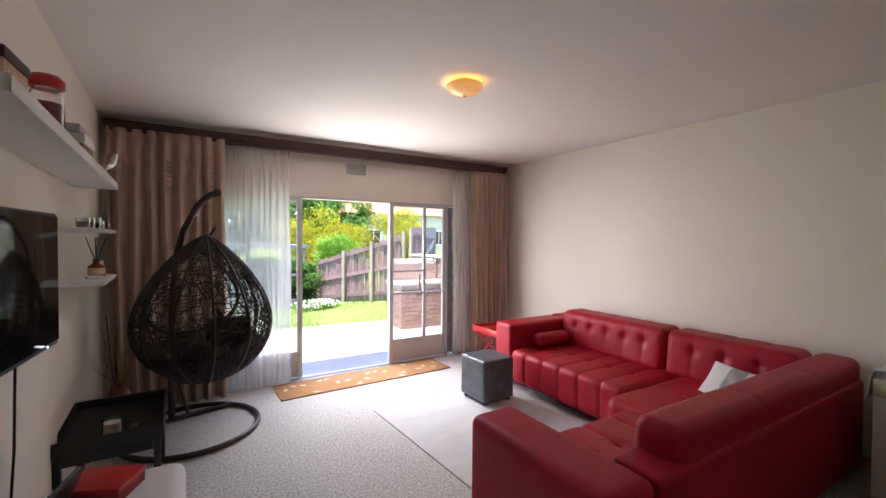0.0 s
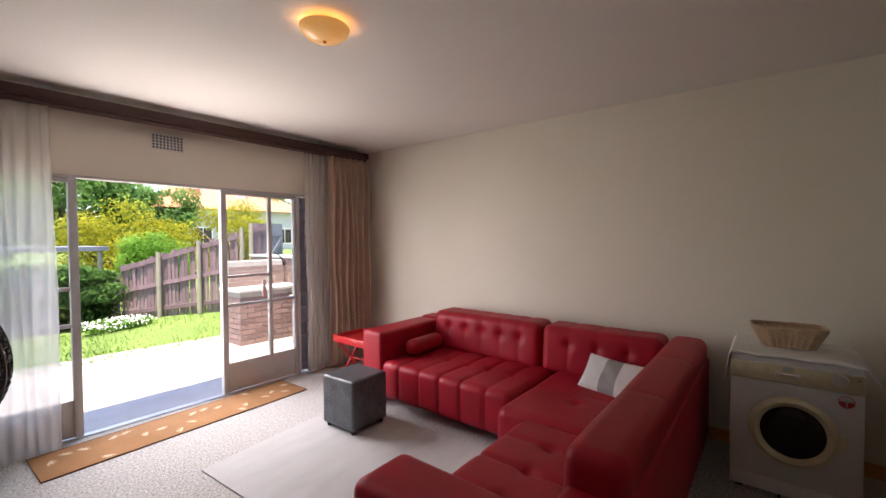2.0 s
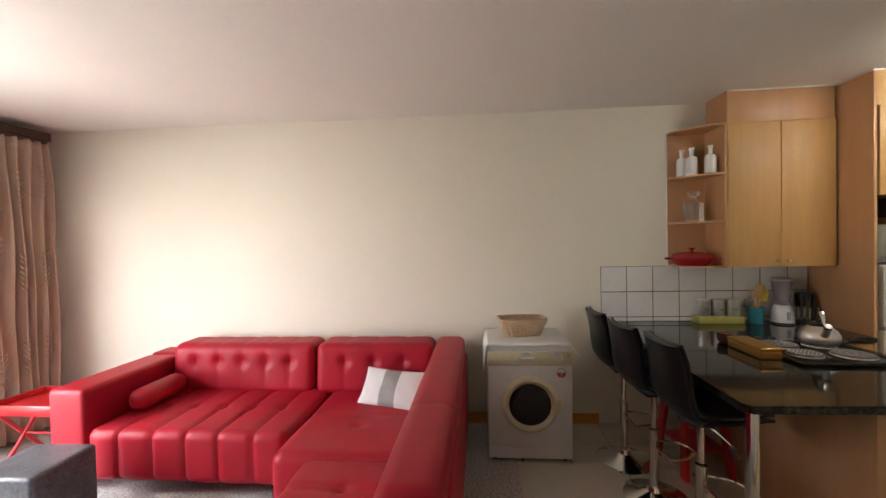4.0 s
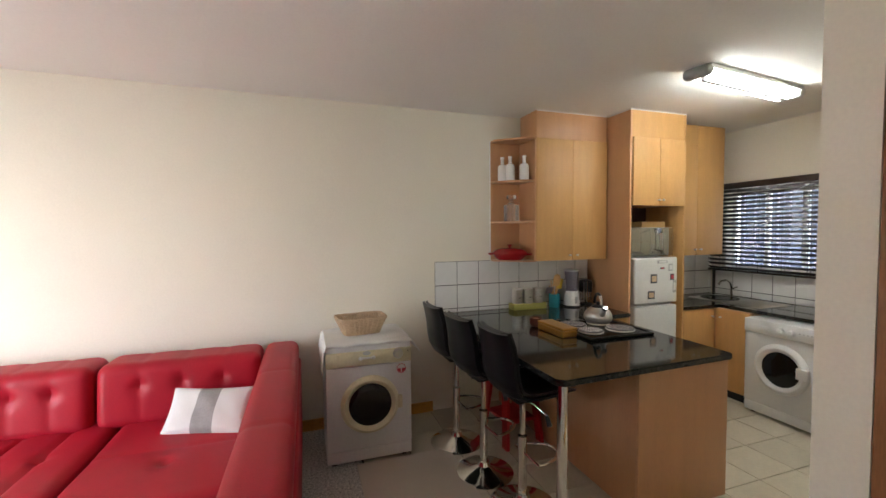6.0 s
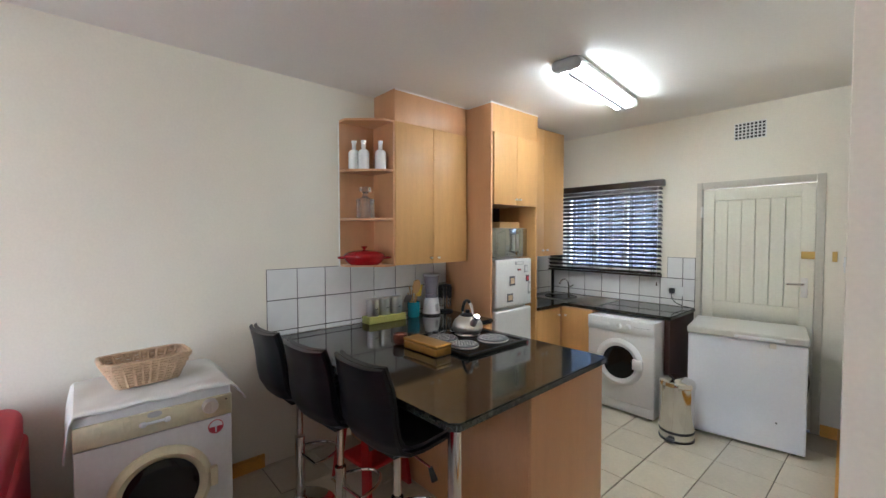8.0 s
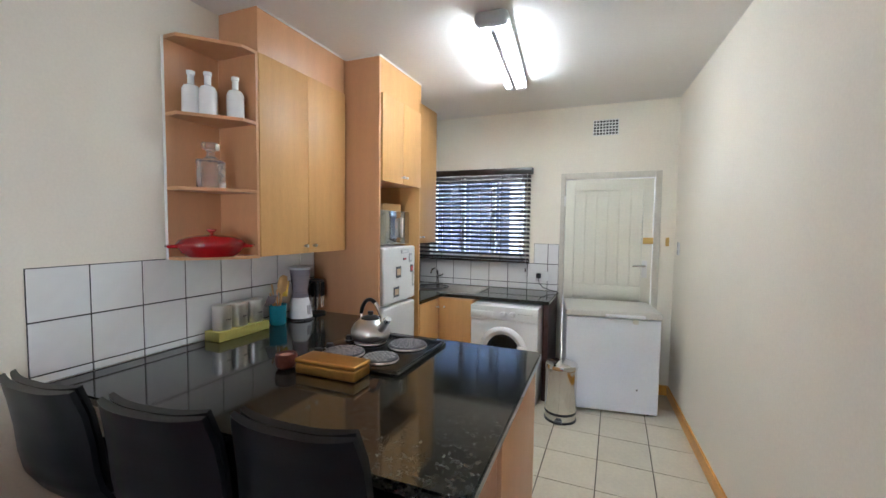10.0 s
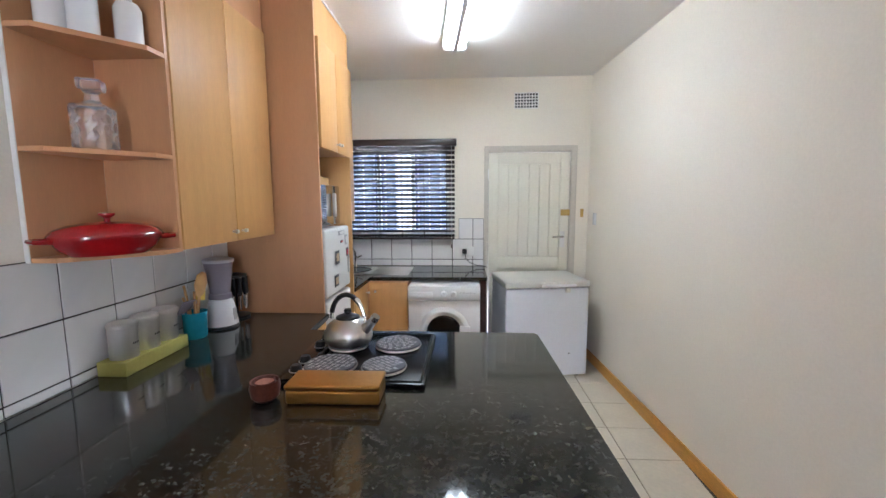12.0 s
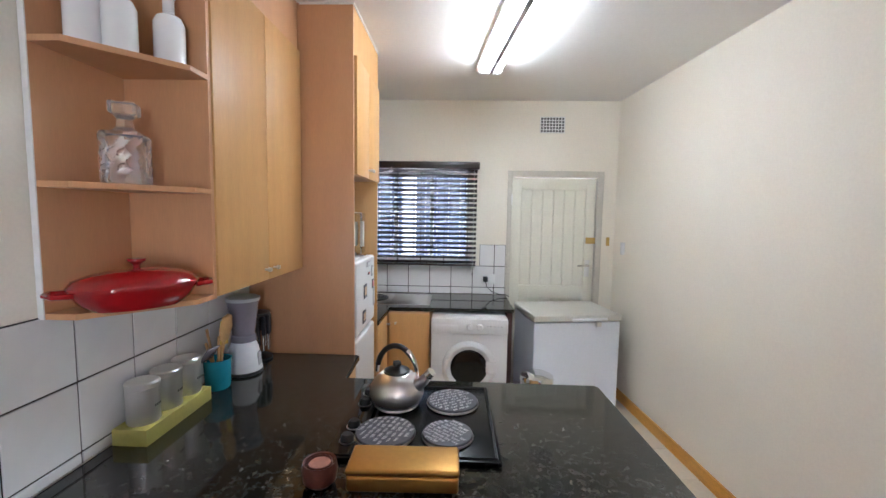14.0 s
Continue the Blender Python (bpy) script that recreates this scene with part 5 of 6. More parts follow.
for x in (-0.52, -0.3, -0.08, 0.14, 0.36, 0.55):
    part("ladder_tape", B(x - 0.0025, x + 0.0025, -0.0265, -0.0255, 0.018, 0.9), M_blind, bl)
    part("ladder_tape", B(x - 0.0025, x + 0.0025, 0.0255, 0.0265, 0.018, 0.9), M_blind, bl)
part("cord", tube(bmesh.new(), [(-0.57, 0.03, 0.9), (-0.572, 0.032, 0.4), (-0.57, 0.03, -0.05)], 0.002, 5), M_cloth, bl)
part("cord_weight", cyl(bmesh.new(), (-0.57, 0.03, -0.085), (-0.57, 0.03, -0.05), 0.007, 0.004), M_darkwood, bl)

kd = thing("door_4", (0, SOUTH, 0), "cream painted boarded kitchen back door, closed", "door")
kd["kind"] = "structure"
part("door_frame", B(2.508, 2.55, -0.10, 0.012, 0, 2.07, 0.004), M_jamb, kd)
part("door_frame", B(1.66, 1.714, -0.10, 0.012, 0, 2.07, 0.004), M_jamb, kd)
part("door_frame", B(1.715, 2.507, -0.10, 0.012, 2.012, 2.07, 0.004), M_jamb, kd)
part("stile", B(2.416, 2.503, -0.065, -0.022, 0.008, 2.006, 0.003), M_doorpaint, kd)
part("stile", B(1.719, 1.806, -0.065, -0.022, 0.008, 2.006, 0.003), M_doorpaint, kd)
for z0, z1 in ((0.008, 0.2), (0.86, 0.985), (1.90, 2.006)):
    part("rail", B(1.807, 2.415, -0.065, -0.0225, z0, z1, 0.003), M_doorpaint, kd)
for k in range(6):
    w = (2.415 - 1.807) / 6
    for z0, z1 in ((0.985, 1.90), (0.2, 0.86)):
        part("board", B(1.807 + k * w + 0.0015, 1.807 + (k + 1) * w - 0.0015, -0.056, -0.036, z0, z1, 0.004, 1), M_doorpaint, kd)
part("back_board", B(1.807, 2.415, -0.0645, -0.0565, 0.2, 1.90), M_doorpaint, kd)
part("lock_plate", B(1.695, 1.80, -0.021, -0.002, 1.395, 1.455, 0.003), M_brass, kd, "brass night latch")
part("handle_plate", B(1.755, 1.80, -0.0215, -0.014, 1.08, 1.24, 0.003), M_steel, kd, "steel handle plate")
part("door_handle", tube(bmesh.new(), [(1.778, -0.015, 1.19), (1.778, 0.03, 1.19), (1.79, 0.034, 1.19), (1.88, 0.03, 1.185)], 0.009, 8), M_chrome, kd, "chrome lever handle")
part("hinge", B(2.503, 2.515, -0.03, 0.014, 1.75, 1.85, 0.002), M_steel, kd)
stk = thing("latch_keeper", (1.60, SOUTH, 1.42), "small brass latch keeper on the wall", "latch")
part("plate", B(-0.015, 0.015, 0.001, 0.014, -0.04, 0.04, 0.002), M_brass, stk)
sw = thing("light_switch", (1.527, -3.27, 1.37), "white wall light switch", "light switch", rz=3.9)
part("plate", B(0.001, 0.010, -0.035, 0.035, -0.055, 0.055, 0.002), M_ceramic, sw)
part("rocker", B(0.0101, 0.014, -0.008, 0.008, -0.014, 0.014, 0.001), M_ceramic, sw)
so = thing("wall_socket", (2.72, SOUTH + 0.0095, 1.04), "white wall socket with a black plug", "socket")
part("plate", B(-0.075, 0.055, 0.001, 0.010, -0.045, 0.05, 0.003), M_ceramic, so)
pl = part("plug", soft(bmesh.new(), 0.0, 0.045, 0.011, 0.05, -0.02, 0.03, 0.008, 0.02), M_black, so, "black plug")
part("cable", tube(bmesh.new(), [(0.02, 0.045, -0.015), (0.01, 0.07, -0.06), (-0.03, 0.09, -0.10), (-0.10, 0.09, -0.125), (-0.17, 0.10, -0.13), (-0.19, 0.14, -0.139)], 0.004, 6), M_black, pl)


# ---- bar stools ----
def bar_stool():
    s = thing("bar_stool", (0, 0, 0), "black leather bar stool on a chrome gas lift", "bar stool", "stools at the peninsula")
    part("base", lathe(bmesh.new(), [(0, 0), (0.20, 0), (0.20, 0.006), (0.17, 0.016), (0.09, 0.035), (0.045, 0.055), (0.035, 0.08), (0, 0.08)], 44), M_chrome, s, "chrome trumpet base")
    part("column", cyl(bmesh.new(), (0, 0, 0.07), (0, 0, 0.42), 0.027, seg=24), M_chrome, s)
    part("collar", cyl(bmesh.new(), (0, 0, 0.415), (0, 0, 0.428), 0.0285, seg=24), M_chrome, s)
    part("piston", cyl(bmesh.new(), (0, 0, 0.44), (0, 0, 0.66), 0.018, seg=20), M_chrome, s)
    part("mounting_plate", B(-0.08, 0.08, -0.08, 0.08, 0.655, 0.668, 0.003), M_black, s)
    lv = part("lever", tube(bmesh.new(), [(0, 0, 0.655), (-0.08, -0.03, 0.635), (-0.15, -0.06, 0.60)], 0.005, 8), M_chrome, s)
    part("grip", cyl(bmesh.new(), (-0.15, -0.06, 0.60), (-0.17, -0.068, 0.545), 0.010, 0.016, seg=12), M_black, lv)
    pts = []
    for t in range(21):
        a = math.pi * (0.0 + t / 20)
        pts.append((0.125 * math.cos(a), -0.03 - 0.20 * math.sin(a), 0.30))
    part("footrest", tube(bmesh.new(), [(0.02, 0.0, 0.33)] + pts + [(-0.02, 0.0, 0.33)], 0.0085, 10), M_chrome, s, "chrome loop footrest")
    # one bent shell: seat running up into the back
    prof = [(-0.23, 0.695), (-0.20, 0.70), (-0.10, 0.688), (0.02, 0.682), (0.10, 0.690), (0.155, 0.720), (0.185, 0.775), (0.198, 0.84), (0.205, 0.92), (0.218, 1.00), (0.238, 1.075)]
    wid = [0.185, 0.195, 0.20, 0.20, 0.198, 0.196, 0.195, 0.192, 0.19, 0.186, 0.172]
    for name, off, thick in (("seat_shell", 0.0, 0.022), ("seat_padding", 0.024, 0.020)):
        bm = bmesh.new()
        rows = []
        n = len(prof)
        dense = []
        for i in range((n - 1) * 4 + 1):
            k, f = min(i // 4, n - 2), (i - 4 * min(i // 4, n - 2)) / 4
            dense.append((prof[k][0] * (1 - f) + prof[k + 1][0] * f, prof[k][1] * (1 - f) + prof[k + 1][1] * f, wid[k] * (1 - f) + wid[k + 1] * f))
        for i, (y, z, w) in enumerate(dense):
            a, b = dense[max(0, i - 1)], dense[min(len(dense) - 1, i + 1)]
            t = Vector((0, b[0] - a[0], b[1] - a[1])).normalized()
            nrm = Vector((0, -t.z, t.y))
            row = []
            for j in range(15):
                u = -1 + j / 7
                curl = 0.030 * abs(u) ** 3
                row.append((Vector((u * (w - off * 0.35), y, z)) + nrm * (off + curl), nrm))
            rows.append(row)
        grids = []
        for side in (0, 1):
            g = [[bm.verts.new(p + nrm * thick * side * (1 - 0.35 * (abs(-1 + j / 7) ** 6))) for j, (p, nrm) in enumerate(row)] for row in rows]
            grids.append(g)
            for r0, r1 in zip(g, g[1:]):
                for j in range(14):
                    bm.faces.new((r0[j], r0[j + 1], r1[j + 1], r1[j]))
        lo_, hi_ = grids
        R = len(rows)
        for i in range(R - 1):
            for j in (0, 14):
                bm.faces.new((lo_[i][j], lo_[i + 1][j], hi_[i + 1][j], hi_[i][j]))
        for i in (0, R - 1):
            for j in range(14):
                bm.faces.new((lo_[i][j], lo_[i][j + 1], hi_[i][j + 1], hi_[i][j]))
        part(name, bm, M_blackleather, s)
    return s


stool = bar_stool()
stool.matrix_world = pose(2.72, -0.14, 0, 0, 0, 3)
copy_thing(stool, pose(3.11, -0.065, 0, 0, 0, 6))
copy_thing(stool, pose(3.55, -0.035, 0, 0, 0, 2))

# red plastic step stool under the worktop
rs = thing("step_stool", (3.50, -0.48, 0), "red plastic step stool under the worktop", "stool", rz=5)
part("top", soft(bmesh.new(), -0.17, 0.17, -0.15, 0.15, 0.42, 0.46, 0.018, 0.06), M_plastic_red, rs)
for sx in (-1, 1):
    for sy in (-1, 1):
        bm = prism(bmesh.new(), [(-0.035, -0.012), (0.035, -0.012), (0.035, 0.012), (-0.035, 0.012)], 0, 0.425)
        for v in bm.verts:
            k = 1 - v.co.z / 0.425
            v.co = Vector((v.co.x + sx * (0.12 + 0.05 * k), v.co.y + sy * (0.125 + 0.03 * k), v.co.z))
        part("leg", bm, M_plastic_red, rs)
part("step", soft(bmesh.new(), -0.15, 0.15, -0.13, 0.13, 0.16, 0.19, 0.012, 0.06), M_plastic_red, rs)

# ---- on the worktop ----
Z = TOP + 0.001
hob = thing("electric_hob", (0, 0, Z), "black electric hob with four plates and knobs", "hob")
M_hob = mat("black hob enamel", (0.006, 0.006, 0.007), 0.22, var=0.2, scale=6, fine=60, bump=0.0, spec=0.25)
part("tray", B(2.875, 3.425, -1.29, -0.745, 0.0, 0.016, 0.006), M_hob, hob)
part("rim", tube(bmesh.new(), [(2.89, -0.76, 0.017), (2.89, -1.275, 0.017), (3.31, -1.275, 0.017), (3.31, -0.76, 0.017)], 0.006, 6, True), M_black, hob)
part("control_strip", B(3.325, 3.42, -1.28, -0.755, 0.0165, 0.022, 0.003), M_darkglass, hob)
for y in (-0.83, -0.92, -1.09, -1.18):
    k = part("knob", lathe(bmesh.new(), [(0, 0.024), (0.016, 0.024), (0.021, 0.016), (0.022, 0)], 20, (3.372, y, 0.022)), M_black, hob, "black control knob")
    part("knob_ring", lathe(bmesh.new(), [(0.0225, 0.0), (0.0265, 0.0), (0.0265, 0.002), (0.0225, 0.002)], 24, (3.372, y, 0.022)), M_steel, k)


def hob_cover(x, y, r, seed):
    t = thing("hob_cover", (x, y, Z + 0.018), "round tin hob cover printed with white script", "hob cover", "covers on the hob", rz=seed * 70)
    part("disc", lathe(bmesh.new(), [(r * 0.985, 0), (r, 0.004), (r, 0.012), (r * 0.97, 0.016), (0, 0.017)], 40), M_slate, t)
    part("edge", lathe(bmesh.new(), [(r, 0.0), (r + 0.003, 0.004), (r + 0.001, 0.010)], 40), M_steel, t, "bright tin edge")
    rng = random.Random(seed)
    for row in range(-4, 5):
        yy = row * r * 0.2
        half = math.sqrt(max(0, r * r * 0.82 - yy * yy))
        x0 = -half
        while x0 < half - 0.02:
            w = rng.uniform(0.012, 0.032)
            bm = bmesh.new()
            n = 9
            hh = rng.uniform(0.004, 0.008)
            tube(bm, [(x0 + w * i / (n - 1), yy + hh * math.sin(i * 2.2 + seed), 0.0172) for i in range(n)], 0.0017, 4)
            for v in bm.verts:
                v.co.z = 0.0172 + (v.co.z - 0.0172) * 0.3
            part("script_stroke", bm, M_print, t)
            x0 += w + rng.uniform(0.005, 0.014)


hob_cover(3.255, -0.880, 0.100, 1)
hob_cover(3.045, -0.880, 0.085, 2)
hob_cover(3.03, -1.125, 0.100, 3)
hob_cover(3.25, -1.110, 0.085, 4)

kt = thing("whistling_kettle", (3.25, -1.11, Z + 0.0355), "brushed steel whistling kettle with black handle", "kettle", rz=-20)
part("body", lathe(bmesh.new(), [(0, 0), (0.085, 0), (0.098, 0.008), (0.106, 0.03), (0.104, 0.055), (0.088, 0.085), (0.06, 0.108), (0.048, 0.114), (0, 0.115)], 44), M_steel, kt)
lidp = part("lid", lathe(bmesh.new(), [(0.052, 0.112), (0.05, 0.120), (0.03, 0.128), (0.012, 0.131), (0, 0.131)], 32), M_black, kt, "black lid")
part("lid_knob", lathe(bmesh.new(), [(0.010, 0.130), (0.017, 0.140), (0.015, 0.152), (0, 0.155)], 20), M_black, lidp)
part("spout", tube(bmesh.new(), [(-0.085, 0, 0.07), (-0.115, 0, 0.095), (-0.135, 0, 0.12)], [0.026, 0.020, 0.017], 16), M_steel, kt)
part("spout_cap", tube(bmesh.new(), [(-0.133, 0, 0.118), (-0.148, 0, 0.135)], [0.020, 0.018], 16), M_chrome, kt, "chrome whistle cap")
arc = [(0.088 * math.cos(a), 0, 0.10 + 0.115 * math.sin(a)) for a in [math.pi * k / 24 for k in range(25)]]
part("handle", tube(bmesh.new(), arc[2:17], 0.011, 12), M_black, kt, "black arched grip")
part("handle_bracket", tube(bmesh.new(), arc[16:25], [0.012, 0.012, 0.011, 0.010, 0.009, 0.008, 0.008, 0.007, 0.006], 10), M_chrome, kt)
part("handle_bracket", tube(bmesh.new(), arc[0:3], 0.008, 10), M_chrome, kt)

tin = thing("gold_tin", (3.165, -0.675, Z), "oblong gold tin box", "tin", rz=1)
part("body", soft(bmesh.new(), -0.155, 0.155, -0.062, 0.062, 0.0, 0.048, 0.010, 0.05), M_goldtin, tin)
part("lid", soft(bmesh.new(), -0.157, 0.157, -0.064, 0.064, 0.0485, 0.068, 0.008, 0.05), M_goldtin, tin)
ch = vessel("candle_holder", (3.40, -0.645, Z), [(0, 0), (0.03, 0), (0.045, 0.015), (0.05, 0.045), (0.046, 0.068), (0.042, 0.066), (0.044, 0.045), (0.036, 0.018), (0, 0.014)], M_brownpot, "mottled red-brown rose candle holder", "candle holder")
part("candle", lathe(bmesh.new(), [(0, 0.015), (0.034, 0.018), (0.041, 0.045), (0.03, 0.062), (0, 0.058)], 18), mat("dusky pink wax", (0.45, 0.20, 0.14), 0.5, var=0.25, scale=25), ch)
for k in range(7):
    a = k * 0.9
    bm = lathe(bmesh.new(), [(0.028 + 0.002 * k, 0.05), (0.036, 0.066), (0.033, 0.067), (0.026, 0.052)], 12)
    bmesh.ops.delete(bm, geom=[f for f in bm.faces if math.cos(math.atan2(f.calc_center_median().y, f.calc_center_median().x) - a) < 0.3], context="FACES")
    part("petal", bm, M_brownpot, ch)

cr = thing("canister_rack", (4.07, -0.965, Z), "olive green wooden rack for steel canisters", "rack")
part("base", B(-0.058, 0.058, -0.175, 0.175, 0.0, 0.055, 0.002), M_lime, cr)
for k in range(3):
    c = thing("steel_canister", (4.07, -0.855 - k * 0.112, Z + 0.0555), "brushed steel canister with small dark lettering", "canister", "canisters in the rack")
    part("body", lathe(bmesh.new(), [(0, 0), (0.047, 0), (0.049, 0.004), (0.049, 0.118), (0, 0.118)], 36), M_polished, c)
    part("lid", lathe(bmesh.new(), [(0.0495, 0.119), (0.051, 0.121), (0.051, 0.135), (0.046, 0.140), (0, 0.141)], 36), M_polished, c)
    for q in range(4):
        a = math.pi + 0.35 - q * 0.17
        part("letter_mark", B(-0.0006, 0.0006, -0.0022, 0.0022, 0.055, 0.063), M_greymark, c).matrix_local = pose(0.0495 * math.cos(a), 0.0495 * math.sin(a), 0, 0, 0, math.degrees(a))

up = vessel("utensil_pot", (4.05, -1.25, Z), [(0, 0), (0.046, 0), (0.052, 0.01), (0.055, 0.12), (0.058, 0.13), (0.053, 0.13), (0.049, 0.012), (0, 0.012)], M_blue, "turquoise glazed pot holding kitchen utensils", "utensil pot", 36)
sp = thing("wooden_spoon", (4.05, -1.25, Z + 0.013), "wooden spoon standing in the pot", "spoon")
sp.scale = (1.5, 1.5, 1.4)
part("handle", tube(bmesh.new(), [(0.0, 0.0, 0), (-0.02, 0.0, 0.14)], 0.005, 8), M_woodspoon, sp)
part("bowl", move(lathe(bmesh.new(), [(0, -0.05), (0.02, -0.035), (0.03, 0), (0.022, 0.035), (0, 0.045)], 16, (0, 0, 0), 0.35, 1.0), pose(-0.028, 0.0, 0.18, 0, -8, 0)), M_woodspoon, sp)
sp2 = thing("spatula", (4.05, -1.25, Z + 0.013), "yellow spatula standing in the pot", "spatula")
sp2.scale = (1.4, 1.4, 1.4)
part("handle", tube(bmesh.new(), [(0.02, -0.01, 0), (0.0, -0.03, 0.13)], 0.005, 8), M_woodspoon, sp2)
part("blade", move(B(-0.004, 0.004, -0.024, 0.024, 0, 0.075, 0.004), pose(0.0, -0.034, 0.115, 12, 0, 0)), M_yellow, sp2, "yellow blade")
for k, (dx, dy) in enumerate(((0.02, 0.045), (-0.03, 0.035), (0.03, 0.02))):
    t = thing("kitchen_utensil", (4.05, -1.25, Z + 0.013), "wooden kitchen utensil leaning in the pot", "utensil")
    t.scale = (1, 1, 1.3)
    part("handle", tube(bmesh.new(), [(0, 0, 0), (dx, dy, 0.15 + 0.02 * k)], [0.004, 0.006], 8), M_woodspoon, t)
wh = thing("slotted_turner", (4.05, -1.25, Z + 0.013), "clear blue-grey plastic turner in the pot", "turner")
part("handle", tube(bmesh.new(), [(0.01, 0.01, 0), (0.02, 0.055, 0.13)], 0.004, 8), M_steel, wh)
part("blade", move(B(-0.035, 0.035, -0.003, 0.003, 0, 0.08, 0.003), pose(0.02, 0.055, 0.12, -35, 0, 80)), M_smoke, wh)

bd = thing("blender", (4.03, -1.435, Z), "white blender with a smoky plastic jug", "blender")
bd.scale = (1.15, 1.15, 1.19)
part("base", lathe(bmesh.new(), [(0, 0), (0.068, 0), (0.07, 0.015), (0.056, 0.10), (0.045, 0.125), (0, 0.127)], 32), M_appl, bd)
part("foot_ring", lathe(bmesh.new(), [(0.071, 0.0), (0.073, 0.004), (0.071, 0.012)], 32), M_black, bd)
part("switch", B(-0.068, -0.060, -0.012, 0.012, 0.03, 0.085, 0.003), M_greyplastic, bd)
part("jug", lathe(bmesh.new(), [(0.038, 0.128), (0.042, 0.15), (0.060, 0.28), (0.062, 0.29), (0.058, 0.29), (0.039, 0.155), (0.0, 0.15)], 32), M_smoke, bd, "smoky plastic jug")
part("jug_collar", lathe(bmesh.new(), [(0.04, 0.126), (0.05, 0.128), (0.048, 0.15), (0.043, 0.155)], 32), M_smoke, bd)
part("lid", lathe(bmesh.new(), [(0.065, 0.290), (0.066, 0.302), (0.05, 0.308), (0.02, 0.312), (0, 0.312)], 32), M_greyplastic, bd, "pale lid")
ks = thing("cutlery_carousel", (4.05, -1.615, Z), "black and chrome cutlery carousel", "cutlery holder")
part("base", lathe(bmesh.new(), [(0, 0), (0.07, 0), (0.07, 0.012), (0.02, 0.02), (0, 0.02)], 28), M_black, ks)
part("stem", cyl(bmesh.new(), (0, 0, 0.02), (0, 0, 0.25), 0.008), M_black, ks)
part("top", lathe(bmesh.new(), [(0, 0.235), (0.06, 0.235), (0.06, 0.245), (0.02, 0.255), (0, 0.256)], 28), M_black, ks)
for k in range(10):
    a = k * math.pi / 5
    x, y = 0.055 * math.cos(a), 0.055 * math.sin(a)
    part("handle", soft(bmesh.new(), x - 0.010, x + 0.010, y - 0.008, y + 0.008, 0.13, 0.232, 0.006, 0.05), M_black, ks)
    part("blade", cyl(bmesh.new(), (x, y, 0.05), (x, y, 0.13), 0.006, 0.007), M_chrome, ks)

# ---- on the corner shelf ----
for x, y in ((4.055, -0.69), (3.99, -0.735), (3.92, -0.84)):
    t = vessel("bottle", (x, y, 2.0905), [(0, 0), (0.040, 0), (0.043, 0.004), (0.043, 0.125), (0.034, 0.145), (0.016, 0.155), (0.016, 0.20), (0.020, 0.205), (0.020, 0.22), (0, 0.22)], M_ceramic, "white glazed ceramic bottle", "bottle", 24)
    t["group"] = "bottles on the top shelf"
dc = thing("decanter", (4.005, -0.755, 1.7225), "square cut-glass whisky decanter with stopper", "decanter", rz=24)
part("body", soft(bmesh.new(), -0.054, 0.054, -0.054, 0.054, 0.0, 0.15, 0.012, 0.010, lambda p, n: p - n * (0.004 * (math.sin(p.z * 300 + (p.x + p.y) * 300) > 0) if 0.025 < p.z < 0.135 else 0)), M_cut, dc)
part("neck", lathe(bmesh.new(), [(0.038, 0.151), (0.022, 0.166), (0.019, 0.190), (0.027, 0.198), (0.0, 0.199)], 20), M_cut, dc)
part("stopper", soft(bmesh.new(), -0.034, 0.034, -0.034, 0.034, 0.201, 0.238, 0.008, 0.02), M_cut, dc, "square glass stopper")
cs = thing("casserole_dish", (3.955, -0.712, 1.3685), "oval red enamelled shallow casserole with lid", "casserole", rz=50)
cs.scale = (1.06, 1.06, 1.14)
part("body", lathe(bmesh.new(), [(0, 0), (0.10, 0.0), (0.128, 0.02), (0.146, 0.05), (0.146, 0.054), (0, 0.05)], 48, (0, 0, 0), 1.0, 0.60), M_redenamel, cs)
ld = part("lid", lathe(bmesh.new(), [(0.150, 0.0545), (0.151, 0.060), (0.138, 0.076), (0.105, 0.089), (0.06, 0.097), (0.02, 0.099), (0, 0.099)], 48, (0, 0, 0), 1.0, 0.62), M_redenamel, cs, "red domed lid")
part("lid_knob", lathe(bmesh.new(), [(0.008, 0.097), (0.009, 0.108), (0.022, 0.118), (0.022, 0.124), (0, 0.125)], 20), M_redenamel, ld)
for s in (-1, 1):
    part("handle", tube(bmesh.new(), [(s * 0.135, 0.035, 0.047), (s * 0.175, 0.032, 0.049), (s * 0.186, 0.0, 0.05), (s * 0.175, -0.032, 0.049), (s * 0.135, -0.035, 0.047)], 0.007, 8), M_redenamel, cs)

# ---- nails in the long wall ----
for y, z in ((2.135, 1.74), (3.06, 1.86)):
    t = thing("wall_nail", (4.145 - y * 0.019, y, z), "small bare steel nail in the plain wall", "nail")
    part("shank", cyl(bmesh.new(), (-0.012, 0, 0), (0.0, 0, 0.001), 0.0022, seg=8), M_steel, t)
    part("head", cyl(bmesh.new(), (-0.014, 0, 0), (-0.012, 0, 0), 0.0045, seg=10), M_steel, t)

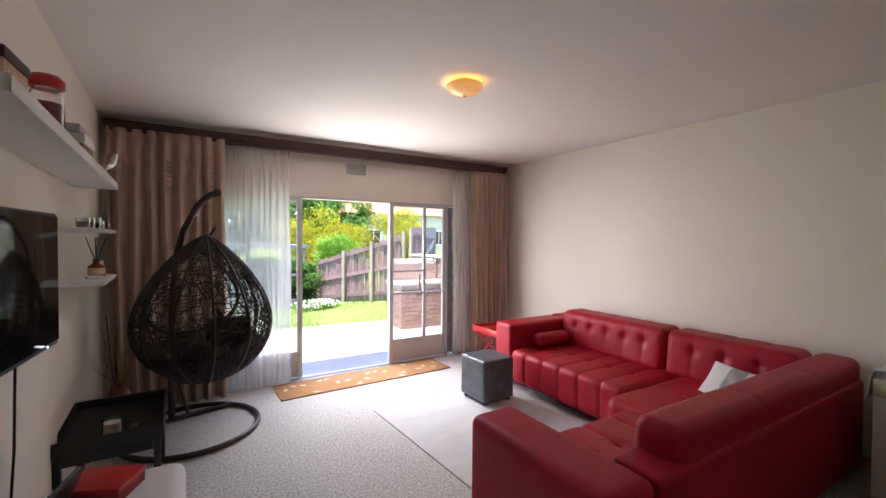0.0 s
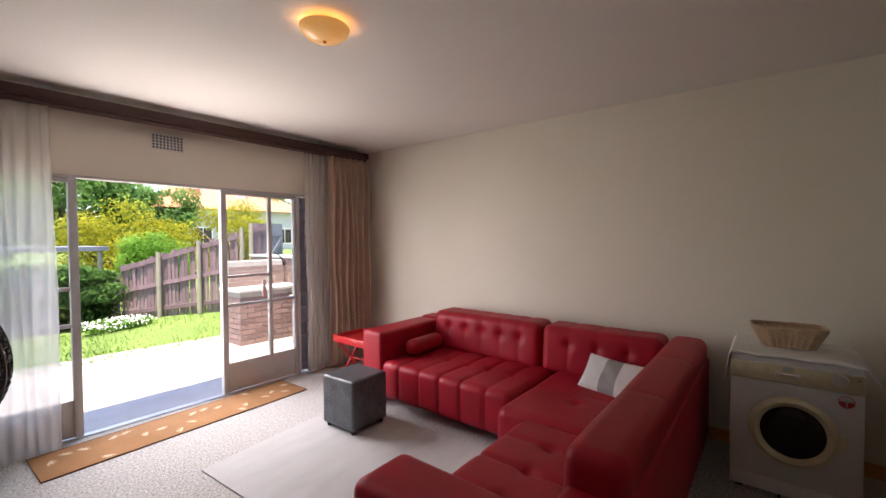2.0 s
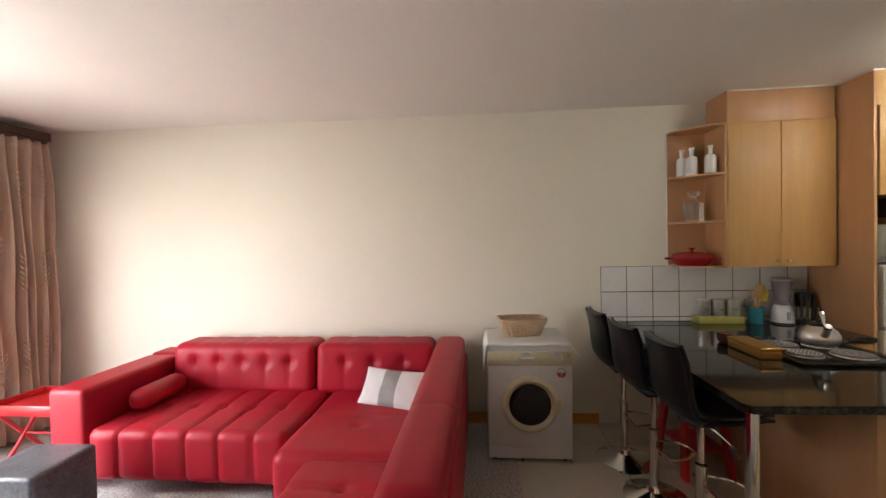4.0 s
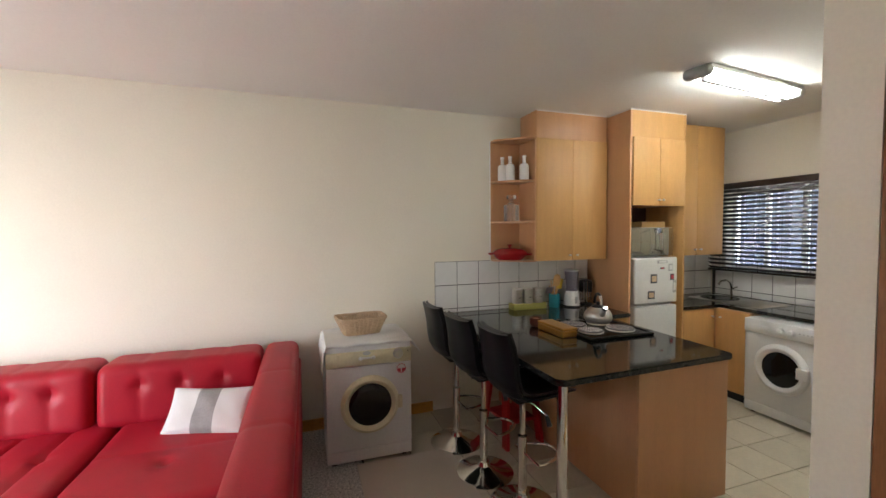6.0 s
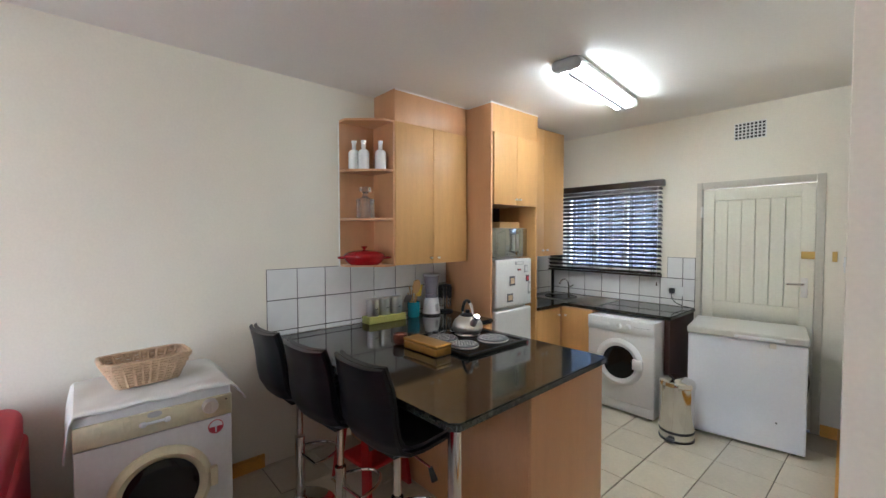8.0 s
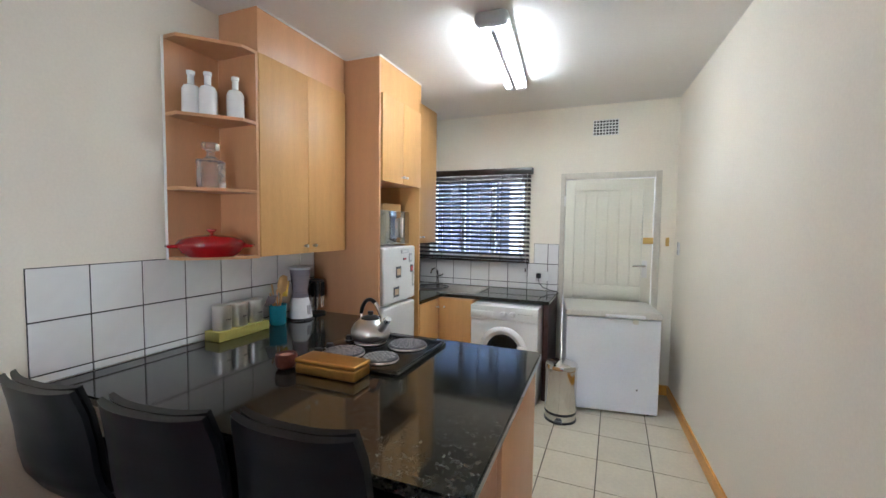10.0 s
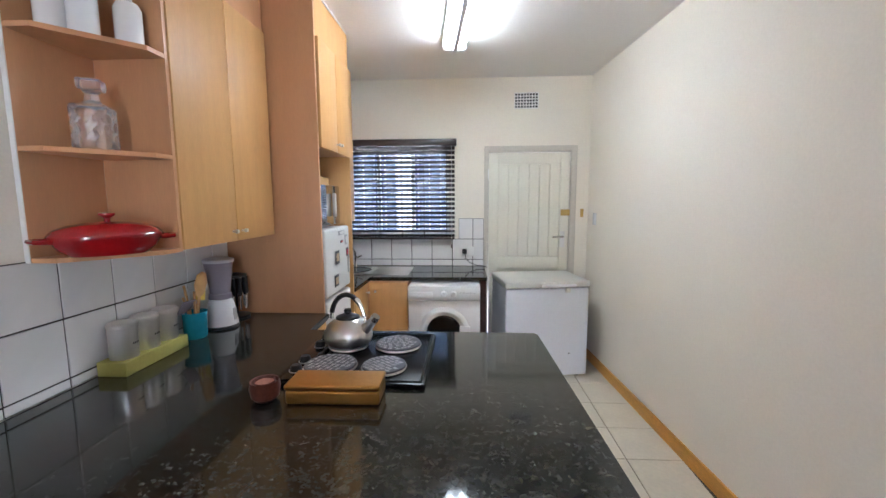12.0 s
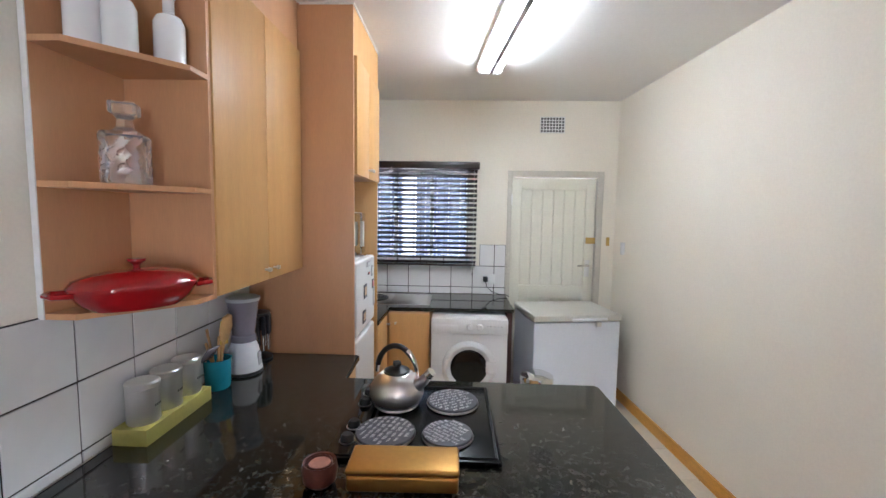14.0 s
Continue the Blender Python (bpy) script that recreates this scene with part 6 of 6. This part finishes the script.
# ---- garden ----
M_paver = mat("pale cement paver", (0.29, 0.275, 0.25), 0.85, var=0.15, scale=5, fine=90, bump=0.3, rnd=0.12)
M_sand = mat("joint sand", (0.12, 0.11, 0.09), 0.95, var=0.2, scale=8, fine=120, bump=0.3)
M_lawn = mat("lawn soil and thatch", (0.10, 0.16, 0.03), 0.95, var=0.3, scale=1.5, fine=60, bump=0.4)
M_grass = mat("grass blade", (0.12, 0.22, 0.03), 0.6, var=0.3, scale=2, fine=30, bump=0)
M_fence = mat("weathered purple-brown board", (0.19, 0.125, 0.135), 0.85, var=0.35, scale=3, fine=50, bump=0.3, stretch=(6, 6, 0.5), rnd=0.22)
M_post = mat("weathered grey-green post", (0.26, 0.23, 0.17), 0.85, var=0.2, scale=4, fine=60, bump=0.3)
M_gate = mat("blue-grey gate board", (0.13, 0.14, 0.17), 0.8, var=0.2, scale=4, fine=60, bump=0.2)
M_brick = mat("red-brown face brick", (0.25, 0.17, 0.145), 0.85, var=0.25, scale=7, fine=70, bump=0.3, rnd=0.2)
M_mortar = mat("grey mortar", (0.40, 0.37, 0.33), 0.9, var=0.15, scale=8, fine=90, bump=0.3)
M_slabtop = mat("pale cement slab", (0.55, 0.53, 0.49), 0.8, var=0.12, scale=5, fine=70, bump=0.2)
M_rooftile = mat("orange clay roof", (0.42, 0.17, 0.09), 0.8, var=0.25, scale=5, fine=40, bump=0.3)
M_plaster = mat("white plaster", (0.46, 0.45, 0.43), 0.85, var=0.08, scale=3, fine=50)
M_bark = mat("bark", (0.12, 0.085, 0.06), 0.9, var=0.3, scale=9, fine=60, bump=0.6)


def leafmat(name, c):
    m = mat(name, c, 0.7, var=0.4, scale=3, fine=9, bump=0.0, spec=0.15, alpha_trans=0.02)
    return m


M_leafy = leafmat("yellow-green leaf", (0.34, 0.34, 0.03))
M_leafg = leafmat("bright green leaf", (0.17, 0.34, 0.05))
M_leafd = leafmat("dark green leaf", (0.045, 0.10, 0.025))
M_leafm = leafmat("mid green leaf", (0.13, 0.25, 0.07))
M_flower = mat("white petal", (0.8, 0.8, 0.76), 0.6)

GZ = -0.12
bm = bmesh.new()
R = 400
cols = [-R, -60, -20, -8, -4, 0, 2, 4, 6, 10, 20, 60, R]
rws = [5.23, 5.7, 8.0, 8.15, 9.6, 11.5, 15, 30, 60, R]


def ground_z(x, y):
    if y <= 8.05:
        return GZ - 0.015
    return GZ - 0.03 + 0.06 * min(1, (y - 8.0) / 2.0) + max(0, min(x, 12) - 2.5) * 0.10 * min(1, (y - 8.0) / 2.0)


vv = [[bm.verts.new((x, y, ground_z(x, y))) for x in cols] for y in [-R, -30, -6] + rws]
for a, b in zip(vv, vv[1:]):
    for i in range(len(cols) - 1):
        bm.faces.new((a[i], a[i + 1], b[i + 1], b[i]))
for v in bm.verts:
    if v.co.y < 5.0:
        v.co.z = -0.3
struct("ground", bm, M_lawn, "lawn and soil round the house")
struct("paving_bed", B(-3.0, 7.5, 5.232, 8.04, GZ - 0.10, GZ - 0.006), M_sand, "sand bed of the paved terrace")

# grass blades on the lawn strip
rng = np.random.default_rng(3)
N = 9000
verts, faces = [], []
for i in range(N):
    x, y = rng.uniform(-0.5, 6.0), 8.02 + rng.random() ** 1.4 * 2.3
    z = ground_z(x, y)
    a, hgt, ln = rng.uniform(0, 6.28), rng.uniform(0.03, 0.08), rng.uniform(-0.03, 0.03)
    c, s = math.cos(a) * 0.006, math.sin(a) * 0.006
    k = len(verts)
    verts += [(x - c, y - s, z), (x + c, y + s, z), (x + ln, y + ln * 0.5, z + hgt)]
    faces.append((k, k + 1, k + 2))
me = bpy.data.meshes.new("grass")
me.from_pydata(verts, [], faces)
me.materials.append(M_grass)
tagged(new("grass", me), "short bright green lawn grass", "grass", "", "stuff")


def leaves(name, centre, rad, n, size, material, seed, parent, squash=0.85, base=-0.75, lumps=34):
    """A crown of leaf clumps with an uneven outline and gaps."""
    r = np.random.default_rng(seed)
    cl = []
    for i in range(lumps):
        d = r.normal(size=3)
        d /= np.linalg.norm(d)
        d[2] = max(d[2], base)
        cl.append((np.array(d) * np.array(rad) * r.uniform(0.5, 0.74), r.uniform(0.26, 0.36)))
    vs, fs = [], []
    for i in range(n):
        c, k = cl[r.integers(0, lumps)]
        d = r.normal(size=3)
        d /= np.linalg.norm(d)
        p = c + d * np.array(rad) * k * r.uniform(0.45, 1.03)
        t = r.normal(size=3)
        t -= d * t.dot(d) * 0.7
        t /= np.linalg.norm(t)
        b = np.cross(d + r.normal(size=3) * 0.4, t)
        b /= np.linalg.norm(b) + 1e-9
        s = size * r.uniform(0.6, 1.3)
        q = len(vs)
        vs += [tuple(p - t * s), tuple(p + b * s * 0.45), tuple(p + t * s), tuple(p - b * s * 0.45)]
        fs.append((q, q + 1, q + 2, q + 3))
    me = bpy.data.meshes.new(name)
    me.from_pydata(vs, [], fs)
    me.materials.append(material)
    ob = new(name, me)
    ob.parent = parent
    ob.location = centre
    return ob


def tree(name, at, height, rad, n, size, material, label, seed, category="tree"):
    t = thing(name, at, label, category)
    hz = height - rad[2]
    bm = tube(bmesh.new(), [(0, 0, -0.1), (0.05, 0.03, hz * 0.5), (0, 0, hz)], [0.05 * rad[0] + 0.03, 0.04 * rad[0] + 0.02, 0.02 * rad[0] + 0.015], 10)
    r = random.Random(seed)
    for k in range(6):
        a = k * 1.05 + r.uniform(-0.3, 0.3)
        e = (rad[0] * 0.6 * math.cos(a), rad[1] * 0.6 * math.sin(a), hz + rad[2] * r.uniform(0.0, 0.5))
        tube(bm, [(0, 0, hz * 0.6), (e[0] * 0.4, e[1] * 0.4, hz * 0.9), e], [0.03 * rad[0] + 0.01, 0.02 * rad[0] + 0.008, 0.008], 7)
    part("trunk", bm, M_bark, t)
    leaves("crown", (0, 0, hz), rad, n, size, material, seed, t)
    return t


tree("rounded_bush", (4.1, 16.5, 0.1), 2.75, (2.3, 1.6, 1.9), 24000, 0.05, M_leafy, "large yellow-green rounded bush behind the fence", 1, "bush")
tree("rounded_bush", (7.6, 17.5, 0.4), 2.9, (2.2, 1.6, 1.8), 14000, 0.06, M_leafy, "yellow-green bush behind the fence", 2, "bush")
tree("leafy_bush", (3.75, 12.7, 0.1), 1.95, (1.05, 0.9, 1.2), 14000, 0.038, M_leafg, "bright green bush behind the fence", 3, "bush")
tree("leafy_tree", (4.5, 27.0, 0.0), 6.2, (3.6, 2.6, 3.0), 12000, 0.15, M_leafm, "mid-green leafy tree in the distance", 4)
tree("leafy_tree", (9.3, 31.0, 0.0), 6.0, (3.0, 2.6, 2.8), 9000, 0.16, M_leafm, "mid-green leafy tree in the distance", 5)
tree("leafy_tree", (0.2, 24.0, 0.0), 6.0, (3.2, 2.6, 3.0), 10000, 0.15, M_leafm, "mid-green leafy tree behind the hedge", 6)
tree("leafy_tree", (17.5, 33.0, 0.0), 6.0, (2.6, 2.6, 2.6), 4200, 0.15, M_leafm, "green tree beside the far house", 8)
tree("leafy_tree", (-4.5, 20.0, 0.0), 6.5, (3.2, 2.6, 3.2), 9000, 0.15, M_leafm, "green tree behind the hedge", 9)

hd = thing("hedge", (1.75, 10.72, GZ), "dark leafy creeper hedge over a picket fence", "hedge")
leaves("foliage", (-0.2, 0, 0.80), (1.45, 0.3, 0.50), 9000, 0.05, M_leafm, 12, hd, lumps=26)
leaves("foliage", (-0.1, 0.1, 0.40), (1.3, 0.28, 0.45), 2600, 0.055, M_leafd, 13, hd, lumps=20)
fl = thing("flower_bed", (2.3, 9.95, GZ), "low clumps of small white flowers by the fence", "flowers")
leaves("foliage", (0.1, 0.1, 0.14), (0.75, 0.25, 0.15), 1500, 0.035, M_leafg, 14, fl)
leaves("blossom", (0.1, 0.0, 0.2), (0.72, 0.28, 0.14), 420, 0.028, M_flower, 15, fl)
for ob in (hd, fl):
    ob["kind"] = "stuff"
cp = thing("carport", (1.1, 14.0, 0.0), "low grey flat carport roof behind the hedge", "carport")
part("roof", B(-3.5, 1.9, -0.8, 2.0, 1.32, 1.42), M_gate, cp)
for x in (-3.3, -0.6, 1.75):
    part("post", cyl(bmesh.new(), (x, -0.7, -0.1), (x, -0.7, 1.32), 0.05), M_post, cp)


# picket fence that climbs the slope
def fence(name, p0, p1, z0, z1, h0, h1, n, posts, label, seed):
    f = thing(name, (p0[0], p0[1], 0), label, "fence")
    d = Vector((p1[0] - p0[0], p1[1] - p0[1], 0))
    ang = math.degrees(math.atan2(d.y, d.x))
    L = d.length
    u = d.normalized()
    r = random.Random(seed)
    w = L / n
    base = bpy.data.meshes.new("board")
    bm = prism(bmesh.new(), [(-0.47, -0.009), (0.47, -0.009), (0.47, 0.009), (-0.47, 0.009)], 0, 1)
    for v in bm.verts:
        if v.co.z > 0.5 and abs(v.co.x) > 0.3:
            v.co.z = 0.985
    bm.to_mesh(base)
    bm.free()
    base.materials.append(M_fence)
    for i in range(n):
        k = (i + 0.5) / n
        ob = new("board", base)
        ob.parent = f
        zz, hh = z0 + (z1 - z0) * k, h0 + (h1 - h0) * k
        ob.matrix_local = Matrix.LocRotScale(u * (k * L) + Vector((0, 0, zz + r.uniform(-0.02, 0.02))), Euler((radians(r.uniform(-1, 1)), radians(r.uniform(-0.8, 0.8)), radians(ang))), (w * r.uniform(0.82, 0.95), 1.0, hh * r.uniform(0.985, 1.015)))
    for q in (0.14, 0.52, 0.90):
        a, b = Vector((0, 0, z0 + h0 * q)), u * L + Vector((0, 0, z1 + h1 * q))
        nrm = Vector((u.y, -u.x, 0)) * 0.03
        bm = bmesh.new()
        vs = [bm.verts.new(p) for p in (a + nrm * 0.35, b + nrm * 0.35, b + nrm * 1.5, a + nrm * 1.5)]
        vt = [bm.verts.new(v.co + Vector((0, 0, 0.085))) for v in vs]
        bm.faces.new(vs)
        bm.faces.new(vt)
        for i in range(4):
            bm.faces.new((vs[i], vs[(i + 1) % 4], vt[(i + 1) % 4], vt[i]))
        part("rail", bm, M_fence, f)
    for k in posts:
        p = u * (k * L) + Vector((u.y, -u.x, 0)) * 0.085
        part("post", cyl(bmesh.new(), p + Vector((0, 0, z0 + (z1 - z0) * k - 0.2)), p + Vector((0, 0, z0 + (z1 - z0) * k + h0 + (h1 - h0) * k + 0.04)), 0.045, seg=14), M_post, f)
    return f


fence("wooden_fence", (2.72, 10.95), (4.55, 9.55), -0.10, 0.02, 1.15, 1.78, 36, (0.30, 0.62, 0.98), "weathered purple-brown board fence with posts", 2)
fence("picket_fence", (-1.5, 11.55), (2.70, 11.0), -0.12, -0.10, 0.95, 0.98, 34, (0.3, 0.65, 0.97), "low weathered picket fence under the creeper", 5)
fence("wooden_fence", (4.60, 9.50), (5.0, 9.45), 0.02, 0.03, 1.85, 1.95, 5, (0.05,), "dark board fence end beside the gate", 6)
gt = thing("garden_gate", (5.15, 10.4, 0.1), "blue-grey boarded garden gate with diagonal brace", "gate")
for k in range(6):
    part("board", B(k * 0.125, k * 0.125 + 0.118, -0.01, 0.01, 0.0, 1.85), M_gate, gt)
for z in (0.35, 1.55):
    part("rail", B(0, 0.745, -0.035, -0.011, z, z + 0.09), M_gate, gt)
part("brace", tube(bmesh.new(), [(0.05, -0.045, 0.45), (0.7, -0.045, 1.52)], 0.035, 4), M_gate, gt)


# brick barbecue and side wall: cores here, bricks below
def brick_block(name, x0, x1, y0, y1, z0, z1, label, category):
    t = thing(name, (0, 0, 0), label, category)
    part("core", B(x0 + 0.012, x1 - 0.012, y0 + 0.012, y1 - 0.012, z0, z1), M_mortar, t, "grey mortar")
    return t


bq = brick_block("brick_barbecue", 3.36, 4.35, 7.25, 7.9, GZ - 0.05, 0.72, "red-brown brick barbecue with a cement worktop", "barbecue")
part("worktop", B(3.33, 4.38, 7.22, 7.93, 0.722, 0.775, 0.006), M_slabtop, bq)
part("back_wall", B(3.37, 4.34, 7.66, 7.89, 0.776, 1.2), M_mortar, bq)
sw2 = brick_block("brick_wall", 4.4, 4.63, 6.1, 9.0, GZ - 0.05, 1.22, "red-brown face brick garden wall", "wall")
part("coping", B(4.37, 4.66, 6.08, 9.02, 1.222, 1.262, 0.006), M_slabtop, sw2)
bw = brick_block("brick_planter", 3.95, 4.38, 6.3, 6.75, GZ - 0.05, 0.62, "low brick pier with pale slab", "pier")
part("slab", B(3.92, 4.40, 6.27, 6.78, 0.622, 0.67, 0.006), M_slabtop, bw)

# far house
ho = thing("house", (13.5, 30.0, 0.0), "white plastered house with an orange clay roof", "house")
part("wall", B(-4, 5, 0, 6, -0.3, 3.6), M_plaster, ho)
bm = bmesh.new()
v = [bm.verts.new(p) for p in ((-4.5, -0.5, 3.6), (5.5, -0.5, 3.6), (5.5, 6.5, 3.6), (-4.5, 6.5, 3.6), (-3.0, 3, 5.3), (4.0, 3, 5.3))]
for f in ((0, 1, 5, 4), (1, 2, 5), (2, 3, 4, 5), (3, 0, 4), (0, 3, 2, 1)):
    bm.faces.new([v[i] for i in f])
roof = part("roof", bm, M_rooftile, ho, "orange clay tile roof", False)
part("chimney", B(-2.2, -1.5, 1.6, 2.2, 4.4, 6.1), M_rooftile, roof)
part("chimney", B(1.0, 1.7, 1.6, 2.2, 4.6, 6.2), M_plaster, roof)
for x in (-2.6, 0.6, 3.2):
    wn = part("window", B(x, x + 1.2, -0.03, 0.0, 1.2, 2.4), M_white, ho)
    part("pane", B(x + 0.07, x + 0.57, -0.036, -0.031, 1.27, 2.33), M_darkglass, wn)
    part("pane", B(x + 0.63, x + 1.13, -0.036, -0.031, 1.27, 2.33), M_darkglass, wn)

# the yard behind the kitchen: an added pale slab, a pillar and a dark backdrop wall
# unseen slab, added to keep the ground's green tint off the blind
struct("added_yard_slab", B(-3.0, 9.0, -8.0, -3.75, -0.3, -0.26), M_slabtop, "added pale slab covering the green ground of the yard")
struct("gate_pillar", B(3.85, 4.12, -7.995, -7.75, -0.26, 2.62, 0.01), M_plaster, "white plastered pillar before the backdrop wall")
# backdrop for the blind; its dark bluish colour carries the yard's shade
struct("backdrop_wall", B(-3.0, 9.0, -8.2, -8.0, -0.4, 2.6), mat("blue-grey shaded backdrop", (0.09, 0.095, 0.115), 0.8, var=0.5, scale=1.2, fine=14), "dark blue-grey backdrop wall with the yard's shade in its colour")

# ---- pieces: bricks ----
brick_me = {}


def brick_mesh(lx, ly, lz, material, key):
    if key not in brick_me:
        brick_me[key] = mesh_of("brick", B(-lx / 2, lx / 2, -ly / 2, ly / 2, -lz / 2, lz / 2), material, False)
    return brick_me[key]


def lay_face(parent, axis, fixed, a0, a1, z0, z1, sign):
    """One face of stretcher-bond bricks, 8 mm proud of the mortar."""
    r = random.Random(int(fixed * 100 + a0 * 10))
    rowh, step = 0.085, 0.232
    rows = int((z1 - z0) / rowh)
    for k in range(rows):
        a = a0 - (0.116 if k % 2 else 0)
        while a < a1 - 0.02:
            s, e = max(a, a0), min(a + 0.222, a1)
            if e - s > 0.03:
                ob = new("brick", brick_mesh(1, 0.02, 0.073, M_brick, "b"))
                ob.parent = parent
                mid = (s + e) / 2
                loc = (mid, fixed + sign * r.uniform(-0.0065, -0.004), z0 + k * rowh + 0.043) if axis == 0 else (fixed + sign * r.uniform(-0.0065, -0.004), mid, z0 + k * rowh + 0.043)
                ob.matrix_local = Matrix.LocRotScale(loc, Euler((0, 0, 0 if axis == 0 else radians(90))), (e - s, 1, 1))
            a += step


lay_face(bq, 0, 7.25, 3.36, 4.35, GZ, 0.72, -1)
lay_face(bq, 1, 3.36, 7.25, 7.9, GZ, 0.72, -1)
lay_face(bq, 0, 7.66, 3.37, 4.34, 0.776, 1.2, -1)
lay_face(sw2, 1, 4.4, 6.1, 9.0, 0.2, 1.22, -1)
lay_face(bw, 0, 6.3, 3.95, 4.38, GZ, 0.62, -1)
lay_face(bw, 1, 3.95, 6.3, 6.75, GZ, 0.62, -1)

# ---- pieces: pavers of the terrace ----
terrace = tagged(new("pavement"), "pale cement paver terrace in brick bond", "", "", "structure")
pav = mesh_of("paver", B(-0.097, 0.097, -0.097, 0.097, -0.05, 0.0, 0.004, 1), M_paver, False)
count = 0
rest = bmesh.new()
r = random.Random(9)
for j in range(14):
    y = 5.72 + j * 0.2 + 0.1 - 0.10
    for i in range(34):
        x = -1.2 + i * 0.2 + (0.1 if j % 2 else 0)
        z = GZ + r.uniform(-0.002, 0.002)
        if 0.9 < x < 5.0 and count < 300:
            ob = new("paver", pav)
            ob.parent = terrace
            ob.location = (x, y, z)
            count += 1
        else:
            box(rest, x - 0.097, x + 0.097, y - 0.097, y + 0.097, z - 0.05, z)
tagged(part("paver_field", rest, M_paver, terrace, "", False), kind="stuff")

# ---- pieces: kitchen floor tiles ----
tiles = tagged(new("tile_floor"), "glossy beige kitchen floor tiles with dark joints", "", "", "structure")
PX, PY = 0.333, 0.345
ft = mesh_of("floor_tile", B(-PX / 2 + 0.003, PX / 2 - 0.003, -PY / 2 + 0.003, PY / 2 - 0.003, -0.010, 0.0, 0.0015, 1), M_tile, False)
for i in range(-4, 6):
    for j in range(-5, 9):
        x, y = 2.432 + (i + 0.5) * PX, -2.07 + (j + 0.5) * PY
        xw = 1.54 - (y - SOUTH) * 0.0675
        x0, x1, y0, y1 = max(x - PX / 2, xw + 0.0), min(x + PX / 2, EAST - 0.001), max(y - PY / 2, SOUTH + 0.001), min(y + PY / 2, 0.699)
        if x1 - x0 < 0.03 or y1 - y0 < 0.03:
            continue
        ob = new("floor_tile", ft)
        ob.parent = tiles
        ob.matrix_local = Matrix.LocRotScale(((x0 + x1) / 2, (y0 + y1) / 2, 0), None, ((x1 - x0) / PX, (y1 - y0) / PY, 1))

# ---- pieces: wall tiles ----
def tile_wall(name, axis, fixed, a_start, direction, n, zs, sign, label, stop=None, PITCH=0.205):
    t = tagged(new(name), label, "", "", "structure")
    lo = min(a_start, a_start + direction * n * PITCH) if stop is None else min(a_start, stop)
    hi = max(a_start, a_start + direction * n * PITCH) if stop is None else max(a_start, stop)
    g0, g1 = sorted((fixed + sign * 0.001, fixed + sign * 0.0045))
    if axis == 1:
        part("grout", B(g0, g1, lo, hi, zs[-1], zs[0]), M_grout2, t, "dark grey grout", False)
    else:
        part("grout", B(lo, hi, g0, g1, zs[-1], zs[0]), M_grout2, t, "dark grey grout", False)
    for k in range(n):
        a = a_start + direction * k * PITCH
        b = a + direction * PITCH
        if stop is not None:
            b = max(b, stop) if direction < 0 else min(b, stop)
        if abs(b - a) < 0.02:
            continue
        lo_, hi_ = sorted((a, b))
        for ztop, zbot in zip(zs, zs[1:]):
            key = ("t", axis, round(hi_ - lo_, 3), round(ztop - zbot, 3))
            if key not in brick_me:
                w, hgt = hi_ - lo_ - 0.0065, ztop - zbot - 0.0065
                if axis == 1:
                    bmx = B(-0.003, 0.003, -w / 2, w / 2, -hgt / 2, hgt / 2, 0.0012, 1)
                else:
                    bmx = B(-w / 2, w / 2, -0.003, 0.003, -hgt / 2, hgt / 2, 0.0012, 1)
                brick_me[key] = mesh_of("wall_tile", bmx, M_walltile, False)
            ob = new("wall_tile", brick_me[key])
            ob.parent = t
            c = fixed + sign * 0.0062
            ob.location = (c, (lo_ + hi_) / 2, (ztop + zbot) / 2) if axis == 1 else ((lo_ + hi_) / 2, c, (ztop + zbot) / 2)


tile_wall("tiles_east", 1, EAST, -0.054, -1, 8, [1.357, 1.140, 0.924, 0.887], -1, "white glazed tiles above the granite worktop", stop=-1.706, PITCH=0.214)
tile_wall("tiles_east_sink", 1, EAST, -2.368, -1, 6, [1.357, 1.160, 0.955, 0.894], -1, "white glazed tiles behind the sink", stop=SOUTH + 0.012)
tile_wall("tiles_south", 0, SOUTH, 2.553, 1, 1, [1.370, 1.165, 0.960, 0.894], 1, "white glazed tiles by the door", stop=2.66)
tile_wall("tiles_south_window", 0, SOUTH, 2.66, 1, 7, [1.165, 0.960, 0.894], 1, "white glazed tiles under the kitchen window", stop=EAST - 0.012)
tile_wall("tiles_south_socket", 0, SOUTH, 2.66, 1, 1, [1.370, 1.1655], 1, "white glazed tile beside the window", stop=2.80)
